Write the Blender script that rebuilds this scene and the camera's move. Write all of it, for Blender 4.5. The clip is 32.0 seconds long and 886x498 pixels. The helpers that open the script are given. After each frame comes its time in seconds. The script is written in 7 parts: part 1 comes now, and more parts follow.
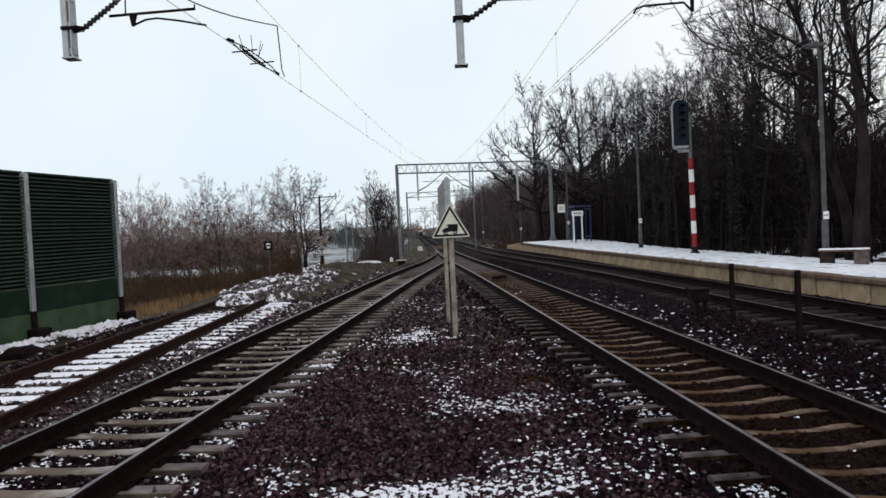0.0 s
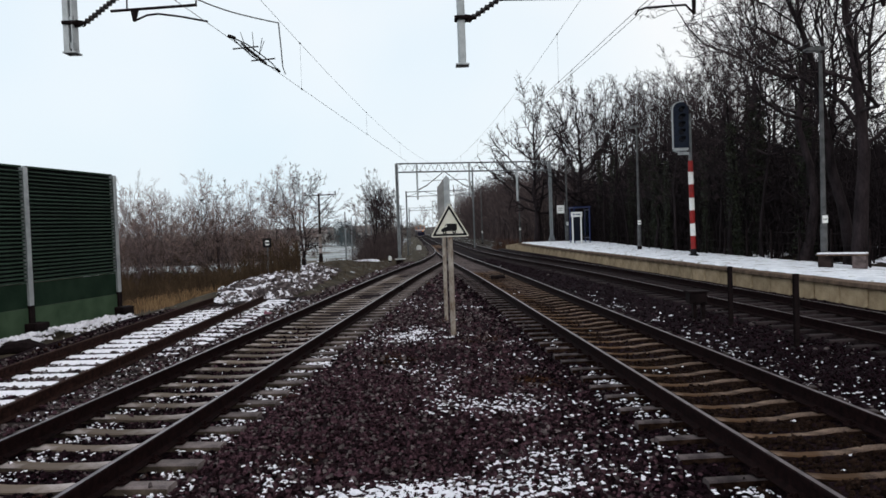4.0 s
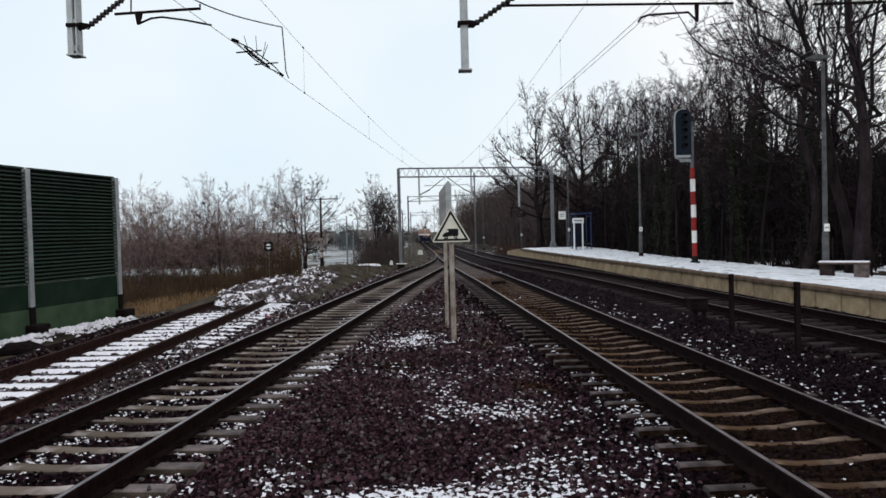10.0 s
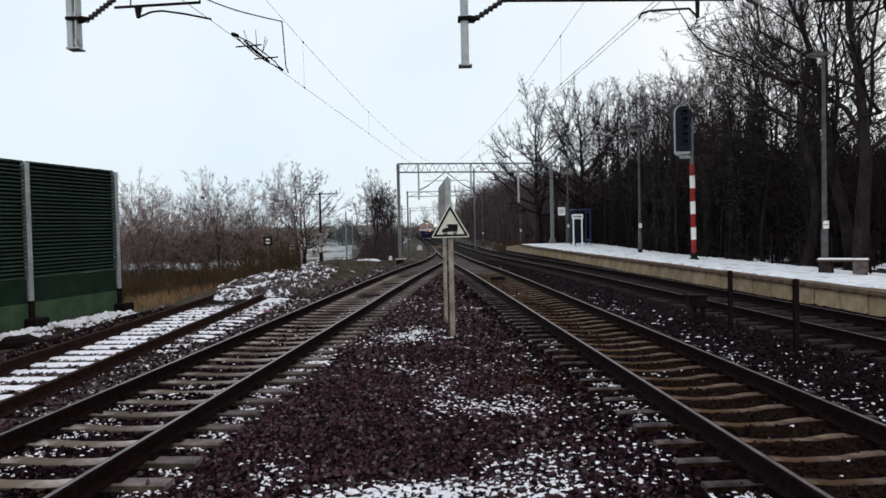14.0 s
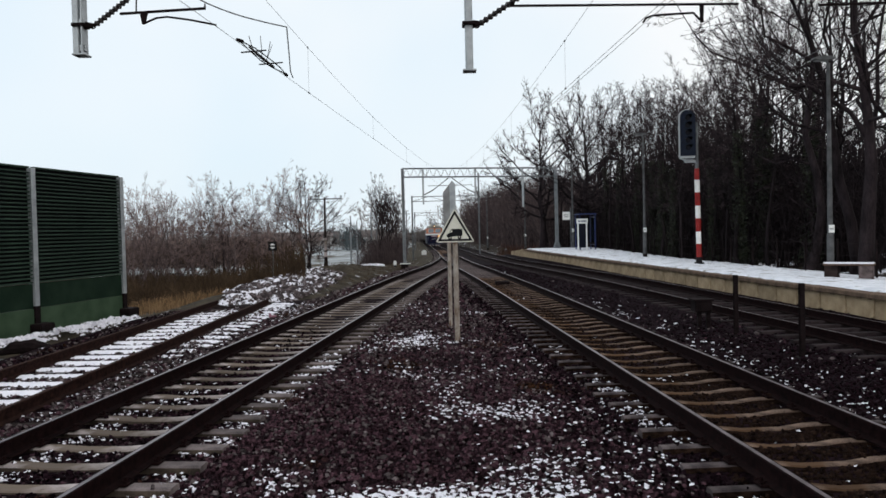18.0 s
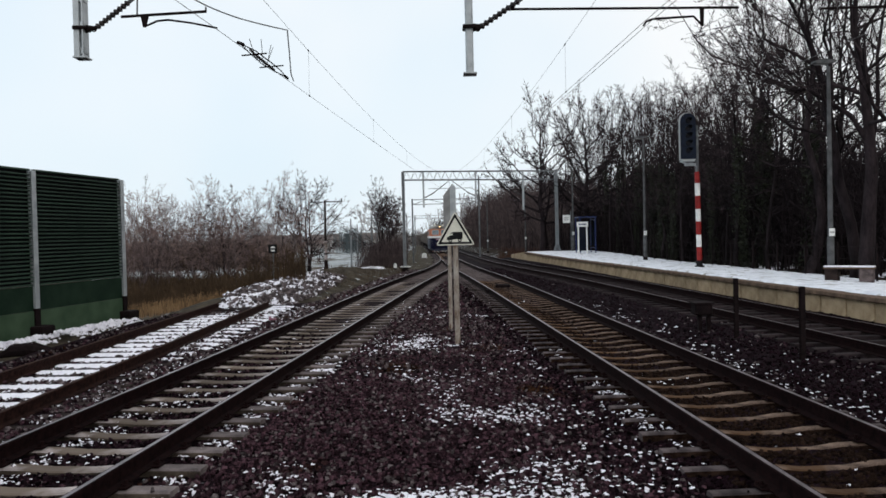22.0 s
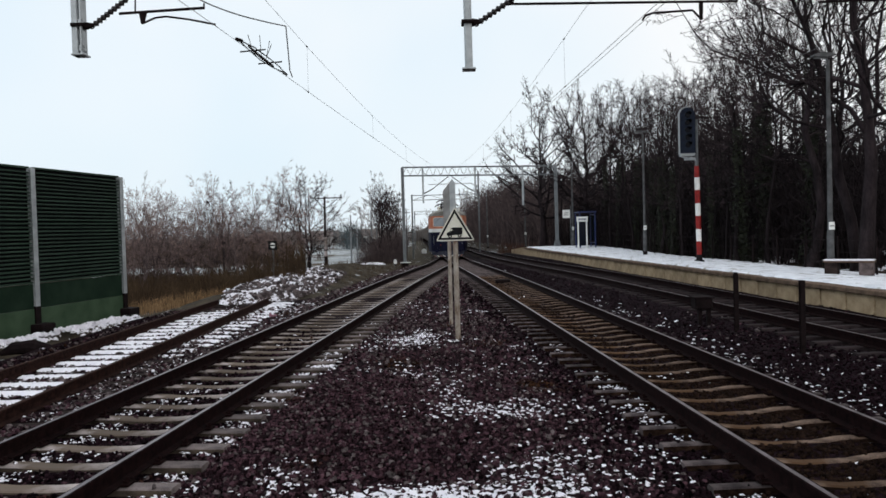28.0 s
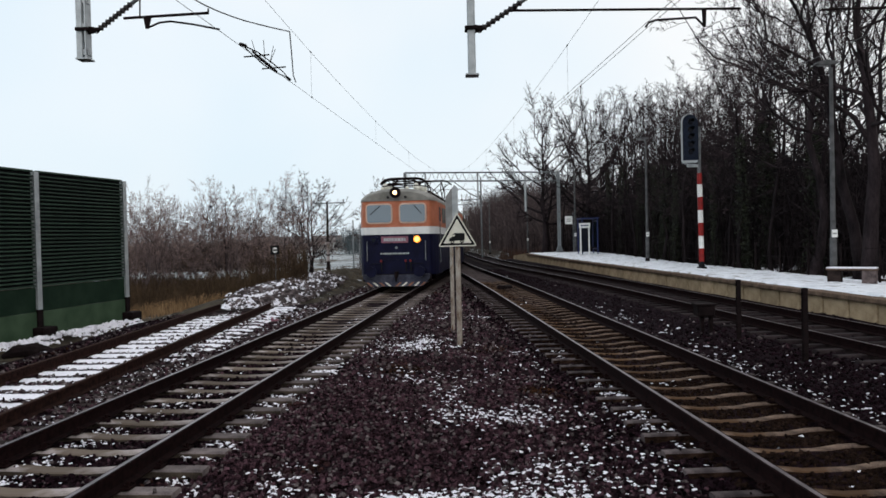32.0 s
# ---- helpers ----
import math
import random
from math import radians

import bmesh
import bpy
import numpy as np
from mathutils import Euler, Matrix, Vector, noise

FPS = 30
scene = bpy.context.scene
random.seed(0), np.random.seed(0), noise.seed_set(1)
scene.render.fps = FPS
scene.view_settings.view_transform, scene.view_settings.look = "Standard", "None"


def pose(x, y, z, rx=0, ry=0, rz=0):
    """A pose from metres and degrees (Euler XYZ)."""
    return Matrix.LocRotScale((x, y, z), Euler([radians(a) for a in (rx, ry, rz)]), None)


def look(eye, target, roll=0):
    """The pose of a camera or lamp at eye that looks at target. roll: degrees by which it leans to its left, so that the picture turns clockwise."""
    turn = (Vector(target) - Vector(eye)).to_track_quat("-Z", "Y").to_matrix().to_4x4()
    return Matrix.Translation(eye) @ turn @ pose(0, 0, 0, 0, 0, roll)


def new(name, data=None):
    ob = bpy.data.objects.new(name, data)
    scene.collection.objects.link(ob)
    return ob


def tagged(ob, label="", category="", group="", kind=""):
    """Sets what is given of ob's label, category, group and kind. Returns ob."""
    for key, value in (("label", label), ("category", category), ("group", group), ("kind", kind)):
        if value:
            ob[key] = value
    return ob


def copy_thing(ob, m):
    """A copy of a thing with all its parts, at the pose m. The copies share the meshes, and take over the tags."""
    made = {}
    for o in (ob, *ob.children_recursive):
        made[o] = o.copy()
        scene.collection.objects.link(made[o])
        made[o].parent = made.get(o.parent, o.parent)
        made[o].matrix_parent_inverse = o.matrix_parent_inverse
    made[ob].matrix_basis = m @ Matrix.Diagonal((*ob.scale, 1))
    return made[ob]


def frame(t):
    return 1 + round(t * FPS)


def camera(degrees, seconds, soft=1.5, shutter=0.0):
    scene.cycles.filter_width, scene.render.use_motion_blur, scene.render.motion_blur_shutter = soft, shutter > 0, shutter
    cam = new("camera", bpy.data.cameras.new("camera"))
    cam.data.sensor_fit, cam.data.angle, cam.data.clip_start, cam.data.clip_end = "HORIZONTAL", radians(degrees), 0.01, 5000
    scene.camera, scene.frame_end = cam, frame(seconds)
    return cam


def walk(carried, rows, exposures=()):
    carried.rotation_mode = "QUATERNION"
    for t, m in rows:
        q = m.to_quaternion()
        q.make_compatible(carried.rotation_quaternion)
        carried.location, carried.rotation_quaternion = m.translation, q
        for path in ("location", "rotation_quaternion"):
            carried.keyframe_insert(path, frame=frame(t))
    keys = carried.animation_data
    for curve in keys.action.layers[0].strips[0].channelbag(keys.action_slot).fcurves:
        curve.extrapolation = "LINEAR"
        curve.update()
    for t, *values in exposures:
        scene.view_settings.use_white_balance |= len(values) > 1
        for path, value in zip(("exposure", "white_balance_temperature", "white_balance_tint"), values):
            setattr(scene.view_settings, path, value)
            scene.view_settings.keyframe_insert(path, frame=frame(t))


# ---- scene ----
EYE = Vector((0.0, 0.0, 1.92))
cam = camera(59.88, 32.0, 1.6)


def aim(yaw, pitch, roll):
    """The hand-held camera's pose: it stands still and only turns a little."""
    y, p = radians(yaw), radians(pitch)
    way = Vector((-math.sin(y) * math.cos(p), math.cos(y) * math.cos(p), math.sin(p)))
    return look(EYE, EYE + way, roll)


walk(cam, [(t, aim(yaw, pitch, roll)) for t, yaw, pitch, roll in (
    (0, 0.000, -1.730, -2.740), (0.5, 0.026, -1.745, -2.651), (1, -0.035, -1.795, -2.741), (1.5, 0.033, -1.732, -2.816),
    (2, 0.144, -1.827, -2.810), (2.5, 0.161, -1.786, -2.723), (3, 0.105, -1.786, -2.437), (3.5, -0.048, -1.754, -2.037),
    (5.5, -0.194, -1.930, -2.093), (6, -0.111, -1.624, -1.925), (6.5, -0.189, -1.466, -1.858), (7, -0.024, -1.368, -1.913),
    (7.5, 0.063, -1.332, -1.957), (8, 0.073, -1.273, -2.032), (8.5, -0.073, -1.330, -1.988), (9, 0.014, -1.359, -1.905),
    (9.5, 0.054, -1.394, -1.884), (10, -0.003, -1.404, -1.551), (10.5, -0.035, -1.504, -1.436),
    (11, 0.011, -1.606, -1.540), (11.5, 0.024, -1.679, -1.577), (12, 0.015, -1.697, -1.387), (12.5, 0.020, -1.720, -1.432),
    (13, -0.034, -1.659, -1.456), (13.5, -0.035, -1.667, -1.591), (14, -0.051, -1.741, -1.292),
    (14.5, -0.067, -1.670, -1.279), (16.5, 0.242, -1.161, -1.419), (17, 0.219, -1.226, -1.431),
    (17.5, 0.261, -1.311, -1.332), (18, 0.282, -1.384, -1.385), (18.5, 0.326, -1.383, -1.358), (19, 0.319, -1.342, -1.278),
    (19.5, 0.260, -1.275, -1.431), (20, 0.250, -1.225, -1.422), (20.5, 0.196, -1.214, -1.316), (21, 0.271, -1.313, -1.371),
    (21.5, 0.380, -1.210, -1.297), (22, 0.297, -1.161, -1.328), (22.5, 0.260, -1.026, -1.270), (23, 0.250, -1.077, -1.562),
    (23.5, 0.269, -1.218, -1.568), (24, 0.270, -1.381, -1.595), (24.5, 0.258, -1.455, -1.548), (25, 0.279, -1.495, -1.636),
    (25.5, 0.291, -1.399, -1.682), (27.5, 0.281, -1.445, -1.615), (28, 0.296, -1.487, -1.626),
    (28.5, 0.254, -1.415, -1.697), (29, 0.195, -1.361, -1.755), (29.5, 0.188, -1.346, -1.485), (30, 0.210, -1.344, -1.420),
    (30.5, 0.310, -1.240, -1.479), (31, 0.297, -1.208, -1.416), (31.5, 0.485, -1.132, -1.474), (32, 0.452, -1.067, -1.318),
)])

# ---- light ----
world = bpy.data.worlds.new("overcast_sky")
scene.world = world
world.use_nodes = True
wn, wl = world.node_tree.nodes, world.node_tree.links
wn.clear()
w_out = wn.new("ShaderNodeOutputWorld")
w_bg = wn.new("ShaderNodeBackground")
w_sky = wn.new("ShaderNodeTexSky")
w_sky.sky_type, w_sky.sun_disc = "NISHITA", False
w_sky.sun_elevation, w_sky.sun_rotation = radians(24), radians(150)
w_sky.dust_density, w_sky.ozone_density = 3.0, 1.0
w_dim = wn.new("ShaderNodeVectorMath")
w_dim.operation = "SCALE"
w_dim.inputs["Scale"].default_value = 0.09
w_co = wn.new("ShaderNodeTexCoord")
w_noise = wn.new("ShaderNodeTexNoise")
w_noise.inputs["Scale"].default_value, w_noise.inputs["Detail"].default_value = 2.2, 3.0
w_ramp = wn.new("ShaderNodeValToRGB")
w_ramp.color_ramp.elements[0].position, w_ramp.color_ramp.elements[1].position = 0.22, 0.66
w_ramp.color_ramp.elements[0].color, w_ramp.color_ramp.elements[1].color = (0.765, 0.895, 0.99, 1), (0.965, 0.985, 1.0, 1)
w_mix = wn.new("ShaderNodeMixRGB")
w_mix.inputs["Fac"].default_value = 0.9
wl.new(w_co.outputs["Generated"], w_noise.inputs["Vector"])
w_dir = wn.new("ShaderNodeSeparateXYZ")
w_thin = wn.new("ShaderNodeMath")
w_thin.operation = "MULTIPLY_ADD"
w_thin.inputs[1].default_value = 0.4
wl.new(w_co.outputs["Generated"], w_dir.inputs["Vector"])
wl.new(w_dir.outputs["X"], w_thin.inputs[0])
wl.new(w_noise.outputs["Fac"], w_thin.inputs[2])
wl.new(w_thin.outputs[0], w_ramp.inputs["Fac"])
wl.new(w_sky.outputs["Color"], w_dim.inputs[0])
wl.new(w_dim.outputs["Vector"], w_mix.inputs["Color1"])
wl.new(w_ramp.outputs["Color"], w_mix.inputs["Color2"])
wl.new(w_mix.outputs["Color"], w_bg.inputs["Color"])
w_bg.inputs["Strength"].default_value = 1.06
wl.new(w_bg.outputs["Background"], w_out.inputs["Surface"])

sun = new("sun", bpy.data.lights.new("sun", "SUN"))
sun.data.energy, sun.data.angle, sun.data.color = 0.5, radians(30), (1.0, 0.97, 0.93)
sun.matrix_basis = look((0, 0, 50), (25, 40, 26))


# ---- materials ----
def surface(name, dark, light, scale=6.0, rough=0.8, metal=0.0, bump=0.2, fine=60.0, stain=None, stain_at=0.55, stain_scale=0.6,
            vary=0.0, stretch=(1, 1, 1), depth=0.01, emit=0.0, shine=None):
    """A worn surface: two tones at the given scale, fine grain, stains of a third tone, and pieces that vary."""
    m = bpy.data.materials.new(name)
    m.use_nodes = True
    n, l = m.node_tree.nodes, m.node_tree.links
    b = n["Principled BSDF"]
    co = n.new("ShaderNodeTexCoord")
    mp = n.new("ShaderNodeMapping")
    mp.inputs["Scale"].default_value = stretch
    l.new(co.outputs["Object"], mp.inputs["Vector"])
    big, small = n.new("ShaderNodeTexNoise"), n.new("ShaderNodeTexNoise")
    big.inputs["Scale"].default_value, big.inputs["Detail"].default_value = scale, 4.0
    small.inputs["Scale"].default_value, small.inputs["Detail"].default_value = fine, 3.0
    l.new(mp.outputs["Vector"], big.inputs["Vector"])
    l.new(mp.outputs["Vector"], small.inputs["Vector"])
    add = n.new("ShaderNodeMath")
    add.operation = "MULTIPLY_ADD"
    add.inputs[1].default_value, add.inputs[2].default_value = 0.45, -0.22
    l.new(small.outputs["Fac"], add.inputs[0])
    both = n.new("ShaderNodeMath")
    both.operation = "ADD"
    l.new(big.outputs["Fac"], both.inputs[0])
    l.new(add.outputs[0], both.inputs[1])
    ramp = n.new("ShaderNodeValToRGB")
    ramp.color_ramp.elements[0].position, ramp.color_ramp.elements[1].position = 0.32, 0.68
    ramp.color_ramp.elements[0].color, ramp.color_ramp.elements[1].color = (*dark, 1), (*light, 1)
    l.new(both.outputs[0], ramp.inputs["Fac"])
    colour = ramp.outputs["Color"]
    if stain:
        spot = n.new("ShaderNodeTexNoise")
        spot.inputs["Scale"].default_value, spot.inputs["Detail"].default_value = stain_scale, 6.0
        l.new(mp.outputs["Vector"], spot.inputs["Vector"])
        edge = n.new("ShaderNodeMapRange")
        edge.inputs["From Min"].default_value, edge.inputs["From Max"].default_value = stain_at, stain_at + 0.07
        l.new(spot.outputs["Fac"], edge.inputs["Value"])
        mix = n.new("ShaderNodeMixRGB")
        mix.inputs["Color2"].default_value = (*stain, 1)
        l.new(edge.outputs["Result"], mix.inputs["Fac"])
        l.new(colour, mix.inputs["Color1"])
        colour = mix.outputs["Color"]
    if vary:
        info = n.new("ShaderNodeObjectInfo")
        geo = n.new("ShaderNodeNewGeometry")
        tot = n.new("ShaderNodeMath")
        tot.operation = "ADD"
        l.new(info.outputs["Random"], tot.inputs[0])
        l.new(geo.outputs["Random Per Island"], tot.inputs[1])
        frac = n.new("ShaderNodeMath")
        frac.operation = "FRACT"
        l.new(tot.outputs[0], frac.inputs[0])
        tot = frac
        rng = n.new("ShaderNodeMapRange")
        rng.inputs["To Min"].default_value, rng.inputs["To Max"].default_value = 1 - vary, 1 + vary
        l.new(tot.outputs[0], rng.inputs["Value"])
        hsv = n.new("ShaderNodeHueSaturation")
        l.new(rng.outputs["Result"], hsv.inputs["Value"])
        l.new(colour, hsv.inputs["Color"])
        colour = hsv.outputs["Color"]
    l.new(colour, b.inputs["Base Color"])
    rr = n.new("ShaderNodeMapRange")
    rr.inputs["To Min"].default_value, rr.inputs["To Max"].default_value = max(0.02, rough - 0.12), min(1, rough + 0.12)
    l.new(both.outputs[0], rr.inputs["Value"])
    l.new(rr.outputs["Result"], b.inputs["Roughness"])
    b.inputs["Metallic"].default_value = metal
    b.inputs["Specular IOR Level"].default_value = shine if shine is not None else (0.08 if rough > 0.72 else 0.3)
    if bump:
        bm_ = n.new("ShaderNodeBump")
        bm_.inputs["Strength"].default_value, bm_.inputs["Distance"].default_value = bump, depth
        l.new(both.outputs[0], bm_.inputs["Height"])
        l.new(bm_.outputs["Normal"], b.inputs["Normal"])
    if emit:
        b.inputs["Emission Color"].default_value = (*light, 1)
        b.inputs["Emission Strength"].default_value = emit
    return m


# far darker than the stones: the shade of their gaps is in this colour
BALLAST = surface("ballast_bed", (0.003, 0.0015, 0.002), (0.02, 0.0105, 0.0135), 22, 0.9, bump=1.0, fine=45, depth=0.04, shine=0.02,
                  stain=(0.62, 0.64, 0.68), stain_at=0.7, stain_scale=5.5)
STONE = surface("ballast_stone", (0.003, 0.0013, 0.0019), (0.066, 0.034, 0.0425), 16, 0.9, bump=1.0, fine=55, vary=0.92, depth=0.02, shine=0.02,
                stain=(0.028, 0.0125, 0.007), stain_at=0.6, stain_scale=0.55)
STONE_DARK = surface("dark_ballast_stone", (0.0013, 0.0006, 0.0009), (0.0135, 0.0066, 0.0093), 12, 0.9, bump=0.8, fine=60, vary=0.85, depth=0.015, shine=0.02)
STONE_PALE = surface("pale_ballast_stone", (0.036, 0.028, 0.029), (0.145, 0.118, 0.118), 16, 0.9, bump=0.9, fine=70, vary=0.6, depth=0.02, shine=0.02)
STONE_RUST = surface("rust_dusted_stone", (0.0042, 0.0023, 0.0019), (0.024, 0.0136, 0.0098), 9, 0.92, bump=0.7, fine=60, vary=0.4, depth=0.012, shine=0.02)
STONE_DUST = surface("dust_grey_stone", (0.006, 0.0039, 0.0049), (0.025, 0.0166, 0.0202), 7, 0.92, bump=0.6, fine=60, vary=0.3, depth=0.012, shine=0.02)
SNOW = surface("snow", (0.765, 0.745, 0.815), (0.885, 0.865, 0.92), 5, 0.7, bump=0.5, fine=40, depth=0.02)
SNOW_TROD = surface("trodden_snow", (0.6, 0.61, 0.66), (0.85, 0.855, 0.9), 2.2, 0.7, bump=0.8, fine=14, depth=0.04,
                    stain=(0.3, 0.275, 0.265), stain_at=0.575, stain_scale=2.8)
RUST = surface("rusty_steel", (0.0034, 0.0016, 0.0018), (0.015, 0.0068, 0.0068), 14, 0.85, 0.0, 0.3, 90, shine=0.04)
RUST_RED = surface("red_rusty_steel", (0.009, 0.0045, 0.004), (0.034, 0.0165, 0.0135), 14, 0.85, 0.0, 0.3, 90, shine=0.04)
RAIL_TOP = surface("polished_rail_head", (0.11, 0.092, 0.1), (0.25, 0.212, 0.226), 5, 0.38, 0.85, 0.05, 60)
RUST_TOP = surface("rusted_rail_head", (0.022, 0.0115, 0.009), (0.055, 0.029, 0.022), 9, 0.85, 0.0, 0.2, 70)
CONCRETE = surface("sleeper_concrete", (0.2, 0.168, 0.156), (0.455, 0.392, 0.382), 5, 0.9, bump=0.35, fine=80, vary=0.25,
                   stain=(0.13, 0.101, 0.082), stain_at=0.52, stain_scale=1.3)
CONCRETE_BROWN = surface("rust_stained_concrete", (0.046, 0.031, 0.025), (0.2, 0.137, 0.104), 5, 0.9, bump=0.35, fine=80, vary=0.25,
                         stain=(0.075, 0.042, 0.024), stain_at=0.54, stain_scale=1.6)
SLEEPER_END = surface("dark_sleeper_end", (0.026, 0.019, 0.02), (0.08, 0.06, 0.063), 6, 0.9, bump=0.35, fine=80, vary=0.3)
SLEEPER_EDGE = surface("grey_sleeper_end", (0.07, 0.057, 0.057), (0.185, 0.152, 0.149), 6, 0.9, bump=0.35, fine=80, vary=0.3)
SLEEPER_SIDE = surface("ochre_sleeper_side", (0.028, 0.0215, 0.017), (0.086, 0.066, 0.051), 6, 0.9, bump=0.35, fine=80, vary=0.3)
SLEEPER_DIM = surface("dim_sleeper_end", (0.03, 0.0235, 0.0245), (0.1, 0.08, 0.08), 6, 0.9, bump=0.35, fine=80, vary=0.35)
TIMBER = surface("old_sleeper_timber", (0.008, 0.0055, 0.0052), (0.034, 0.0235, 0.021), 8, 0.9, bump=0.5, fine=50, vary=0.3, stretch=(0.3, 3, 1))
PLAT_TIMBER = surface("grimy_platform_timber", (0.009, 0.0065, 0.0068), (0.032, 0.0235, 0.0245), 8, 0.9, bump=0.5, fine=50, vary=0.35, stretch=(0.3, 3, 1))
BEARER = surface("grey_weathered_bearer", (0.042, 0.032, 0.032), (0.125, 0.097, 0.094), 6, 0.9, bump=0.4, fine=60, vary=0.3)
FIELD = surface("snowy_field", (0.26, 0.275, 0.28), (0.5, 0.53, 0.55), 0.12, 0.9, bump=0.5, fine=4, depth=0.1,
                stain=(0.09, 0.07, 0.052), stain_at=0.51, stain_scale=0.2)
EARTH = surface("dead_grass_ground", (0.022, 0.018, 0.0125), (0.078, 0.061, 0.042), 1.3, 0.95, bump=1.0, fine=14, depth=0.08,
                stain=(0.62, 0.64, 0.68), stain_at=0.64, stain_scale=1.6)
LITTER = surface("forest_floor", (0.012, 0.0085, 0.0055), (0.04, 0.027, 0.018), 2, 0.95, bump=0.8, fine=20, depth=0.05,
                 stain=(0.6, 0.62, 0.66), stain_at=0.6, stain_scale=0.7)
GRASS = surface("straw_grass", (0.085, 0.05, 0.026), (0.34, 0.215, 0.115), 2, 0.9, bump=0, vary=0.4)
PLAT_WALL = surface("platform_concrete", (0.24, 0.172, 0.108), (0.4, 0.3, 0.195), 3, 0.9, bump=0.2, fine=50, vary=0.16,
                    stain=(0.16, 0.115, 0.075), stain_at=0.6, stain_scale=1.6)
COPING = surface("coping_concrete", (0.07, 0.046, 0.035), (0.17, 0.115, 0.083), 4, 0.9, bump=0.2, fine=50, vary=0.1)
GALV = surface("galvanised_steel", (0.30, 0.32, 0.335), (0.46, 0.485, 0.5), 5, 0.5, 0.35, 0.08, 60)
GALV_MID = surface("dull_steel", (0.17, 0.18, 0.19), (0.29, 0.305, 0.32), 5, 0.55, 0.3, 0.08, 60)
GALV_DARK = surface("weathered_steel", (0.075, 0.08, 0.085), (0.17, 0.18, 0.19), 6, 0.6, 0.3, 0.1, 60)
LAMP_GREY = surface("lamp_post_concrete", (0.055, 0.055, 0.057), (0.12, 0.12, 0.123), 4, 0.85, 0.0, 0.2, 60)
DARK = surface("dark_iron", (0.0045, 0.0028, 0.003), (0.015, 0.0095, 0.01), 9, 0.85, 0.0, 0.2, 60)
BLACK = surface("black_paint", (0.004, 0.004, 0.005), (0.01, 0.01, 0.012), 9, 0.6, 0, 0.1, 60, shine=0.12)
NAVY = surface("dark_navy_enamel", (0.004, 0.007, 0.016), (0.009, 0.015, 0.032), 6, 0.5, 0, 0.05, 60, shine=0.15)
WHITE = surface("white_paint", (0.66, 0.66, 0.64), (0.82, 0.82, 0.8), 4, 0.5, 0, 0.08, 60)
SIGN_WHITE = surface("sign_enamel", (0.60, 0.58, 0.5), (0.72, 0.7, 0.62), 6, 0.45, 0, 0.05, 60)
SIGN_GREY = surface("sign_back_metal", (0.17, 0.17, 0.17), (0.28, 0.28, 0.28), 5, 0.55, 0.2, 0.1, 60)
RED = surface("red_paint", (0.17, 0.006, 0.006), (0.29, 0.014, 0.012), 5, 0.5, 0, 0.08, 60)
RUST_POST = surface("peeling_post", (0.15, 0.105, 0.075), (0.42, 0.38, 0.34), 7, 0.85, 0, 0.3, 40, stretch=(1, 1, 0.35),
                    stain=(0.1, 0.045, 0.02), stain_at=0.56, stain_scale=5)
GREEN_SLAT = surface("green_barrier_slat", (0.01, 0.0275, 0.0185), (0.03, 0.059, 0.04), 3, 0.6, 0, 0.15, 40, vary=0.2)
GREEN_BASE = surface("green_plinth", (0.033, 0.06, 0.034), (0.06, 0.096, 0.058), 2, 0.8, 0, 0.15, 40)
GREEN_DARK = surface("dark_green_board", (0.007, 0.018, 0.011), (0.016, 0.032, 0.02), 2, 0.75, 0, 0.15, 40)
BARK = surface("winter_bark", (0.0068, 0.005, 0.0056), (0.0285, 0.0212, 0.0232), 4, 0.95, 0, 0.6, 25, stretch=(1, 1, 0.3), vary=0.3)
TWIG = surface("bare_twigs", (0.04, 0.03, 0.031), (0.115, 0.085, 0.083), 1.5, 0.95, 0, 0, 25, vary=0.35)
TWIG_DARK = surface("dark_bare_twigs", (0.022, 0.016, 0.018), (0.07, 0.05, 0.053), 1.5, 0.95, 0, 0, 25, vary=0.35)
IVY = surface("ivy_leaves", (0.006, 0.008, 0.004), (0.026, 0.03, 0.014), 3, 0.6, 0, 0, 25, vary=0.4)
# lightened brown: the haze of distance is put into this colour
TWIG_MID = surface("brown_twigs", (0.085, 0.066, 0.065), (0.2, 0.154, 0.147), 1.5, 0.95, 0, 0, 25, vary=0.35)
TWIG_RED = surface("reddish_twigs", (0.128, 0.091, 0.087), (0.315, 0.226, 0.208), 0.6, 0.95, 0, 0, 25, vary=0.35)
# far twigs and evergreens carry the distant haze in their base colours
TWIG_FAR = surface("hazed_far_twigs", (0.10, 0.085, 0.08), (0.19, 0.165, 0.155), 0.4, 0.95, 0, 0, 25, vary=0.25)
FIR = surface("hazed_evergreen", (0.05, 0.062, 0.066), (0.11, 0.13, 0.138), 0.4, 0.95, 0, 0, 25, vary=0.25)
BRUSH = surface("dead_brushwood", (0.022, 0.014, 0.009), (0.085, 0.055, 0.032), 0.8, 0.9, 0, 0, 25, vary=0.4)
RUSSET = surface("russet_dead_leaves", (0.045, 0.022, 0.016), (0.115, 0.055, 0.037), 0.8, 0.9, 0, 0, 25, vary=0.4)
WIRE = surface("copper_wire", (0.075, 0.075, 0.08), (0.15, 0.15, 0.16), 9, 0.6, 0.1, 0, 60)
PORCELAIN = surface("brown_porcelain", (0.01, 0.008, 0.009), (0.026, 0.02, 0.02), 9, 0.4, 0, 0, 60)
BLUE = surface("blue_shelter_paint", (0.012, 0.02, 0.075), (0.024, 0.04, 0.13), 4, 0.5, 0, 0.08, 60)
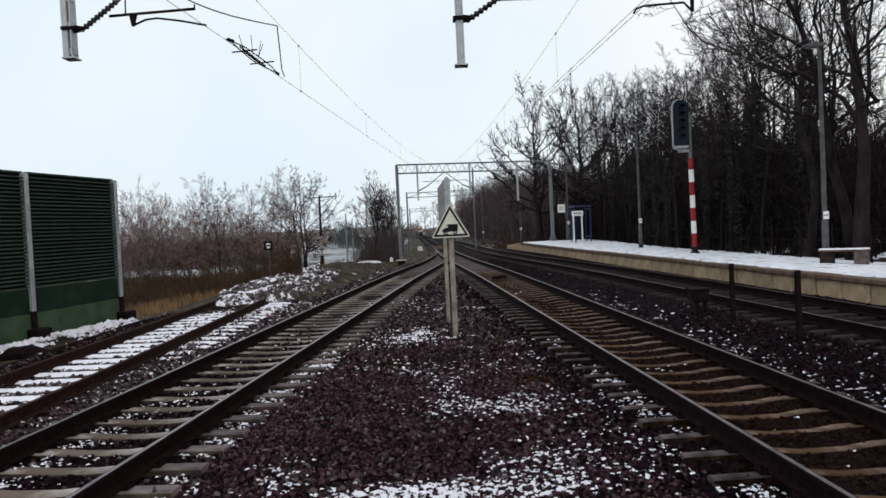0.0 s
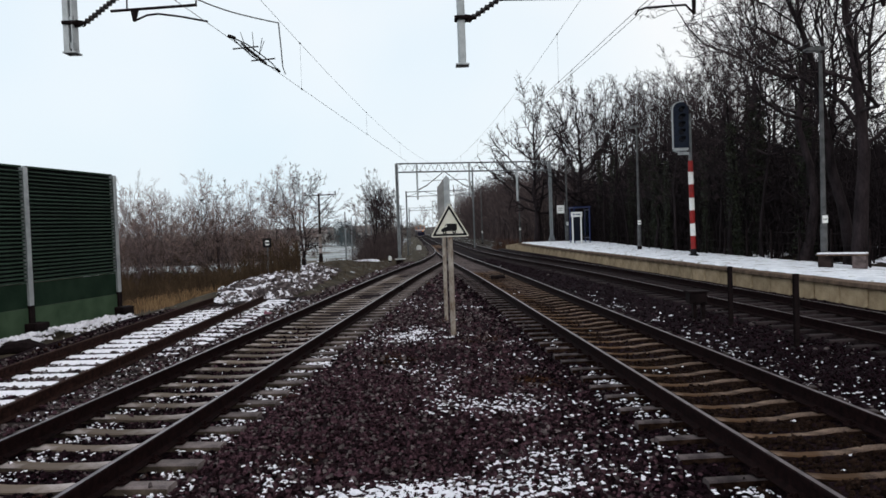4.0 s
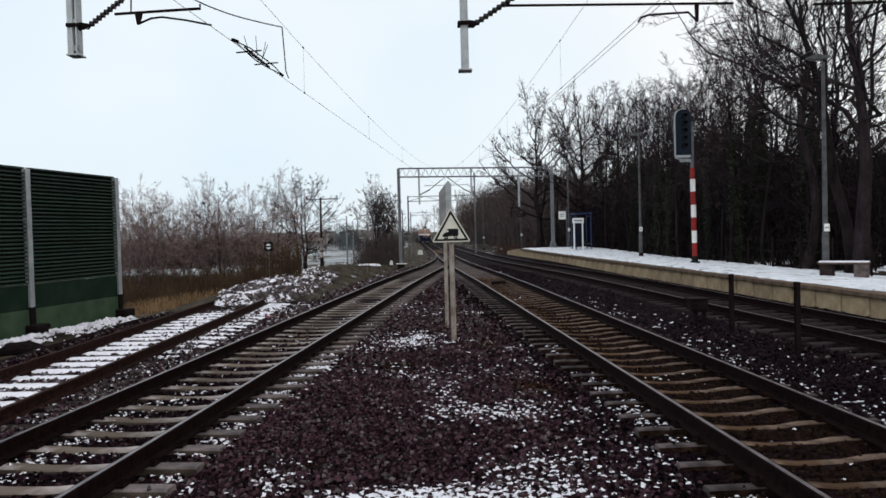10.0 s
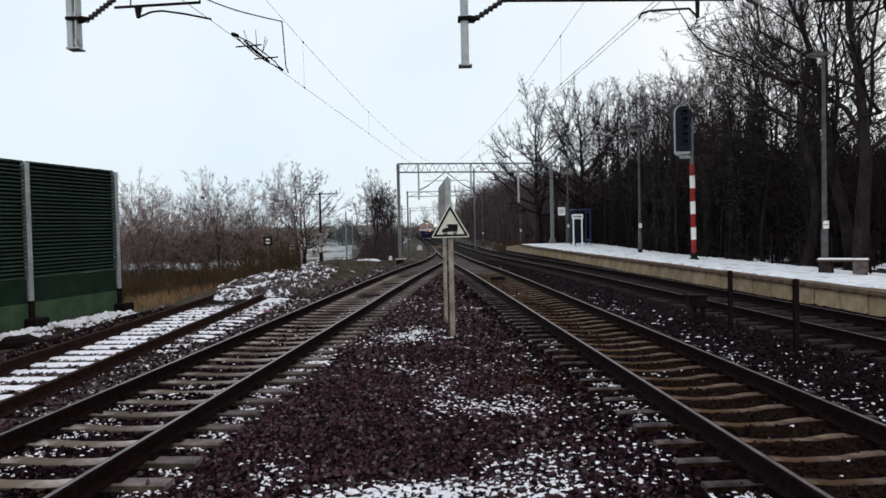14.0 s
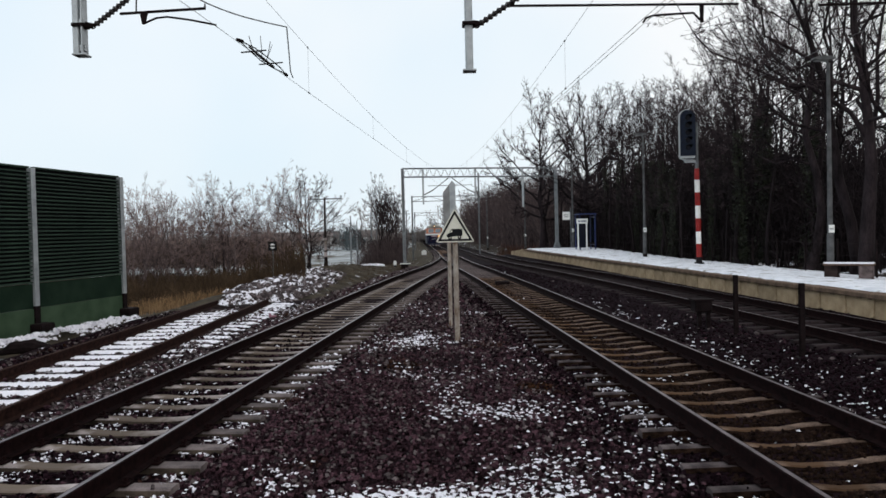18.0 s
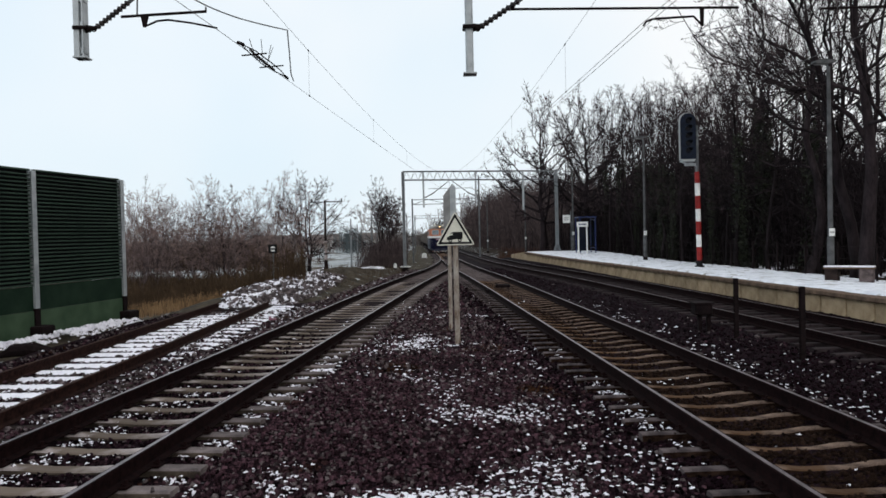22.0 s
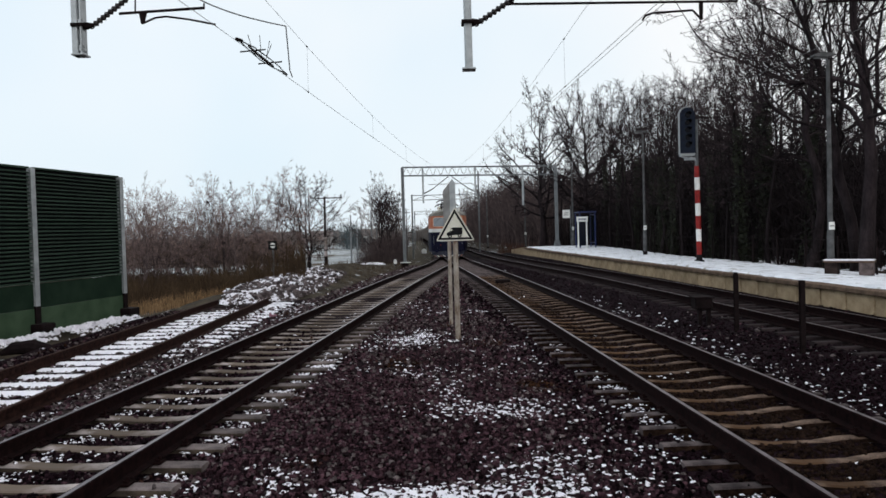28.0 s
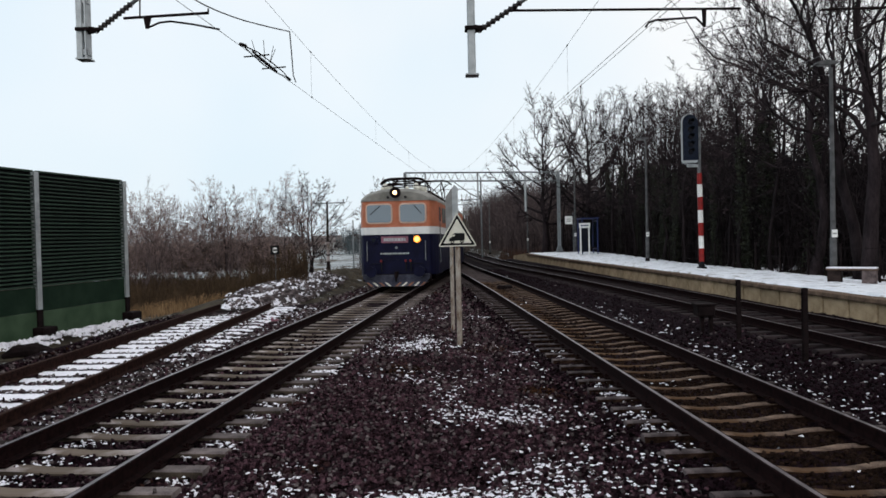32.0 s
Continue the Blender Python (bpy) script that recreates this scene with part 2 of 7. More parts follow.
LOCO_BLUE = surface("locomotive_navy", (0.0019, 0.002, 0.0125), (0.0046, 0.0054, 0.027), 2.5, 0.45, 0, 0.06, 40, shine=0.12)
FADED = surface("faded_orange_stripe", (0.2, 0.09, 0.06), (0.32, 0.16, 0.11), 6, 0.8, 0, 0.1, 40)
GUARD = surface("grimy_blue_grey_guard", (0.03, 0.032, 0.05), (0.075, 0.078, 0.105), 4, 0.8, 0, 0.2, 40)
LOCO_ORANGE = surface("locomotive_orange", (0.36, 0.11, 0.052), (0.5, 0.165, 0.088), 2.5, 0.5, 0, 0.06, 40)
LOCO_CREAM = surface("locomotive_white_band", (0.6, 0.6, 0.6), (0.76, 0.76, 0.75), 2.5, 0.5, 0, 0.06, 40)
FRAME_PEACH = surface("faded_window_frame", (0.46, 0.3, 0.24), (0.6, 0.42, 0.34), 4, 0.6, 0, 0.06, 40)
LOCO_ROOF = surface("locomotive_roof", (0.14, 0.135, 0.12), (0.26, 0.25, 0.23), 2.5, 0.7, 0, 0.15, 30)
WAGON = surface("wagon_grey_paint", (0.07, 0.062, 0.058), (0.16, 0.142, 0.132), 1.4, 0.8, 0, 0.2, 20, vary=0.2,
                stain=(0.09, 0.05, 0.032), stain_at=0.58, stain_scale=0.9)
HOSE_RED = surface("dull_red_paint", (0.12, 0.008, 0.012), (0.2, 0.016, 0.02), 5, 0.5, 0, 0, 60)
PINK = surface("faded_red_plate", (0.18, 0.065, 0.1), (0.28, 0.11, 0.15), 5, 0.5, 0, 0, 60)
LIT = surface("lit_headlamp", (1.0, 0.62, 0.32), (1.0, 0.58, 0.28), 5, 0.3, 0, 0, 60, emit=4.5)
LIT_YELLOW = surface("lit_amber_lens", (1.0, 0.62, 0.2), (1.0, 0.58, 0.17), 5, 0.3, 0, 0, 60, emit=1.9)
# glow that paints the amber halo round the lit lens
LIT_AMBER = surface("lamp_halo_glow", (1.0, 0.3, 0.03), (1.0, 0.33, 0.04), 5, 0.3, 0, 0, 60, emit=1.3)
FIELD_HOUSE = surface("distant_plaster", (0.35, 0.34, 0.34), (0.5, 0.49, 0.48), 0.4, 0.9, 0, 0, 20)
FAR_ROOF = surface("distant_roof_tiles", (0.14, 0.12, 0.12), (0.26, 0.22, 0.21), 0.6, 0.9, 0, 0, 20)


def glass_like(name, colour, rough):
    m = bpy.data.materials.new(name)
    m.use_nodes = True
    b = m.node_tree.nodes["Principled BSDF"]
    b.inputs["Base Color"].default_value = (*colour, 1)
    b.inputs["Roughness"].default_value = rough
    b.inputs["Specular IOR Level"].default_value = 0.9 if rough < 0.08 else 0.15
    return m


CAB_GLASS = glass_like("cab_window_glass", (0.13, 0.165, 0.2), 0.06)
LENS_DARK = glass_like("dark_signal_lens", (0.006, 0.008, 0.014), 0.1)
CAB_GLASS.node_tree.nodes["Principled BSDF"].inputs["Coat Weight"].default_value = 0.8


# ---- shapes ----
class Shape:
    """Collects boxes, tubes, prisms and discs as one mesh."""

    def __init__(self):
        self.v, self.f, self.m = [], [], []

    def add(self, verts, faces, slot=0):
        k = len(self.v)
        self.v.extend(tuple(p) for p in verts)
        self.f.extend(tuple(i + k for i in q) for q in faces)
        self.m.extend([slot] * len(faces))
        return self

    def box(self, cx, cy, cz, sx, sy, sz, slot=0, chamfer=0.0, turn=None):
        x, y, z, c = sx / 2, sy / 2, sz / 2, min(chamfer, sx / 2.2, sy / 2.2, sz / 2.2)
        if c <= 0:
            vs = [(-x, -y, -z), (x, -y, -z), (x, y, -z), (-x, y, -z), (-x, -y, z), (x, -y, z), (x, y, z), (-x, y, z)]
            fs = [(3, 2, 1, 0), (4, 5, 6, 7), (0, 1, 5, 4), (1, 2, 6, 5), (2, 3, 7, 6), (3, 0, 4, 7)]
        else:
            ring = lambda a, b: [(-a, -b + c), (-a + c, -b), (a - c, -b), (a, -b + c), (a, b - c), (a - c, b), (-a + c, b), (-a, b - c)]
            vs = [(p, q, -z) for p, q in ring(x - c * 0.6, y - c * 0.6)] + [(p, q, -z + c) for p, q in ring(x, y)]
            vs += [(p, q, z - c) for p, q in ring(x, y)] + [(p, q, z) for p, q in ring(x - c * 0.6, y - c * 0.6)]
            fs = [tuple(range(7, -1, -1)), tuple(range(24, 32))]
            for k in range(3):
                fs += [(8 * k + i, 8 * k + (i + 1) % 8, 8 * k + 8 + (i + 1) % 8, 8 * k + 8 + i) for i in range(8)]
        r = turn.to_3x3() if turn else Matrix.Identity(3)
        return self.add([r @ Vector(p) + Vector((cx, cy, cz)) for p in vs], fs, slot)

    def tube(self, points, radii, sides=8, slot=0, caps=True):
        pts = [Vector(p) for p in points]
        if isinstance(radii, (int, float)):
            radii = [radii] * len(pts)
        vs, fs = [], []
        for i, p in enumerate(pts):
            d = (pts[min(i + 1, len(pts) - 1)] - pts[max(i - 1, 0)]).normalized()
            u = d.cross(Vector((0, 0, 1)) if abs(d.z) < 0.9 else Vector((1, 0, 0))).normalized()
            w = d.cross(u)
            for k in range(sides):
                a = 2 * math.pi * k / sides
                vs.append(p + (u * math.cos(a) + w * math.sin(a)) * radii[i])
        for i in range(len(pts) - 1):
            for k in range(sides):
                a, b = i * sides + k, i * sides + (k + 1) % sides
                fs.append((a, b, b + sides, a + sides))
        if caps:
            fs.append(tuple(range(sides - 1, -1, -1)))
            fs.append(tuple(len(vs) - sides + k for k in range(sides)))
        return self.add(vs, fs, slot)

    def prism(self, outline, a, b, axis="y", slot=0):
        """An outline in the plane across the axis, drawn out from a to b."""
        put = {"y": lambda p, q, t: (p, t, q), "x": lambda p, q, t: (t, p, q), "z": lambda p, q, t: (p, q, t)}[axis]
        n = len(outline)
        vs = [put(p, q, a) for p, q in outline] + [put(p, q, b) for p, q in outline]
        fs = [tuple(range(n)), tuple(range(2 * n - 1, n - 1, -1))] + [(i, i + n, (i + 1) % n + n, (i + 1) % n) for i in range(n)]
        return self.add(vs, fs, slot)

    def mesh(self, name, *mats, smooth=False):
        me = bpy.data.meshes.new(name)
        me.from_pydata(self.v, [], self.f)
        for m in mats:
            me.materials.append(m)
        if len(mats) > 1:
            me.polygons.foreach_set("material_index", self.m)
        bm = bmesh.new()
        bm.from_mesh(me)
        bmesh.ops.recalc_face_normals(bm, faces=bm.faces)
        bm.to_mesh(me)
        bm.free()
        if smooth:
            me.polygons.foreach_set("use_smooth", [True] * len(me.polygons))
        return me


def part(name, shape, material, parent, label="", smooth=False):
    """One mesh object under a thing or a part."""
    mats = material if isinstance(material, tuple) else (material,)
    ob = new(name, shape if isinstance(shape, bpy.types.Mesh) else shape.mesh(name, *mats, smooth=smooth))
    ob.parent = parent
    if label:
        ob["label"] = label
    return ob


def thing(name, x, y, z, label, category, group="", kind="", turn=0.0):
    ob = new(name)
    ob.empty_display_size = 0.2
    ob.matrix_basis = pose(x, y, z, 0, 0, turn)
    return tagged(ob, label, category, group, kind)


def raw_mesh(name, verts, tris, mats, slots=None):
    """A large mesh from arrays."""
    verts, tris = np.asarray(verts, np.float32), np.asarray(tris, np.int32)
    me = bpy.data.meshes.new(name)
    k = tris.shape[1]
    me.vertices.add(len(verts))
    me.vertices.foreach_set("co", verts.ravel())
    me.loops.add(tris.size)
    me.loops.foreach_set("vertex_index", tris.ravel())
    me.polygons.add(len(tris))
    me.polygons.foreach_set("loop_start", np.arange(0, tris.size, k, dtype=np.int32))
    for m in mats:
        me.materials.append(m)
    if slots is not None:
        me.polygons.foreach_set("material_index", np.asarray(slots, np.int32))
    me.update(calc_edges=True)
    return me


# ---- the plan: where the tracks run ----
def glide(knots):
    """A smooth line through knots (y, value)."""
    ys, vs = np.array([k[0] for k in knots], float), np.array([k[1] for k in knots], float)
    slope = np.gradient(vs, ys)

    def at(y):
        y = np.clip(np.asarray(y, float), ys[0], ys[-1])
        i = np.clip(np.searchsorted(ys, y) - 1, 0, len(ys) - 2)
        h = ys[i + 1] - ys[i]
        t = (y - ys[i]) / h
        return ((2 * t ** 3 - 3 * t ** 2 + 1) * vs[i] + (t ** 3 - 2 * t ** 2 + t) * h * slope[i]
                + (-2 * t ** 3 + 3 * t ** 2) * vs[i + 1] + (t ** 3 - t ** 2) * h * slope[i + 1])
    return at


level = glide([(-60, 0), (0, 0), (15, 0), (28, 0), (50, -0.2), (84, -0.5), (132, -0.82), (205, -1.25), (266, -1.65), (400, -2.4), (900, -4)])
far_line = [(84, -0.16), (108, -1.02), (132, -1.92), (168, -3.25), (205, -4.75), (266, -7.75), (330, -12.2), (400, -18.6), (480, -28), (600, -46)]
main_x = glide([(-40, 5.95), (0, 3.67), (12, 2.987), (25, 2.246), (40, 1.42), (50, 0.93), (58, 0.58), (70, 0.2)] + far_line)
left_x = glide([(-40, -7.25), (0, -4.13), (12, -3.194), (25, -2.18), (38, -1.166), (46, -0.55), (52, -0.18), (60, 0.12), (68, 0.14), (76, 0.04)] + far_line)
plat_x = glide([(-40, 11.83), (0, 8.55), (12, 7.566), (25, 6.5), (38, 5.44), (47, 4.76), (65, 3.8), (84, 3.3), (108, 2.5), (132, 1.7), (168, 0.5), (205, -0.9),
                (266, -3.8), (330, -8.2), (400, -14.6), (600, -42)])
side_x = glide([(-40, -5.07), (0, -5.75), (24, -6.158), (40, -6.43)])
BED = -0.24


def heading(line, y):
    return math.atan2(float(line(y + 0.5) - line(y - 0.5)), 1.0)


# ---- ground ----
def fade(a, b, v):
    t = np.clip((v - a) / (b - a), 0, 1)
    return t * t * (3 - 2 * t)


def ripple(x, y, s, seed):
    """Cheap smooth unevenness."""
    r = np.random.RandomState(seed)
    out = 0
    for k in range(5):
        a, p = r.uniform(0, 6.28), r.uniform(0, 6.28, 2)
        f = s * (1.0 + 0.7 * k)
        out = out + np.sin((x * math.cos(a) + y * math.sin(a)) * f + p[0]) * np.cos((x * math.sin(a) - y * math.cos(a)) * f * 0.8 + p[1]) / (k + 1)
    return out / 2.3


def terrain(x, y):
    """The natural ground beside and beyond the trackbed."""
    base = level(y)
    left = x - (left_x(y) - 3.2 - 5.2 * fade(56, 20, y))
    right = x - (plat_x(y) + 5.0)
    z = base - 0.75 + 0.2 * fade(27, 22, y) * fade(-15, -12.5, x) * fade(4, -4, x)
    z = z - 0.75 * fade(0, -7, left) + 0.25 * ripple(x, y, 0.35, 3) * fade(-1, -8, left)
    bank = np.exp(-((x + 7.0 - 0.02 * (y - 30)) / 1.9) ** 2) * fade(22.5, 26, y) * fade(58, 44, y)
    z = z + bank * (0.72 + 0.18 * ripple(x, y, 1.6, 8))
    z = z + 0.26 * np.exp(-((x + 5.7) / 1.2) ** 2 - ((y - 56) / 5) ** 2)
    z = z + 0.42 * np.exp(-((x + 5.3) / 2.0) ** 2) * fade(36, 44, y) * fade(76, 62, y)
    z = z + 0.85 * fade(0, 3, right) + 0.2 * ripple(x, y, 0.3, 5) * fade(1, 6, right) + 1.0 * fade(6, 60, right)
    return z + 0.02 * ripple(x, y, 3.0, 4)


def steps(*spans):
    out = []
    for a, b, d in spans:
        out.append(np.arange(a, b, d))
    return np.unique(np.round(np.concatenate(out), 3))


gx = steps((-2500, -300, 220), (-300, -60, 15), (-60, -22, 1.5), (-22, 18, 0.5), (18, 60, 1.5), (60, 300, 15), (300, 2501, 220))
gy = steps((-300, -20, 20), (-20, 10, 1.5), (10, 62, 0.6), (62, 140, 3), (140, 400, 13), (400, 3001, 200))
X, Y = np.meshgrid(gx, gy)
Z = terrain(X, Y)
idx = np.arange(X.size).reshape(X.shape)
quads = np.stack([idx[:-1, :-1], idx[:-1, 1:], idx[1:, 1:], idx[1:, :-1]], -1).reshape(-1, 4)
cx = X[:-1, :-1].ravel()
cy = Y[:-1, :-1].ravel()
zone = np.where(cx > plat_x(cy) + np.where(cy > 57, 1.8, 5.2), 1, np.where((cx < -9) & (cy > 72), 2, np.where((cy > 430) | (cx < -60), 2, 0)))
ground = new("ground", raw_mesh("ground", np.stack([X, Y, Z], -1).reshape(-1, 3), quads, [EARTH, LITTER, FIELD], zone))
ground.data.polygons.foreach_set("use_smooth", [True] * len(ground.data.polygons))
tagged(ground, "brown winter ground of dead grass with thin snow patches", "ground", kind="structure")

def bed(x, y):
    """The top of the crushed stone, lower between and beside the rails."""
    z = level(y) + BED + 0.025 * ripple(x, y, 2.2, 11)
    for line, reach in ((left_x, 90), (main_x, 90), (plat_x, 90), (side_x, 24)):
        z = z + (0.006 if line is main_x else 0.008 + 0.026 * fade(13, 23, y) if line is left_x else -0.018) * fade(0.95, 0.72, np.abs(x - line(y))) * (y < reach)
    z = z + 0.058 * fade(1.55, 1.2, np.abs(x - side_x(y))) * (y < 24)
    return z + (0.11 + 0.2 * fade(28, 50, y)) * fade(1.05, 1.5, x - plat_x(y)) * fade(74, 66, y)


# trackbed of crushed stone from the siding to the platform
rows_y = steps((-14, 40, 0.3), (40, 110, 1.0), (110, 600, 6))
cols = 61
bv = []
for y in rows_y:
    near = float(fade(27, 20, y))
    shoulder = float(left_x(y)) - 2.3 - 1.3 * float(fade(44, 62, y))
    a = near * (float(side_x(y)) - 3.0) + (1 - near) * shoulder
    b = float(plat_x(y)) + 1.62
    for k in range(cols):
        u = k / (cols - 1)
        x = a + (b - a) * u
        z = float(bed(x, y)) - 0.5 * max(0, 1 - u * (26 - 18 * float(fade(44, 62, y))))
        bv.append((x, y, z))
bi = np.arange(len(bv)).reshape(-1, cols)
bx, by = np.array(bv).reshape(-1, cols, 3)[:-1, :-1, 0].ravel(), np.repeat(rows_y[:-1], cols - 1)
shoulder_zone = np.where((by > 46) & (bx < left_x(by) - 1.5 - 0.3 * ripple(bx, by, 1.2, 15)), 1, np.where((bx > main_x(by) + 1.1) & (by > 15 + 3 * ripple(bx, by, 0.9, 16)), 2, 0))
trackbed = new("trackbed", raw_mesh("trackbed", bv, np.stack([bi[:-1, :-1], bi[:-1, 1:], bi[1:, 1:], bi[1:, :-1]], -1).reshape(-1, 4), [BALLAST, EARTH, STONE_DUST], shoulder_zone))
tagged(trackbed, "dark red-brown crushed stone trackbed dusted with snow", "trackbed", kind="structure")


# ---- loose ballast stones ----
def cross_track(x, y):
    """Distance from the nearest rail, and whether the point lies on a sleeper."""
    rail, on = np.full(x.shape, 9.0), np.zeros(x.shape, bool)
    for line, reach, phase in ((left_x, 90, 0.53), (main_x, 90, 0.15), (plat_x, 90, 0.0), (side_x, 23.6, 0.3)):
        off = x - line(y)
        ok = y < reach
        rail = np.where(ok, np.minimum(rail, np.abs(np.abs(off) - 0.7525)), rail)
        on |= ok & (np.abs(off) < 1.28) & (np.abs((y + off * (line(y + 0.5) - line(y - 0.5)) - phase + 0.3) % 0.6 - 0.3) < (0.115 if line is left_x else 0.1))
    return rail, on


def scatter(name, n, x0, x1, y0, y1, size, seed, snow, mats, lift=0.0, mask=None, floor=None):
    r = np.random.RandomState(seed)
    x, y = r.uniform(x0, x1, n), r.uniform(y0, y1, n)
    rail, on = cross_track(x, y)
    keep = (rail > 0.1) & (~on | (r.uniform(size=n) < 0.02))
    if mask is not None:
        keep &= mask(x, y)
    x, y, on = x[keep], y[keep], on[keep]
    n = len(x)
    s = size * r.uniform(0.55, 1.35, n)
    inner = np.minimum(np.abs(x - left_x(y)), np.abs(x - main_x(y))) < 1.3
    s = np.where(inner, np.minimum(s, 0.042), s)
    z = (bed(x, y) if floor is None else floor(x, y)) + s * r.uniform(0.1, 0.6, n) + lift + np.where(on, 0.08, 0)
    cube = np.array([(-1, -1, -1), (1, -1, -1), (1, 1, -1), (-1, 1, -1), (-1, -1, 1), (1, -1, 1), (1, 1, 1), (-1, 1, 1)], float) * 0.5
    v = cube[None] * r.uniform(0.6, 1.15, (n, 8, 1)) + r.uniform(-0.22, 0.22, (n, 8, 3))
    v[:, 4:, :2] *= r.uniform(0.45, 0.95, (n, 1, 2))
    v *= (s[:, None] * np.stack([r.uniform(0.8, 1.5, n), r.uniform(0.7, 1.1, n), r.uniform(0.5, 0.9, n)], 1))[:, None, :]
    a, tilt = r.uniform(0, 6.28, n), r.uniform(-0.5, 0.5, n)
    c, d = np.cos(tilt), np.sin(tilt)
    vx, vz = v[:, :, 0] * c[:, None] + v[:, :, 2] * d[:, None], -v[:, :, 0] * d[:, None] + v[:, :, 2] * c[:, None]
    ca, sa = np.cos(a)[:, None], np.sin(a)[:, None]
    w = np.stack([vx * ca - v[:, :, 1] * sa + x[:, None], vx * sa + v[:, :, 1] * ca + y[:, None], vz + z[:, None]], -1)
    f = np.array([(4, 5, 6, 7), (0, 1, 5, 4), (1, 2, 6, 5), (2, 3, 7, 6), (3, 0, 4, 7)])
    faces = (f[None] + 8 * np.arange(n)[:, None, None]).reshape(-1, 4)
    white = r.uniform(size=n) < 0.3 * snow(x, y)
    slots = np.zeros((n, 5), int)
    slots[:, 0] = white
    more = white & (r.uniform(size=n) < 0.5)
    slots[:, 1] = more
    slots[:, 4] = more & (r.uniform(size=n) < 0.5)
    # darker stones lie about the main track, beside the siding, inside the left track
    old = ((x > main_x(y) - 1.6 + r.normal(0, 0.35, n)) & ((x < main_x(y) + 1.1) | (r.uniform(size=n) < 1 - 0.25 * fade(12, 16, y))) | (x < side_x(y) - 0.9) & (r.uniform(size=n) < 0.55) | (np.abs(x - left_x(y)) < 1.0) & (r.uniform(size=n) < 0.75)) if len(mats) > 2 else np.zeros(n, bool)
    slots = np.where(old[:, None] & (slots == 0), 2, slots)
    pale = r.uniform(size=n) < np.where(old, 0.03, np.where(x < left_x(y) - 0.9, 0.5, 0.15 + 0.2 * fade(11, 17, y)))
    if len(mats) > 3:
        slots = np.where(pale[:, None] & (slots != 1), 3, slots)
    if len(mats) > 5:
        slots = np.where((np.abs(x - main_x(y)) < 0.95)[:, None] & (slots != 1), 4, slots)
        dusty = (x > main_x(y) + 1.1) & (r.uniform(size=n) < 0.25 + 0.7 * fade(12, 20, y))
        slots = np.where(dusty[:, None] & (slots != 1), 5, slots)
    ob = new(name, raw_mesh(name, w.reshape(-1, 3), faces, mats, slots.ravel()))
    return ob


def patches(x, y):
    """Where the thin snow lies among the stones."""
    p = 0.015 + 0.07 * np.clip(ripple(x, y, 1.1, 21), 0, 1)
    p = p + 0.4 * fade(0.32, 0.7, ripple(x * 1.0, y * 0.7, 1.9, 23))
    for px, py, sx, sy, w in ((0.1, 6.15, 1.0, 0.28, 0.66), (-0.5, 6.0, 0.6, 0.3, 0.7), (0.95, 6.8, 0.6, 0.5, 0.45), (0.5, 9.0, 1.0, 0.5, 0.45), (-0.7, 14.8, 0.7, 0.9, 0.5),
                              (-0.3, 11.6, 0.8, 0.5, 0.22), (4.9, 11.6, 1.0, 2.0, 0.22)):
        p = p + 0.95 * w * np.exp(-((x - px) / sx) ** 2 - ((y - py) / sy) ** 2)
    edge_l = np.abs(x - left_x(y) - 1.06)
    p = p + 0.5 * np.exp(-(edge_l / 0.22) ** 2) * (ripple(x, y, 2.5, 29) > -0.15)
    p = p + 0.55 * np.exp(-((x - left_x(y) + 0.42) / 0.28) ** 2) * (ripple(x, y, 2.5, 33) > -0.3) * fade(11, 8.5, y)
    bare = np.exp(-((x + 1.0) / 0.75) ** 2 - ((y - 8.0) / 1.6) ** 2)
    p = p - 0.3 * bare
    beside = x < left_x(y) - 1.0
    p = np.where(beside, p + 0.12, p)
    strip = np.exp(-((x - main_x(y) - 1.5) / 0.42) ** 2) * (ripple(x, y, 2.2, 27) > -0.12)
    p = np.where(x > main_x(y) + 1.0, p * 0.08 + 0.003 + 0.15 * strip, np.where(x > main_x(y) - 0.8, p * 0.1, p))
    p = p + 0.6 * np.exp(-((x - main_x(y) + 1.0) / 0.2) ** 2) * (ripple(x, y, 2.5, 35) > -0.1) * fade(12, 9.5, y)
    p = np.where((x < side_x(y) - 0.9) & (y < 24), 0.01, p)
    far = np.clip((y - 17) / 12, 0, 1) * (x > left_x(y))
    return np.clip(p * (1 - 0.85 * far), 0, 0.95)


near_stones = scatter("ballast_stones", 54000, -7.0, 7.0, 5.0, 11.5, 0.034, 1, patches, [STONE, SNOW, STONE_DARK, STONE_PALE, STONE_RUST, STONE_DUST])
back_stones = scatter("ballast_stones", 15000, -7.0, 7.0, -7.0, 5.0, 0.055, 5, patches, [STONE, SNOW, STONE_DARK, STONE_PALE, STONE_RUST, STONE_DUST])
mid_stones = scatter("ballast_stones", 36000, -9.5, 9.0, 11.5, 22, 0.044, 2, patches, [STONE, SNOW, STONE_DARK, STONE_PALE, STONE_RUST, STONE_DUST], mask=lambda x, y: (x < plat_x(y) + 1.5) & (x > side_x(y) - 1.9) & ((np.abs(x - left_x(y)) > 0.72) | (y < 17)))
far_stones = scatter("ballast_stones", 15000, -6, 7, 22, 50, 0.07, 3, patches, [STONE, SNOW, STONE_DARK, STONE_PALE, STONE_RUST, STONE_DUST], mask=lambda x, y: (x < plat_x(y) + 1.4) & (x > left_x(y) - 2.2) & (np.abs(x - left_x(y)) > 0.72) & ((y < 33) | (np.abs(x - left_x(y)) > 1.3) & (np.abs(x - main_x(y)) > 1.3)))
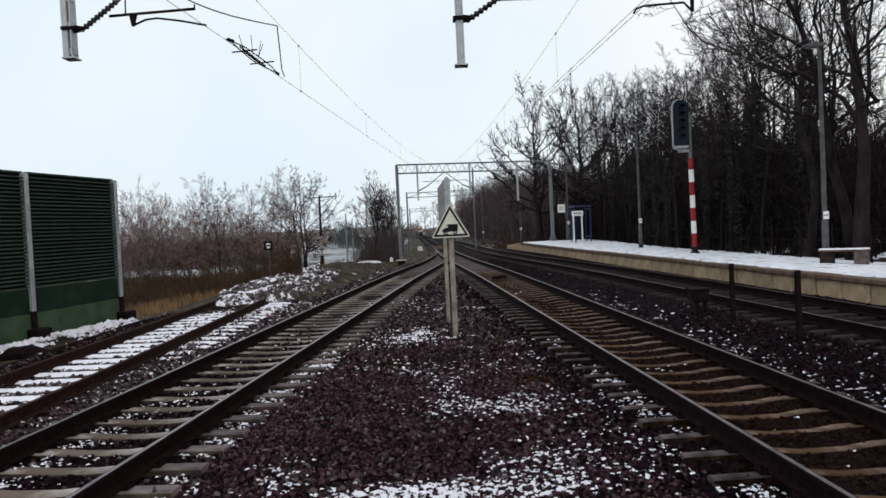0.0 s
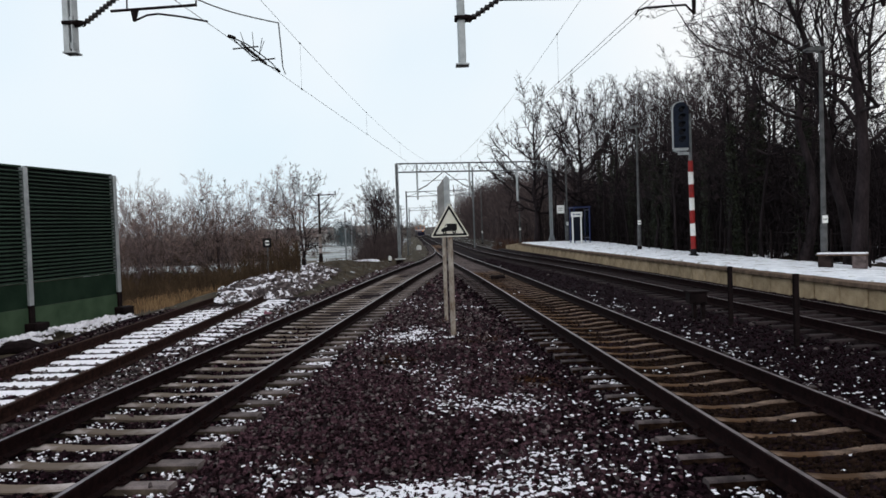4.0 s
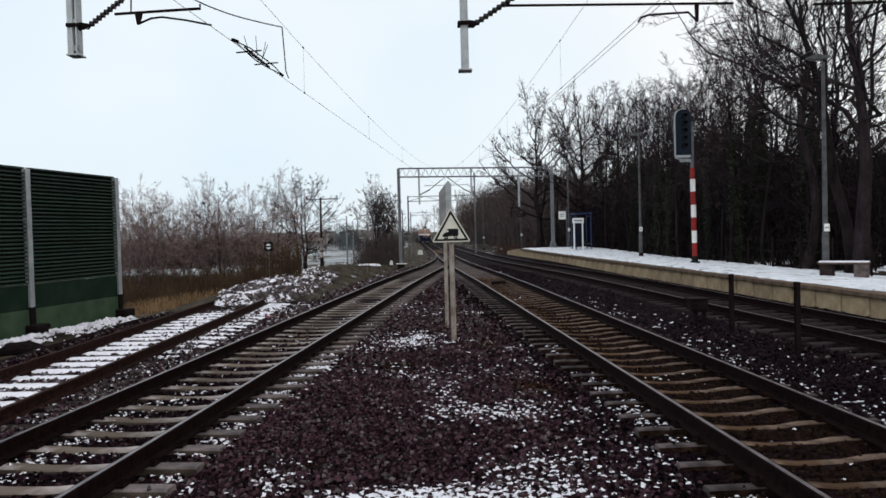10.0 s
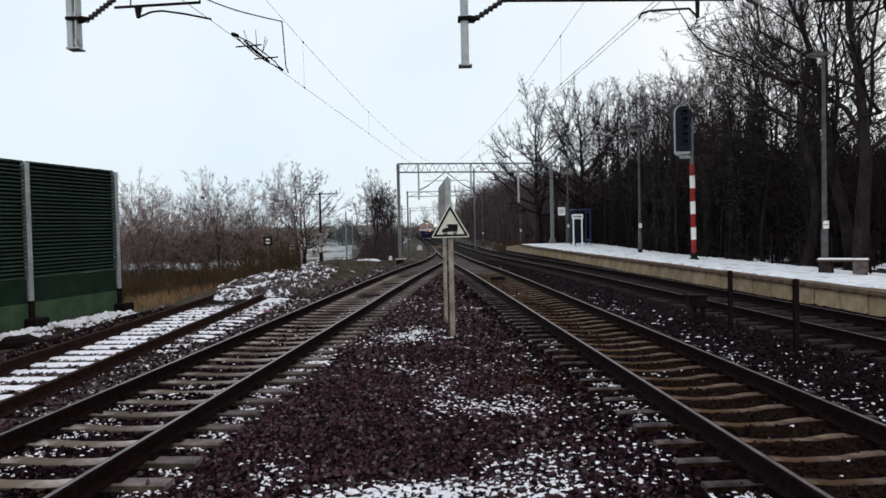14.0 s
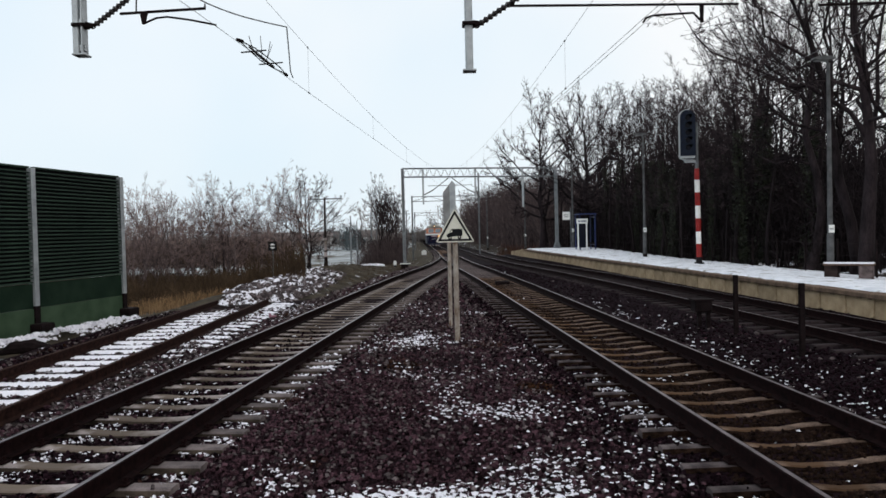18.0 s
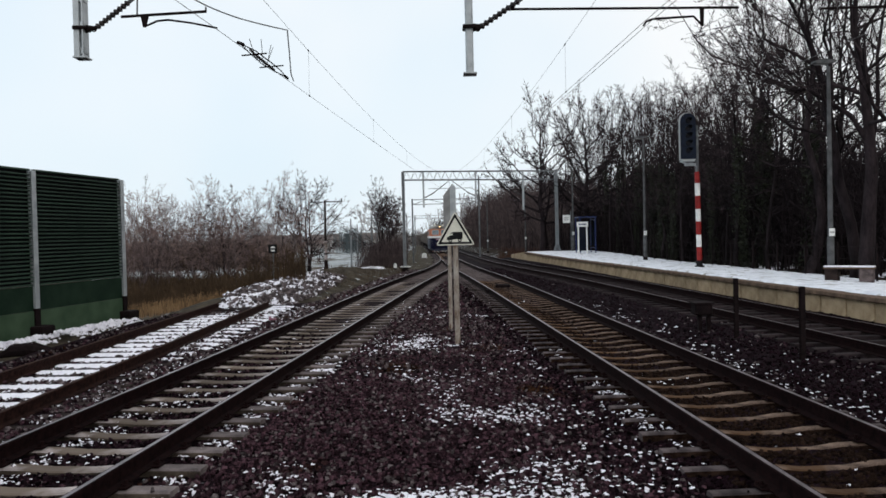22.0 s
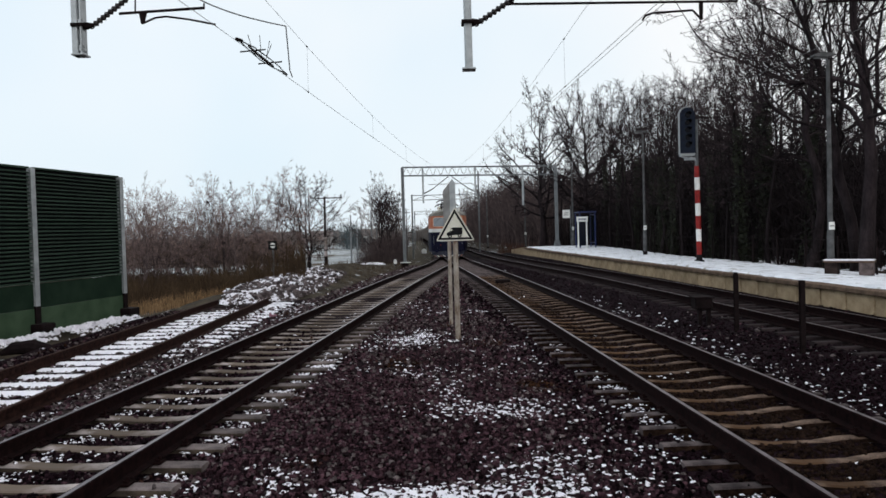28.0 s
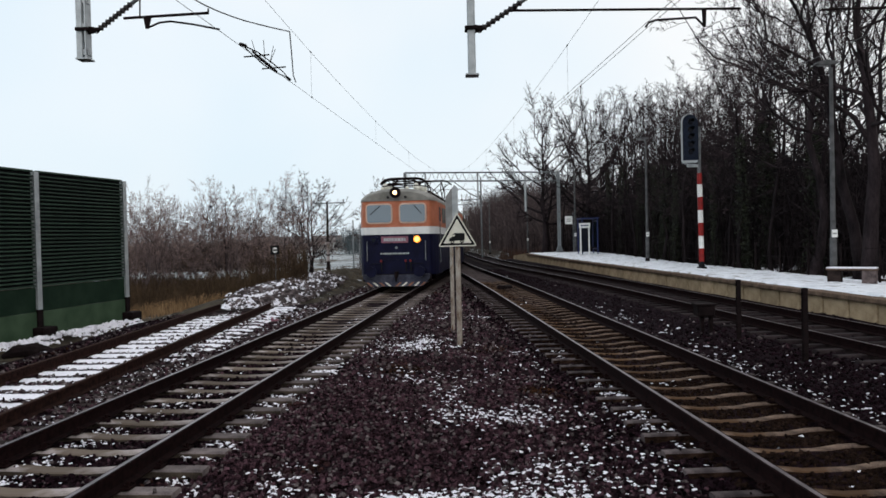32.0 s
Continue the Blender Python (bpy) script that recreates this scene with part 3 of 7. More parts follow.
for ob in (near_stones, back_stones, mid_stones, far_stones):
    tagged(ob, "loose reddish-brown track ballast with snow on the stones", "gravel", kind="stuff")


def snow_lumps(name, n, x0, x1, y0, y1, size, seed, chance, label, floor, flat=0.5, clump=0):
    """Small rounded lumps of snow lying among the stones."""
    r = np.random.RandomState(seed)
    x, y = r.uniform(x0, x1, n), r.uniform(y0, y1, n)
    keep = r.uniform(size=n) < chance(x, y)
    x, y = x[keep], y[keep]
    if clump:
        many = r.randint(1, 2 * clump, len(x))
        x, y = np.repeat(x, many), np.repeat(y, many)
        x, y = x + r.normal(0, size * 1.0, len(x)), y + r.normal(0, size * 0.8, len(x))
        ok = off_rails(x, y)
        x, y = x[ok], y[ok]
    n = len(x)
    s = size * np.clip(np.exp(r.normal(-0.1, 0.5, n)), 0.35, 2.6)
    z = floor(x, y) + s * 0.1
    a = np.arange(6) * math.pi / 3
    low = np.stack([np.cos(a), np.sin(a), np.full(6, -0.35)], 1)
    mid = np.stack([0.62 * np.cos(a + 0.5), 0.62 * np.sin(a + 0.5), np.full(6, 0.25)], 1)
    base = np.concatenate([low, mid, [(0, 0, 0.45)]])
    v = base[None] * r.uniform(0.65, 1.3, (n, 13, 1)) * s[:, None, None] * np.stack([r.uniform(0.35, 1.1, n), r.uniform(0.2, 0.6, n), np.full(n, flat)], 1)[:, None, :]
    t = r.uniform(0, 6.28, n)
    c, d = np.cos(t)[:, None], np.sin(t)[:, None]
    w = np.stack([v[:, :, 0] * c - v[:, :, 1] * d + x[:, None], v[:, :, 0] * d + v[:, :, 1] * c + y[:, None], v[:, :, 2] + z[:, None]], -1)
    f = [(i, (i + 1) % 6, 6 + i) for i in range(6)] + [((i + 1) % 6, 6 + (i + 1) % 6, 6 + i) for i in range(6)] + [(6 + i, 6 + (i + 1) % 6, 12) for i in range(6)]
    faces = (np.array(f)[None] + 13 * np.arange(n)[:, None, None]).reshape(-1, 3)
    if clump:
        v = v[:, (0, 1, 2, 3, 4, 5, 12)] * r.uniform(0.55, 1.5, (n, 7, 1)) * np.array([0.85, 1.15, 1.4])
        w = np.stack([v[:, :, 0] * c - v[:, :, 1] * d + x[:, None], v[:, :, 0] * d + v[:, :, 1] * c + y[:, None], v[:, :, 2] + z[:, None]], -1)
        faces = (np.array([(i, (i + 1) % 6, 6) for i in range(6)])[None] + 7 * np.arange(n)[:, None, None]).reshape(-1, 3)
    me = raw_mesh(name, w.reshape(-1, 3), faces, [SNOW])
    me.polygons.foreach_set("use_smooth", [True] * len(me.polygons))
    return tagged(new(name, me), label, "snow", kind="stuff")


def off_rails(x, y):
    return cross_track(x, y)[0] > 0.1


def on_bed(x, y):
    rail, on = cross_track(x, y)
    return np.where(on, level(y) - 0.178, bed(x, y) + 0.03)


snow_lumps("snow_flecks", 42000, -6.5, 7.0, 5.2, 13, 0.0098, 81, lambda x, y: off_rails(x, y) * np.clip(patches(x, y) * 0.64, 0, 1) * ~cross_track(x, y)[1],
           "flecks of thin snow among the ballast stones", on_bed, clump=9)
snow_lumps("snow_flecks", 30000, -8.0, 8.0, 13, 24, 0.018, 82, lambda x, y: off_rails(x, y) * np.clip(patches(x, y) * 0.42, 0, 1) * (x < plat_x(y) - 1.5) * ~cross_track(x, y)[1],
           "flecks of thin snow among the ballast stones", on_bed, clump=5)


def snow_sheet(name, line, u0, u1, y0, y1, step, mask, floor, label, thick=0.03):
    """A thin ragged layer of snow along a line, lying where the mask is above nought."""
    u, v = np.arange(u0, u1 + step / 2, step), np.arange(y0, y1 + step / 2, step)
    U, V = np.meshgrid(u, v)
    jig = np.random.RandomState(len(label) + int(y0 * 10)).uniform(-0.4, 0.4, (2, *U.shape)) * step
    XX, YY = line(V) + U + jig[0], V + jig[1]
    M = mask(XX, YY)
    ZZ = floor(XX, YY) + thick * (np.clip(M * 4, -0.6, 1)) + 0.25 * thick * ripple(XX, YY, 30, 7)
    i = np.arange(U.size).reshape(U.shape)
    q = np.stack([i[:-1, :-1], i[:-1, 1:], i[1:, 1:], i[1:, :-1]], -1).reshape(-1, 4)
    q = q[M.ravel()[q].max(1) > 0]
    used, back = np.unique(q, return_inverse=True)
    me = raw_mesh(name, np.stack([XX, YY, ZZ], -1).reshape(-1, 3)[used], back.reshape(-1, 4), [SNOW])
    me.polygons.foreach_set("use_smooth", [True] * len(me.polygons))
    return tagged(new(name, me), label, "snow", kind="stuff")


def sleeper_rise(x, y):
    """One on top of the siding's sleepers, nought in the gaps between them."""
    return fade(0.135, 0.1, np.abs((y + 0.06 * (x - side_x(y))) % 0.6 - 0.3))


def on_siding(x, y):
    u = x - side_x(y)
    k = sleeper_rise(x, y)
    rough = (0.5 * ripple(x, y, 4.5, 91) + 0.95 * ripple(x, y, 26, 92)) * (1 - 0.55 * k)
    inside = -0.66 + 1.25 * k - 0.25 * fade(0.1, 0.5, -u) - 1.15 * fade(0.12, 0.66, u) + rough - 0.95 * fade(19.5, 22.5, y)
    far = fade(11, 15, y)
    outside = -1.12 + (1.6 * far - 0.7 * (1 - far)) * k + 0.12 * far + rough - 0.6 * fade(1.2, 1.42, u) + 0.55 * (1 - far)
    return np.where(np.abs(u) < 0.67, inside, np.where((u > 0.86) & (u < 1.5), outside, -1.0))


snow_sheet("siding_snow", side_x, -0.7, 1.52, 7.5, 23.4, 0.034, on_siding, lambda x, y: level(y) + BED + 0.058 + 0.008 * sleeper_rise(x, y),
           "snow lying on and between the sleepers of the siding", 0.02)
snow_sheet("ballast_snow", lambda v: 0.0 * v, -2.4, 1.9, 5.0, 16.0, 0.022, lambda x, y: np.where(off_rails(x, y) & ~cross_track(x, y)[1], np.minimum(1.5 * patches(x, y), 1.08) - 1.12 + 1.35 * ripple(x, y, 40, 95) + 0.3 * ripple(x, y, 6, 96), -1),
           lambda x, y: bed(x, y) + 0.014, "broken thin snow lying between the ballast stones", 0.014)
heap_floor = lambda x, y: np.maximum(terrain(x, y), np.where(x > left_x(y) - 2.3, level(y) + BED, -9)) + 0.03
snow_lumps("rubble_snow", 29000, -9.2, -4.0, 23.2, 49, 0.12, 84, lambda x, y: (x < left_x(y) - 1.9) * (x > -7.2 - 0.14 * (y - 24)) * np.clip(0.45 + 0.55 * fade(-0.5, 0.2, ripple(x, y, 0.9, 37)), 0, 1)
           * (0.1 + 0.9 * fade(43, 33, y)) * fade(-6.0, -6.9, x + 0.03 * (y - 26)), "snow covering the rubble beyond the siding", heap_floor, 0.45)
snow_lumps("bank_patch", 3000, -8, -4, 50, 60, 0.24, 86, lambda x, y: 0.9 * np.exp(-((x + 5.7) / 0.75) ** 4 - ((y - 55.5) / 2.6) ** 4), "patch of snow on the bank beside the track",
           lambda x, y: terrain(x, y) + 0.02, 0.3)
heap = scatter("snowy_rubble", 5200, -9.2, -4.9, 23.0, 40, 0.15, 4, lambda x, y: 1.2 + 1.2 * fade(-0.2, 0.4, ripple(x, y, 0.9, 37)) * fade(50, 38, y),
               [STONE_PALE, SNOW], mask=lambda x, y: (x < np.minimum(left_x(y) - 1.9, -5.3)) & (x > -7.2 - 0.14 * (y - 24)),
               floor=lambda x, y: np.maximum(terrain(x, y), np.where(x > left_x(y) - 2.3, level(y) + BED, -9)))
tagged(heap, "heap of rubble half covered in snow beyond the siding", "rubble", kind="stuff")


# ---- tracks ----
RAIL_HALF = [(-0.075, -0.172), (0.075, -0.172), (0.075, -0.16), (0.012, -0.142), (0.012, -0.045), (0.036, -0.036), (0.036, -0.008), (0.03, -0.001), (0.019, 0.0),
             (-0.021, 0.0), (-0.03, -0.001), (-0.036, -0.006), (-0.036, -0.036), (-0.012, -0.045), (-0.012, -0.142), (-0.075, -0.16)]


def rail_shape(line, y0, y1, side, step=1.0):
    s = Shape()
    ys = np.arange(y0, y1 + 0.01, step)
    n = len(RAIL_HALF)
    vs, fs = [], []
    for y in ys:
        a = heading(line, y)
        cxx, czz = float(line(y)), float(level(y))
        for p, q in RAIL_HALF:
            o = side * 0.7525 + p
            vs.append((cxx + o * math.cos(a), y - o * math.sin(a), czz + q))
    slots = []
    for i in range(len(ys) - 1):
        for k in range(n):
            b = (k + 1) % n
            fs.append((i * n + k, i * n + b, (i + 1) * n + b, (i + 1) * n + k))
            slots.append(1 if k == 8 else 0)
    fs += [tuple(range(n)), tuple((len(ys) - 1) * n + k for k in range(n - 1, -1, -1))]
    s.v, s.f, s.m = vs, fs, slots + [0, 0]
    return s


def sleeper_mesh(name, mat, half=1.28, timber=False, dip=0.036, top_w=0.075, end=SLEEPER_END, side=SLEEPER_END):
    """A sleeper: concrete ones dip in the middle."""
    s = Shape()
    st = [(-half, 0.0), (-0.74, 0.0), (-0.45, -0.004), (-0.2, -dip), (0.2, -dip), (0.45, -0.004), (0.74, 0.0), (half, 0.0)]
    if timber:
        st = [(-half, 0.0), (half, 0.0)]
    vs, fs = [], []
    for x, d in st:
        top = -0.178 + d
        vs += [(x, -0.13, top - 0.2), (x, -top_w - 0.015, top - 0.015), (x, -top_w, top), (x, top_w, top), (x, top_w + 0.015, top - 0.015), (x, 0.13, top - 0.2)]
    for i in range(len(st) - 1):
        fs += [(6 * i + k, 6 * i + k + 1, 6 * i + k + 7, 6 * i + k + 6) for k in range(5)]
    fs += [tuple(range(6)), tuple(6 * (len(st) - 1) + k for k in range(5, -1, -1))]
    s.add(vs, fs)
    if timber:
        return s.mesh(name, mat)
    # side faces take slot 2 and the ends slot 1, both darker than the top
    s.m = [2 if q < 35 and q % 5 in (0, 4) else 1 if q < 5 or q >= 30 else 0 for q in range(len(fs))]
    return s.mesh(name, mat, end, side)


def clip_mesh():
    """One rail fastening: base plate, bolt and spring clip."""
    s = Shape()
    s.box(0, 0, -0.160, 0.07, 0.15, 0.022, chamfer=0.006)
    s.tube([(0.0, 0, -0.16), (0.0, 0, -0.105)], 0.016, 6)
    s.tube([(-0.03, -0.05, -0.14), (0.02, -0.045, -0.128), (0.02, 0.045, -0.128), (-0.03, 0.05, -0.14)], 0.009, 5)
    return s.mesh("rail_clip", RUST)


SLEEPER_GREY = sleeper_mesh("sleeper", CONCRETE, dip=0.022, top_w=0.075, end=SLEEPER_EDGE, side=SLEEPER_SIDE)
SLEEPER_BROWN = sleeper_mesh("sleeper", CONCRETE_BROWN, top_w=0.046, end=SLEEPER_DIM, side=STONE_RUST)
LONG_BEARER = sleeper_mesh("bearer", BEARER, 1.3, True)
SLEEPER_WOOD = sleeper_mesh("sleeper", TIMBER, 1.3, True)
SLEEPER_PLAT = sleeper_mesh("sleeper", PLAT_TIMBER, 1.3, True)
CLIP = clip_mesh()


def track(name, line, y0, y1, sl0, sl1, sleeper, label, top=RAIL_TOP, clips=0.0, skip=None, shift=0.0, steel=RUST):
    t = thing(name, 0, 0, 0, label, "railway track", kind="structure")
    for side in (-1, 1):
        part("rail", rail_shape(line, y0, y1, side, 1.0 if y1 < 120 else 1.5), (steel, top), t)
    rnd = random.Random(name)
    for k in range(int((sl1 - sl0) / 0.6)):
        y = sl0 + shift + 0.6 * k
        if skip and skip(y):
            continue
        a = heading(line, y)
        ob = part("sleeper", sleeper, None, t)
        ob.matrix_basis = pose(float(line(y)) + rnd.uniform(-0.02, 0.02), y, float(level(y)) + rnd.uniform(-0.006, 0.004), 0, 0,
                               -math.degrees(a) + rnd.uniform(-0.6, 0.6))
        if y < clips:
            for side in (-1, 1):
                for way in (-1, 1):
                    o = side * 0.7525 + way * 0.108
                    c = part("rail_clip", CLIP, None, t)
                    c.matrix_basis = pose(float(line(y)) + o * math.cos(a), y - o * math.sin(a), float(level(y)), 0, 0, 180 * (way > 0) - math.degrees(a))
    return t


in_turnout = lambda y: 34.5 < y < 72
left_track = track("track_left", left_x, -14, 74, -9.8, 74, SLEEPER_GREY, "railway track on grey concrete sleepers with worn rails", clips=15.5, skip=in_turnout, shift=0.13)
main_track = track("track_main", main_x, -14, 560, -9.8, 110, SLEEPER_BROWN, "railway track on rust-stained concrete sleepers", clips=15.5, skip=in_turnout, shift=0.35)
plat_track = track("track_platform", plat_x, -14, 330, -9, 100, SLEEPER_PLAT, "platform track on grimy weathered timber sleepers", clips=0)
siding = track("track_siding", side_x, -10, 23.6, -9, 23.6, SLEEPER_WOOD, "rusty disused siding with snow on its timber sleepers", RUST_TOP, clips=0, steel=RUST_RED, shift=0.3)

# long bearers of the turnout, its crossing and check rails
turnout = thing("turnout", 0, 0, 0, "railway turnout with long dark timber bearers", "turnout", kind="structure")
for k in range(60):
    y = 34.8 + 0.62 * k
    a, b = float(left_x(y)) - 1.3, float(main_x(y)) + 1.3
    if b - a > 5.4:
        for c in (left_x, main_x):
            o = part("bearer", LONG_BEARER, None, turnout)
            o.matrix_basis = pose(float(c(y)), y, float(level(y)) + 0.004)
        continue
    s = Shape()
    s.box((a + b) / 2, y, float(level(y)) - 0.28, b - a, 0.25, 0.2, chamfer=0.015)
    part("bearer", s, BEARER, turnout)
for line, side in ((left_x, 1), (main_x, -1)):
    s = Shape()
    pts = [(float(line(y)) - side * (0.7525 - 0.11 - (0.05 if k in (0, 6) else 0)), y, float(level(y)) - 0.05) for k, y in enumerate(np.linspace(43, 50, 7))]
    s.tube(pts, 0.045, 6)
    part("check_rail", s, RUST, turnout)
s = Shape()
s.prism([(-0.16, -0.17), (0.16, -0.17), (0.12, -0.01), (-0.12, -0.01)], 44.2, 48.0)
crossing = part("crossing_nose", s, RUST, turnout)
crossing.matrix_basis = pose((float(left_x(46)) + float(main_x(46))) / 2, 0, float(level(46)))

# ---- platform ----
edge_x = lambda y: float(plat_x(y)) + 1.62
fence_x = lambda y: 13.25 - 0.053 * y
TOP = 0.40


def deck(x, y):
    """Height of the platform's top, which falls a little towards the fence."""
    return TOP - 0.04 * max(0.0, x - edge_x(y) - 0.6) * float(fade(52, 36, y))


platform = thing("platform", 0, 0, 0, "low station platform of concrete blocks covered in trodden snow", "platform", kind="structure")
s = Shape()
py = np.arange(-10, 57.1, 1.0)
vs, fs = [], []
for y in py:
    vs += [(edge_x(y) + 0.12, y, BED - 0.5), (edge_x(y) + 0.12, y, TOP - 0.1), (edge_x(y) + 0.7, y, TOP - 0.1), (fence_x(y) + 0.3, y, deck(fence_x(y), y) - 0.1), (fence_x(y) + 0.3, y, BED - 0.9)]
for i in range(len(py) - 1):
    fs += [(5 * i + k, 5 * i + (k + 1) % 5, 5 * i + 5 + (k + 1) % 5, 5 * i + 5 + k) for k in range(5)]
fs += [(0, 1, 2, 3, 4), tuple(5 * (len(py) - 1) + k for k in (4, 3, 2, 1, 0))]
s.add(vs, fs)
part("core", s, COPING, platform)
s = Shape()
s.box(0, 0.5, -0.19, 0.12, 0.945, 0.92, chamfer=0.012)
BLOCK = s.mesh("wall_block", PLAT_WALL)
s = Shape()
s.box(0.22, 0.5, -0.045, 0.62, 0.99, 0.1, chamfer=0.015)
SLAB = s.mesh("coping_slab", COPING)
rnd = random.Random(5)
for k in range(66):
    y = -9 + k
    a = -math.degrees(math.atan(edge_x(y + 1) - edge_x(y)))
    part("wall_block", BLOCK, None, platform).matrix_basis = pose(edge_x(y) + 0.06 + rnd.uniform(-0.006, 0.006), y, TOP - 0.37, 0, 0, a)
    part("coping_slab", SLAB, None, platform).matrix_basis = pose(edge_x(y) - 0.03, y, TOP - 0.01 + rnd.uniform(-0.006, 0.004), 0, 0, a)
# snow on the platform, with an uneven edge
r = np.random.RandomState(9)
ny, nx = 340, 26
sv = []
for j in range(ny + 1):
    y = -9.5 + 66.5 * j / ny
    wob = 0.1 + 0.1 * float(ripple(0, y, 1.3, 61)) + 0.05 * float(ripple(0, y, 5.0, 62)) + 0.06 * r.uniform() + 0.12 * math.exp(-((y - 15.4) / 0.9) ** 2) + 0.15 * float(fade(24, 12, y))
    for i in range(nx + 1):
        u = i / nx
        x = edge_x(y) + wob + (fence_x(y) + 0.12 + 0.08 * float(ripple(0, y, 2.1, 64)) - edge_x(y) - wob) * u ** 1.3
        sv.append((x, y, deck(x, y) + (0.035 + 0.03 * float(ripple(x, y, 3.4, 63)) + 0.006 * r.uniform() if i and 0 < j < ny else -0.012)))
si = np.arange(len(sv)).reshape(-1, nx + 1)
snow_top = raw_mesh("snow_layer", sv, np.stack([si[:-1, :-1], si[:-1, 1:], si[1:, 1:], si[1:, :-1]], -1).reshape(-1, 4), [SNOW_TROD])
snow_top.polygons.foreach_set("use_smooth", [True] * len(snow_top.polygons))
part("snow_layer", snow_top, None, platform, "trodden snow with an uneven edge")
# low ramp at the platform's far end
s = Shape()
y0, y1, z1 = 57, 65, 0.02
s.add([(edge_x(y0), y0, -0.9), (edge_x(y1), y1, -0.9), (edge_x(y1), y1, z1), (edge_x(y0), y0, TOP),
       (fence_x(y0) - 2.5, y0, -0.9), (fence_x(y1) - 2.8, y1, -0.9), (fence_x(y1) - 2.8, y1, z1), (fence_x(y0) - 2.5, y0, TOP)],
      [(0, 1, 2, 3), (7, 6, 5, 4), (3, 2, 6, 7), (0, 3, 7, 4), (1, 5, 6, 2)])
part("end_ramp", s, PLAT_WALL, platform)
s = Shape()
for k in range(8):
    ya, yb, za, zb = y0 + k, y0 + k + 1, TOP + (z1 - TOP) * k / 8, TOP + (z1 - TOP) * (k + 1) / 8
    a, b = 0.12 + 0.1 * math.sin(2.3 * k), 0.12 + 0.1 * math.sin(2.3 * k + 2.3)
    s.add([(edge_x(ya) + a, ya, za + 0.012), (edge_x(yb) + b, yb, zb + 0.012), (fence_x(yb) - 2.9, yb, zb + 0.02), (fence_x(ya) - 2.9, ya, za + 0.02)], [(0, 3, 2, 1)])
part("ramp_snow", s, SNOW_TROD, platform, "trodden snow on the ramp")


# ---- noise barrier ----
barrier = thing("noise_barrier", 0, 0, 0, "tall dark green slatted noise barrier with grey steel posts", "noise barrier", kind="structure")
B0, B1 = Vector((-12.05, 12.2, -0.3)), Vector((-10.03, 23.65, -0.3))
run = B1 - B0
bang = math.degrees(math.atan2(run.x, run.y))
bays = 3
blen = run.length / bays
sl = Shape()
sl.prism([(-0.045, -0.02), (0.0, -0.034), (0.06, -0.024), (0.06, -0.008), (0.02, 0.012), (-0.045, 0.02)], 0.08, blen - 0.08)
SLAT = sl.mesh("slat", GREEN_SLAT)
for k in range(bays + 1):
    p = B0 + run * (k / bays)
    s = Shape()
    for dx in (-0.085, 0.085):
        s.box(dx, 0, 1.9, 0.014, 0.17, 4.38, chamfer=0.003)
    s.box(0, 0, 1.9, 0.17, 0.012, 4.38)
    post = part("post", s, GALV, barrier)
    post.matrix_basis = pose(p.x, p.y, p.z, 0, 0, -bang)
    s = Shape()
    s.box(0.0, 0, 0.12, 0.2, 0.2, 0.8, chamfer=0.01)
    part("sleeve", s, DARK, post, "dark sleeve round the foot of the post")
    s = Shape()
    s.box(0.08, 0, -0.14, 0.5, 0.55, 0.42, chamfer=0.03)
    part("footing", s, DARK, barrier, "dark concrete footing").matrix_basis = pose(p.x + 0.05, p.y, p.z, 0, 0, -bang)
    if k == bays:
        break
    q = pose(p.x, p.y, p.z, 0, 0, -bang)
    s = Shape()
    s.box(0, blen / 2, 0.095, 0.1, blen - 0.16, 0.73, chamfer=0.01)
    part("plinth", s, GREEN_BASE, barrier, "light green concrete plinth").matrix_basis = q
    s = Shape()
    s.box(-0.005, blen / 2, 0.785, 0.08, blen - 0.16, 0.63, chamfer=0.01)
    part("lower_board", s, GREEN_DARK, barrier).matrix_basis = q
    # black sheet: the shade in the gaps between slats, put into its colour
    s = Shape()
    s.box(-0.05, blen / 2, 2.6, 0.03, blen - 0.16, 2.98)
    part("backing", s, BLACK, barrier).matrix_basis = q
    for i in range(29):
        part("slat", SLAT, None, barrier).matrix_basis = q @ pose(0, 0, 1.145 + 0.1015 * i)
    s = Shape()
    s.box(0, blen / 2, 4.1, 0.12, blen - 0.16, 0.05, chamfer=0.008)
    part("top_cap", s, GREEN_SLAT, barrier).matrix_basis = q
foot_x = glide([(12, -12.08), (18, -11.02), (24, -9.97)])
bank_floor = lambda x, y: -0.54 + (0.22 + 0.08 * ripple(x, y, 5, 97)) * np.exp(-((x - foot_x(y) - 1.2) / 0.55) ** 2)
snow_lumps("bank_snow", 13500, -11.8, -8.2, 14.5, 23.4, 0.052, 85, lambda x, y: 0.4 * np.exp(-((x - foot_x(y) - 1.15) / 0.58) ** 4) * (np.abs(y - 18.7) > 0.28) * (y < 22.0),
           "crumbly snow along the foot of the noise barrier", bank_floor, 1.0)


# ---- signs and trackside things ----
def bars(parent, x0, x1, z, h, y, mat, n, name="lettering"):
    """Unreadable writing as plain bars on a face that looks along -y."""
    s = Shape()
    rr = random.Random(n + int(x0 * 100))
    x = x0
    while x < x1 - 0.01:
        w = min(rr.uniform(0.6, 1.4) * (x1 - x0) / n, x1 - x)
        s.box(x + w * 0.42, y, z, w * 0.8, 0.004, h)
        x += w
    return part(name, s, mat, parent)


warning = thing("warning_sign", 0.165, 14.8, BED - 0.02, "white triangular sign with black border and vehicle symbol", "sign")
s = Shape()
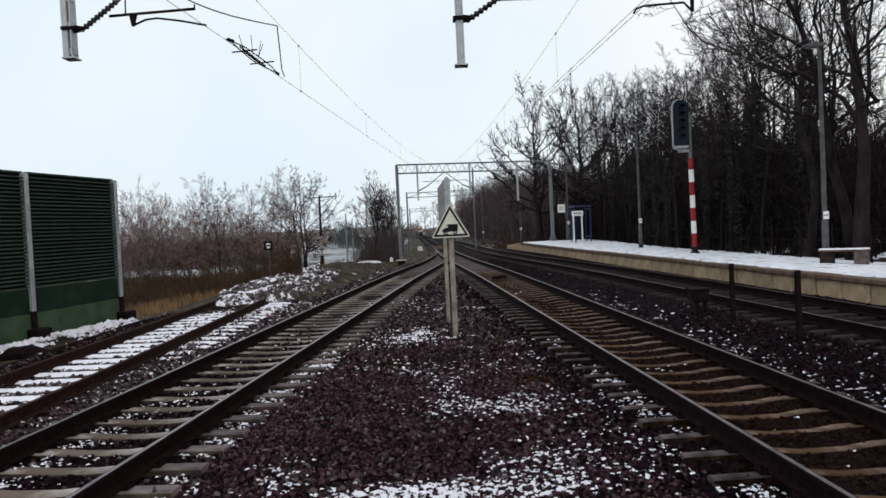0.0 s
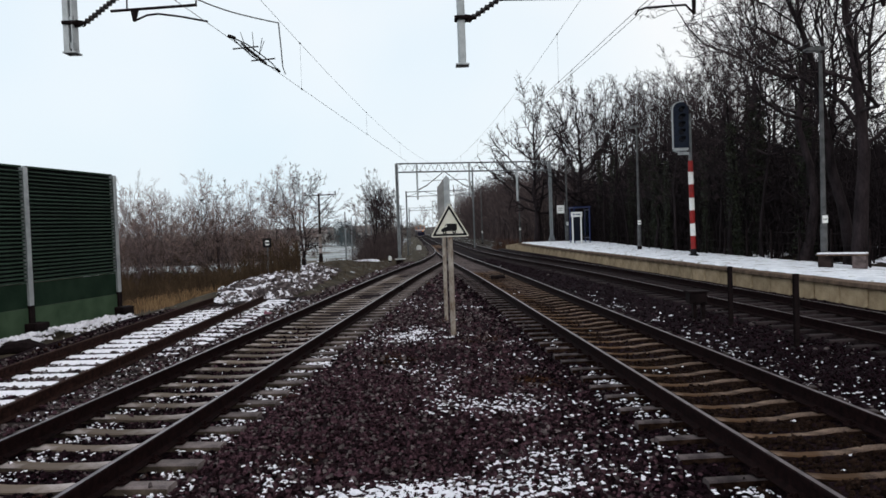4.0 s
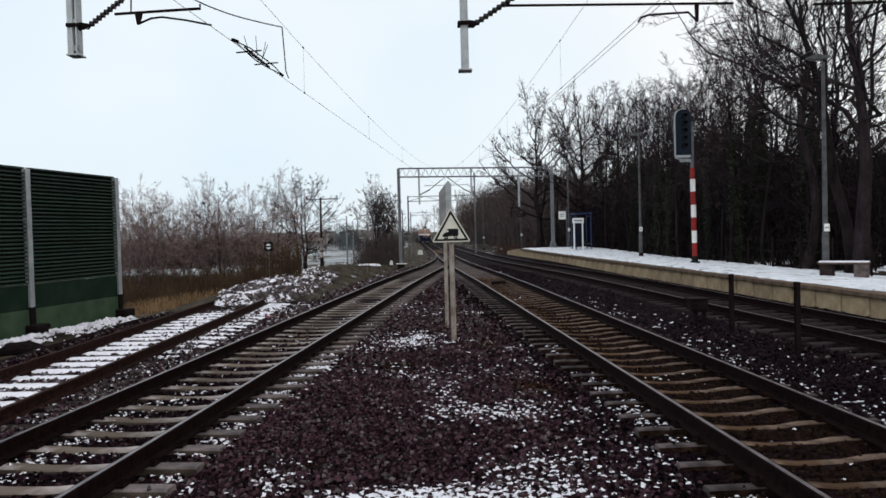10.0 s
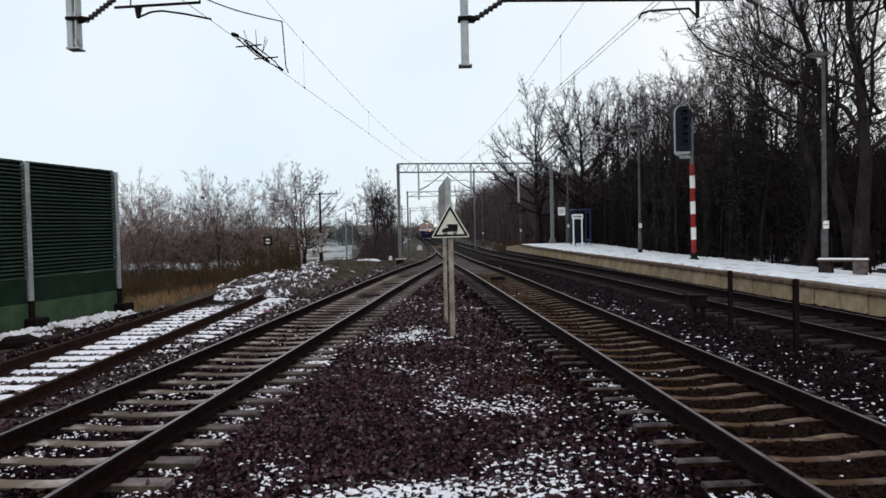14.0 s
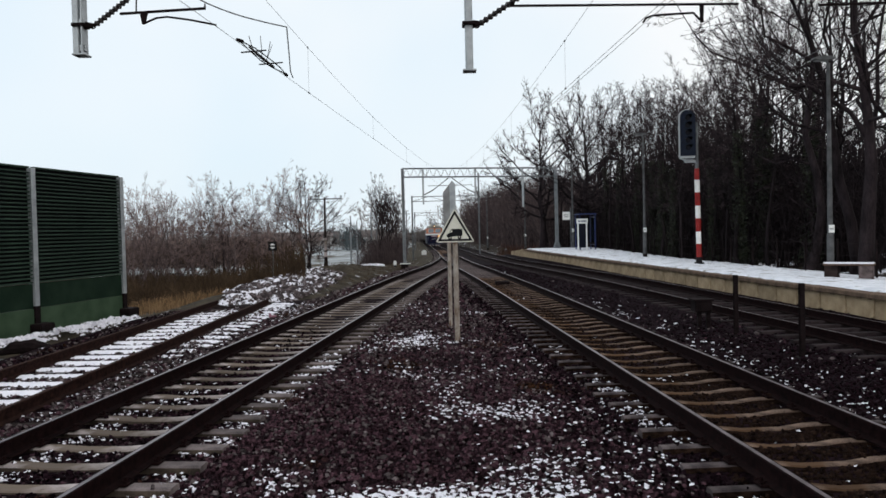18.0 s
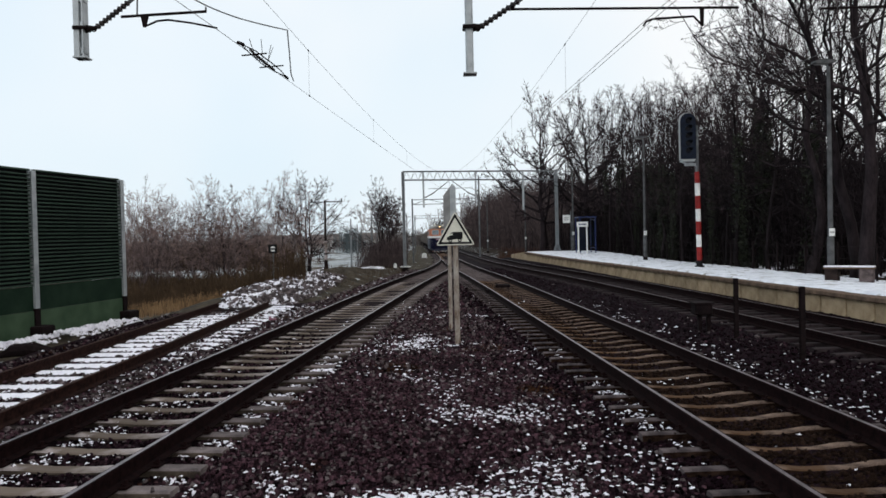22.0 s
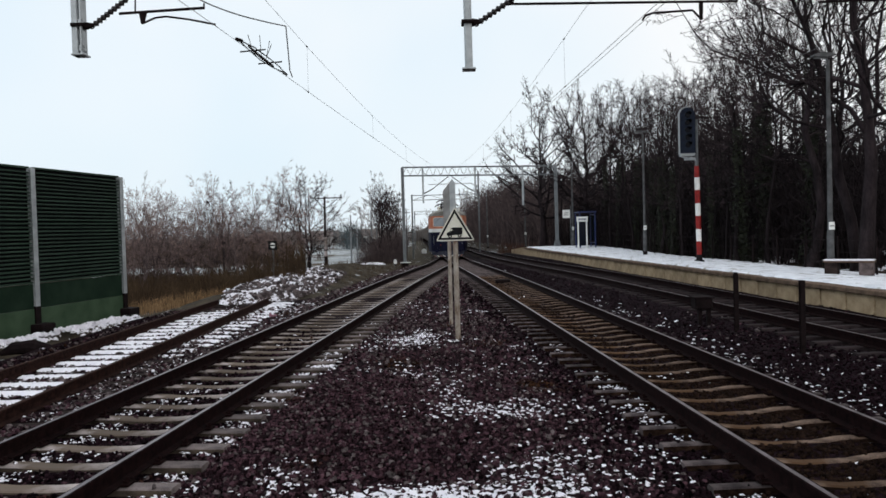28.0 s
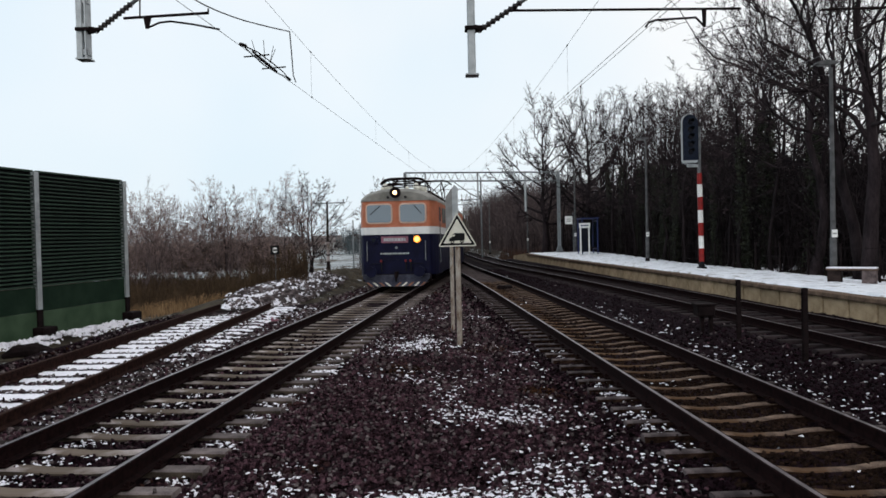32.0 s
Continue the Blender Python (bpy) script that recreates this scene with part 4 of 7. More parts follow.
s.tube([(0.005, 0.05, -0.2), (0.0, 0.05, 1.9), (0.0, 0.05, 2.3)], 0.05, 8)
part("post", s, RUST_POST, warning, "peeling rusty post")


def triangle(k, y, zc=2.165):
    k = k * 1.02
    return [(-0.37 * k, zc - 0.213 * k), (0.37 * k, zc - 0.213 * k), (0.0, zc + 0.43 * k)]


def round_tri(k, zc=2.165, r=0.03):
    out = []
    pts = triangle(k, 0, zc)
    for i in range(3):
        p, a, b = Vector(pts[i]), Vector(pts[i - 1]), Vector(pts[(i + 1) % 3])
        u, w = (a - p).normalized() * r * 1.6, (b - p).normalized() * r * 1.6
        out += [tuple(p + u), tuple(p + (u + w) * 0.25), tuple(p + w)]
    return out


s = Shape()
s.prism(round_tri(1.0), -0.012, 0.0)
part("plate", s, SIGN_WHITE, warning, "white enamelled triangle")
s = Shape()
outer, inner = triangle(0.9, 0), triangle(0.715, 0)
for i in range(3):
    j = (i + 1) % 3
    s.add([(outer[i][0], -0.016, outer[i][1]), (outer[j][0], -0.016, outer[j][1]), (inner[j][0], -0.016, inner[j][1]), (inner[i][0], -0.016, inner[i][1]),
           (outer[i][0], -0.012, outer[i][1]), (outer[j][0], -0.012, outer[j][1]), (inner[j][0], -0.012, inner[j][1]), (inner[i][0], -0.012, inner[i][1])],
          [(0, 1, 2, 3), (7, 6, 5, 4), (0, 4, 5, 1), (2, 6, 7, 3)])
part("border", s, BLACK, warning)
s = Shape()
s.prism([(-0.165, 2.055), (-0.16, 2.1), (-0.105, 2.13), (-0.075, 2.19), (-0.04, 2.205), (0.14, 2.2), (0.14, 2.07), (-0.15, 2.05)], -0.017, -0.012)
for wx, wz in ((-0.098, 2.035), (0.085, 2.045)):
    s.prism([(wx + 0.037 * math.cos(a), wz + 0.037 * math.sin(a)) for a in np.linspace(0, 2 * math.pi, 13)[:-1]], -0.018, -0.012)
symbol = part("symbol", s, BLACK, warning)
s = Shape()
s.prism([(-0.098, 2.138), (-0.05, 2.142), (-0.05, 2.178), (-0.07, 2.176)], -0.02, -0.0175)
part("symbol_window", s, SIGN_WHITE, symbol, "pale window of the symbol")
for wx, wz in ((-0.098, 2.035), (0.085, 2.045)):
    s = Shape()
    s.prism([(wx + 0.014 * math.cos(a), wz + 0.014 * math.sin(a)) for a in np.linspace(0, 2 * math.pi, 9)[:-1]], -0.021, -0.0185)
    part("hub", s, SIGN_WHITE, symbol)
for z in (2.02, 2.3):
    s = Shape()
    s.box(0, 0.03, z, 0.16, 0.06, 0.035, chamfer=0.006)
    part("clamp", s, GALV_DARK, warning)

board = thing("trackside_board", 0.02, 17.3, BED + 0.07, "tall narrow grey board seen from behind on a rusty post", "sign")
s = Shape()
s.tube([(0.03, 0, -0.4), (0.04, 0, 2.8)], 0.042, 8)
part("post", s, RUST_POST, board)
s = Shape()
s.prism([(-0.08, 2.08), (0.2, 2.08), (0.2, 3.12), (0.13, 3.2), (-0.08, 2.93)], -0.066, -0.06)
part("plate", s, SIGN_GREY, board)
s = Shape()
s.prism([(0.07, 2.08), (0.195, 2.08), (0.195, 3.12), (0.13, 3.195), (0.07, 3.125)], -0.075, -0.069)
part("stiffener", s, GALV, board, "pale folded metal strip")
for z in (2.25, 2.8):
    s = Shape()
    s.box(0.01, 0.0, z, 0.14, 0.1, 0.04, chamfer=0.006)
    part("clamp", s, GALV_DARK, board)

stop = thing("stop_indicator", -7.82, 34.5, float(terrain(-7.82, 34.5)) - 0.05, "black square indicator with a barred white disc", "sign")
z0 = 1.4 - stop.location.z
s = Shape()
s.tube([(0, 0.03, -0.2), (0, 0.03, z0)], 0.028, 8)
part("post", s, GALV_DARK, stop)
s = Shape()
s.box(0, 0, z0, 0.4, 0.02, 0.4, chamfer=0.006)
part("plate", s, BLACK, stop)
s = Shape()
s.prism([(0.118 * math.cos(a), z0 + 0.118 * math.sin(a)) for a in np.linspace(0, 2 * math.pi, 21)[:-1]], -0.016, -0.01)
part("disc", s, WHITE, stop)
s = Shape()
s.box(0, -0.018, z0, 0.24, 0.004, 0.07)
part("bar", s, BLACK, stop)

for x, y, h in ((5.53, 14.75, 1.2), (5.6, 12.15, 1.22)):
    rod = thing("marker_post", x, y, BED - 0.03, "dark rusty iron post standing in the ballast", "post", "iron posts between the tracks")
    s = Shape()
    s.box(0, 0, h / 2 - 0.1, 0.075, 0.012, h + 0.2, chamfer=0.003)
    s.box(0.0, 0.035, h / 2 - 0.1, 0.012, 0.07, h + 0.2, chamfer=0.003)
    s.box(0, 0.07, h / 2 - 0.1, 0.075, 0.012, h + 0.2, chamfer=0.003)
    part("stem", s, DARK, rod)
    s = Shape()
    s.box(0, 0.03, 0.02, 0.2, 0.2, 0.05, chamfer=0.01)
    part("foot", s, DARK, rod)

hut = thing("trackside_box", 5.27, 16.0, BED - 0.03, "dark iron equipment box on two legs between the tracks", "equipment box")
s = Shape()
s.box(0, 0, 0.5, 0.36, 0.34, 0.24, chamfer=0.03)
part("case", s, DARK, hut)
s = Shape()
s.box(0, 0, 0.625, 0.42, 0.4, 0.035, chamfer=0.012)
part("lid", s, DARK, hut)
for dx in (-0.05, 0.15):
    s = Shape()
    s.box(dx * 0.9, 0, 0.14, 0.08, 0.1, 0.54, chamfer=0.01)
    part("leg", s, DARK, hut)

# mast-mounted colour light signal on the platform
signal = thing("light_signal", 9.89, 30.2, deck(9.89, 30.2) - 0.03, "tall colour light signal, unlit, on a red and white pole", "signal")
s = Shape()
s.tube([(0, 0, 0), (0, 0, 0.12)], 0.19, 10)
s.tube([(0, 0, 0.1), (0, 0, 0.33)], 0.12, 10)
part("base", s, BLACK, signal)
zz = 0.31
for k, h in enumerate((0.54, 0.48, 0.52, 0.49, 0.52, 0.49, 0.44)):
    s = Shape()
    s.tube([(-0.006 * k, 0, zz), (-0.006 * k - 0.006, 0, zz + h)], 0.1 if k < 6 else 0.095, 12)
    part("pole_band", s, RED if k % 2 == 0 else WHITE, signal, "red painted band" if k % 2 == 0 else "white painted band", smooth=False)
    zz += h
s = Shape()
s.tube([(-0.04, 0, zz), (-0.04, 0, 5.6)], 0.07, 10)
part("mast", s, GALV_DARK, signal)
s = Shape()
ring = [(0.30 * math.cos(a), 1.48 + 0.30 * math.sin(a)) for a in np.linspace(0, math.pi, 9)]
plate = [(-0.30, 0.0), (0.30, 0.0)] + ring
s.prism([(p - 0.41, q + 4.29) for p, q in plate], -0.16, -0.14)
part("background_plate", s, NAVY, signal, "dark navy rounded signal backplate")
s = Shape()
rim = [(p * 1.07 - 0.445, (q - 0.89) * 1.04 + 5.17) for p, q in plate]
s.prism(rim, -0.135, -0.115)
part("rim", s, GALV, signal, "pale rim of the backplate")
s = Shape()
s.box(-0.41, 0.02, 5.15, 0.36, 0.26, 1.55, chamfer=0.03)
part("housing", s, DARK, signal)
for k in range(5):
    z = 4.6 + 0.29 * k
    s = Shape()
    s.tube([(-0.41, -0.163, z), (-0.41, -0.18, z)], 0.095, 14)
    lamp = part("lens", s, LENS_DARK, signal, "dark unlit lens")
    s = Shape()
    n = 8
    for i in range(n):
        a, b = math.pi * (i / n) - 0.15, math.pi * ((i + 1) / n) - 0.15
        s.add([(-0.41 + 0.115 * math.cos(a), -0.16, z + 0.115 * math.sin(a)), (-0.41 + 0.115 * math.cos(b), -0.16, z + 0.115 * math.sin(b)),
               (-0.41 + 0.105 * math.cos(b), -0.40, z + 0.085 + 0.03 * math.sin(b)), (-0.41 + 0.105 * math.cos(a), -0.40, z + 0.085 + 0.03 * math.sin(a))], [(0, 1, 2, 3)])
    part("hood", s, BLACK, lamp)
s = Shape()
s.box(-0.41, 0.0, 4.22, 0.5, 0.35, 0.06, chamfer=0.01)
s.tube([(-0.62, -0.1, 4.14), (-0.2, -0.1, 4.12), (-0.04, 0, 3.95)], 0.022, 6)
s.box(-0.3, 0.0, 4.08, 0.42, 0.12, 0.1, chamfer=0.01)
s.tube([(-0.64, -0.1, 4.14), (-0.69, -0.05, 5.5)], 0.018, 6)
part("bracket", s, GALV, signal)


# platform lamps
def lamp_post():
    t = thing("platform_lamp", 10.95, 22.0, TOP, "grey platform lamp post with a flat lamp head and white label", "street lamp", "platform lamps")
    s = Shape()
    s.tube([(0, 0, -0.1), (0, 0, 1.15)], 0.095, 12)
    part("base", s, LAMP_GREY, t)
    s = Shape()
    s.tube([(0, 0, -0.1), (0, 0, 0.1)], [0.125, 0.11], 12)
    part("foot_collar", s, DARK, t, "dark collar at the foot")
    s = Shape()
    s.tube([(0, 0, 1.1), (0, 0, 1.2), (0, 0, 6.0)], [0.093, 0.074, 0.048], 12)
    part("shaft", s, LAMP_GREY, t)
    s = Shape()
    s.tube([(0, 0, 5.9), (-0.05, 0, 6.08), (-0.2, 0, 6.13)], 0.035, 8)
    part("arm", s, GALV_DARK, t)
    s = Shape()
    s.prism([(-0.46, 6.1), (-0.42, 6.16), (-0.2, 6.21), (0.14, 6.17), (0.16, 6.1), (-0.2, 6.07)], -0.14, 0.14)
    head = part("lamp_head", s, LAMP_GREY, t)
    s = Shape()
    s.box(-0.2, 0, 6.075, 0.34, 0.2, 0.02, chamfer=0.005)
    part("diffuser", s, SIGN_GREY, head)
    s = Shape()
    s.box(0, -0.085, 1.3, 0.16, 0.02, 0.22, chamfer=0.004)
    part("label_plate", s, WHITE, t, "small white number plate")
    bars(t, -0.06, 0.06, 1.3, 0.04, -0.097, SIGN_GREY, 3, "label_marks")
    return t


lamp = lamp_post()
for x, y, z in ((10.04, 39.0, TOP), (9.2, 56.0, TOP), (7.38, 72, 0.0), (4.74, 89.0, -0.35)):
    copy_thing(lamp, pose(x, y, z))

# bench of a slab on two blocks
bench = thing("bench", 10.95, 21.0, deck(10.95, 21.0) + 0.015, "low concrete bench with a snow-covered seat slab", "bench", turn=-35)
s = Shape()
s.box(0, 0, 0.385, 1.25, 0.4, 0.045, chamfer=0.012)
part("seat", s, COPING, bench)
s = Shape()
s.box(0, 0, 0.425, 1.23, 0.38, 0.035, chamfer=0.015)
part("snow_cap", s, SNOW, bench, "snow lying on the seat")
for dx, m, lab in ((-0.42, TIMBER, "dark support block"), (0.42, BEARER, "grey concrete support block")):
    s = Shape()
    s.box(dx, 0, 0.17, 0.34, 0.36, 0.385, chamfer=0.02)
    part("support_block", s, m, bench, lab)

# waiting shelter
shelter = thing("waiting_shelter", 9.2, 51.0, TOP, "small blue framed waiting shelter with dark glazed panels", "shelter")
for dx, dy in ((-0.5, -0.8), (0.5, -0.8), (-0.5, 0.8), (0.5, 0.8)):
    s = Shape()
    s.box(dx, dy, 1.16, 0.075, 0.075, 2.36, chamfer=0.01)
    part("corner_post", s, BLUE, shelter)
s = Shape()
s.box(0, 0, 2.37, 1.16, 1.9, 0.07, chamfer=0.015)
part("roof", s, BLUE, shelter)
for dz in (0.35, 2.2):
    s = Shape()
    s.box(0.5, 0, dz, 0.04, 1.54, 0.05)
    part("back_rail", s, BLUE, shelter)
s = Shape()
s.box(0.5, 0, 1.27, 0.012, 1.5, 1.78)
part("back_panel", s, LENS_DARK, shelter, "dark glazed back panel")
s = Shape()
s.box(0.0, 0.8, 1.27, 0.9, 0.012, 1.78)
part("end_panel", s, LENS_DARK, shelter, "dark glazed end panel")
s = Shape()
s.box(0.3, 0, 0.45, 0.3, 1.4, 0.05, chamfer=0.01)
part("seat", s, TIMBER, shelter)
notice = thing("notice_stand", 8.72, 49.4, TOP, "white framed timetable stand in front of the shelter", "notice board")
for dx in (-0.27, 0.27):
    s = Shape()
    s.box(dx, 0, 1.0, 0.09, 0.06, 2.0, chamfer=0.008)
    part("leg", s, WHITE, notice)
s = Shape()
s.box(0, 0, 1.9, 0.72, 0.08, 0.32, chamfer=0.01)
part("header", s, WHITE, notice)
bars(notice, -0.26, 0.26, 1.9, 0.08, -0.043, BLUE, 4)
s = Shape()
s.box(0, 0.01, 0.95, 0.46, 0.04, 1.5)
part("panel", s, LENS_DARK, notice, "dark glazed panel")
board2 = thing("platform_board", 8.58, 55.0, TOP, "square white information board on a post", "sign")
s = Shape()
s.tube([(0.32, 0.05, 0), (0.32, 0.05, 2.9)], 0.03, 8)
part("post", s, GALV_DARK, board2)
s = Shape()
s.box(0, 0, 2.35, 0.52, 0.03, 0.58, chamfer=0.006)
part("plate", s, WHITE, board2)
bars(board2, -0.16, 0.16, 2.42, 0.06, -0.018, SIGN_GREY, 3)
bars(board2, -0.16, 0.16, 2.28, 0.06, -0.018, SIGN_GREY, 4)

# fence behind the platform
fence = thing("fence", 0, 0, 0, "low dark metal fence along the back of the platform", "fence", kind="structure")
for k in range(26):
    y = 8.0 + 1.9 * k
    s = Shape()
    s.box(fence_x(y) - 0.25, y, deck(fence_x(y), y) + 0.52, 0.05, 0.05, 1.15, chamfer=0.006)
    part("post", s, DARK, fence)
for z in (0.28, 0.62, 0.98):
    s = Shape()
    s.tube([(fence_x(y) - 0.25, y, deck(fence_x(y), y) + z) for y in (8, 24, 40, 55.5)], 0.008, 5)
    part("rail", s, DARK, fence)

snow_lumps("wood_snow", 5200, 12.0, 30.0, 22, 60, 0.26, 88, lambda x, y: (x > fence_x(y) + 2.0) * (x > 0.4 * y) * (ripple(x, y, 0.55, 87) > 0.12),
           "patches of snow lying between the trees of the wood", lambda x, y: terrain(x, y) + 0.02, 0.3)


# ---- overhead line ----
def lattice(a, b, h, d, bay, r=0.035, brace=0.25):
    """A lattice beam between a and b along x: four chords and zigzag bracing."""
    s = Shape()
    a, b = Vector(a), Vector(b)
    n = max(2, int((b - a).length / bay))
    for dy in (-d / 2, d / 2):
        for dz in (0, h):
            s.tube([a + Vector((0, dy, dz)), b + Vector((0, dy, dz))], r, 5)
        for i in range(n):
            p, q = a.lerp(b, i / n), a.lerp(b, (i + 1) / n)
            m = (p + q) / 2
            s.tube([p + Vector((0, dy, 0)), m + Vector((0, dy, h))], r * brace, 4, caps=False)
            s.tube([m + Vector((0, dy, h)), q + Vector((0, dy, 0))], r * brace, 4, caps=False)
    return s


def insulator(parent, a, b):
    """A ribbed insulator with end caps."""
    s = Shape()
    a, b = Vector(a), Vector(b)
    n = 9
    pts, rad = [], []
    for i in range(n * 2 + 1):
        pts.append(a.lerp(b, i / (n * 2)))
        rad.append(0.055 if i % 2 else 0.026)
    s.tube(pts, rad, 8)
    return part("insulator", s, PORCELAIN, parent)


near_gantry = thing("overhead_gantry", 0, 12.0, 0, "grey steel overhead line gantry with drop posts across the tracks", "gantry")
part("beam", lattice((-12.6, 0, 7.4), (13.4, 0, 7.4), 0.7, 0.6, 0.8), GALV_DARK, near_gantry)
for x, z in ((-12.6, -0.6), (13.4, 0.0)):
    s = Shape()
    s.box(x, 0, (7.4 + z) / 2, 0.3, 0.3, 7.4 - z, chamfer=0.02)
    part("mast", s, GALV, near_gantry)


def drop_post(parent, x, z, top, w=0.2, clamp=0.52, tube=False):
    s = Shape()
    if tube:
        s.box(x, 0, (z + top) / 2, w * 0.75, 0.14, top - z, chamfer=0.02)
    else:
        s.box(x - w * 0.32, 0, (z + top) / 2, w * 0.62, 0.16, top - z, chamfer=0.01)
        s.box(x + w * 0.34, 0, (z + top) / 2, 0.02, 0.2, top - z)
        for k in range(6):
            s.box(x, 0, z + 0.12 + 0.4 * k, w, 0.12, 0.09)
    s.box(x, 0, z + 0.012, w * 1.3, 0.24, 0.024, chamfer=0.004)
    p = part("drop_post", s, GALV, parent)
    s = Shape()
    s.box(x, 0, z + clamp, w * 1.25, 0.24, 0.05, chamfer=0.006)
    s.prism([(x + w * 0.4, z + clamp - 0.06), (x + w * 1.5, z + clamp + 0.0), (x + w * 1.5, z + clamp + 0.03), (x + w * 0.4, z + clamp + 0.06)], -0.03, 0.03)
    part("clamp", s, DARK, p)
    return p


def cantilever(parent, x0, z0, run_, rise, y=0.0):
    """Bracket, insulator and registration arm from a drop post to the contact wire."""
    insulator(parent, (x0 + 0.13, y, z0), (x0 + 0.13 + run_, y, z0 + rise))
    s = Shape()
    for k in range(10):
        a, b = 0.2 * math.pi * k, 0.2 * math.pi * (k + 1)
        s.tube([(x0 + 0.09 + 0.038 * math.cos(a), y, z0 - 0.02 + 0.038 * math.sin(a)), (x0 + 0.09 + 0.038 * math.cos(b), y, z0 - 0.02 + 0.038 * math.sin(b))], 0.011, 5)
    part("link_ring", s, DARK, parent)
    s = Shape()
    s.tube([(x0 + 0.13 + run_, y, z0 + rise), (x0 + 0.13 + run_ * 2.4, y, z0 + rise * 2.4)], 0.03, 6)
    part("strut", s, GALV_DARK, parent)


drop_post(near_gantry, -5.6, 4.76, 7.4, 0.155, 0.466)
cantilever(near_gantry, -5.5, 5.24, 0.52, 0.385)
s = Shape()
s.tube([(-4.98, 0, 5.40), (-3.66, 0, 5.45)], 0.022, 6)
s.tube([(-3.66, 0, 5.43), (-3.66, 0, 5.52)], 0.014, 5)
s.tube([(-4.73, 0, 5.42), (-4.71, 0, 5.95)], 0.012, 5)
s.prism([(-4.67, 5.41), (-4.55, 5.41), (-4.6, 5.23), (-4.64, 5.23)], -0.02, 0.02)
part("registration_tube", s, DARK, near_gantry)
s = Shape()
s.tube([(-4.62, 0, 5.24), (-4.42, 0, 5.32), (-4.25, 0, 5.335), (-3.9, 0, 5.28), (-3.49, 0, 5.19)], 0.016, 6)
part("steady_arm", s, DARK, near_gantry)
drop_post(near_gantry, 0.42, 4.37, 7.4, 0.16, 0.73, True)
cantilever(near_gantry, 0.46, 5.1, 0.62, 0.4)
s = Shape()
s.tube([(1.0, 0, 5.37), (4.6, 0, 5.31)], 0.02, 6)
s.prism([(4.0, 5.3), (4.06, 5.3), (4.05, 5.04), (4.01, 5.04)], -0.02, 0.02)
part("registration_tube", s, DARK, near_gantry)
s = Shape()
s.tube([(4.03, 0, 5.05), (3.9, 0, 5.19), (3.5, 0, 5.175), (3.28, 0, 5.165), (3.17, 0, 5.13), (3.12, 0, 5.06)], 0.018, 6)
part("steady_arm", s, DARK, near_gantry)

drop_post(near_gantry, 9.4, 4.5, 7.4, 0.2)
s = Shape()
s.tube([(5.85, 0, 5.26), (9.3, 0, 5.3)], 0.022, 6)
s.prism([(6.9, 5.24), (7.02, 5.24), (6.99, 5.06), (6.95, 5.06)], -0.02, 0.02)
part("registration_tube", s, DARK, near_gantry)

far_gantry = thing("overhead_gantry", 0, 56.3, 0, "light grey lattice portal carrying the overhead wires", "gantry")
part("beam", lattice((-3.1, 0, 5.88), (8.1, 0, 5.68), 0.62, 0.5, 0.56, 0.036), GALV_DARK, far_gantry)
for x, z, top in ((-3.1, -0.9, 6.5), (8.08, TOP, 6.35)):
    s = Shape()
    s.box(x - 0.09, 0, (z + top) / 2, 0.04, 0.2, top - z)
    s.box(x + 0.09, 0, (z + top) / 2, 0.04, 0.2, top - z)
    s.box(x, 0.06, (z + top) / 2, 0.16, 0.03, top - z)
    part("mast", s, GALV_MID, far_gantry)
    s = Shape()
    if x < 0:
        s.box(x, 0, z + 0.25, 0.5, 0.5, 0.5, chamfer=0.05)
    else:
        s.prism([(x - 0.26, z), (x + 0.26, z), (x + 0.2, z + 0.22), (x + 0.12, z + 0.5), (x - 0.12, z + 0.5), (x - 0.2, z + 0.22)], -0.2, 0.2)
    part("footing", s, DARK if x < 0 else GALV_DARK, far_gantry)
for x, z in ((-1.62, 3.85), (2.2, 4.2), (5.66, 3.5)):
    s = Shape()
    s.box(x, 0, (z + 6.4) / 2, 0.13, 0.13, 6.4 - z, chamfer=0.01)
    part("drop_post", s, GALV, far_gantry)
for x, k, z in ((-1.55, 1, 5.05), (2.27, -1, 5.05), (5.6, -1, 5.0)):
    insulator(far_gantry, (x, 0, 4.55), (x + 0.7 * k, 0, 4.9))
    s = Shape()
    s.tube([(x + 0.6 * k, 0, 4.85), (x + 1.8 * k, 0, 5.75)], 0.03, 6)
    s.tube([(x + 0.3 * k, 0, 5.2), (x + 1.9 * k, 0, 5.2)], 0.02, 6)
    part("cantilever", s, DARK, far_gantry)

# simple portals further along the line
for y, z in ((83, 5.0), (140, 5.0)):
    g = thing("overhead_gantry", float(main_x(y)), y, float(level(y)), "distant grey steel portal over the tracks", "gantry", "distant portals")
    part("beam", lattice((-3.5, 0, 5.6), (3.7, 0, 5.6), 0.5, 0.5, 3.6, 0.028, 0.5), GALV_DARK, g)
    for x, h in ((-3.5, 6.9), (3.7, 9.2)):
        s = Shape()
        s.box(x, 0, h / 2 - 0.7, 0.16, 0.16, h, chamfer=0.02)
        part("mast", s, GALV_DARK, g)


def sagging(a, b, sag, n=16):
    a, b = Vector(a), Vector(b)
    return [a.lerp(b, i / n) - Vector((0, 0, sag * 4 * (i / n) * (1 - i / n))) for i in range(n + 1)]


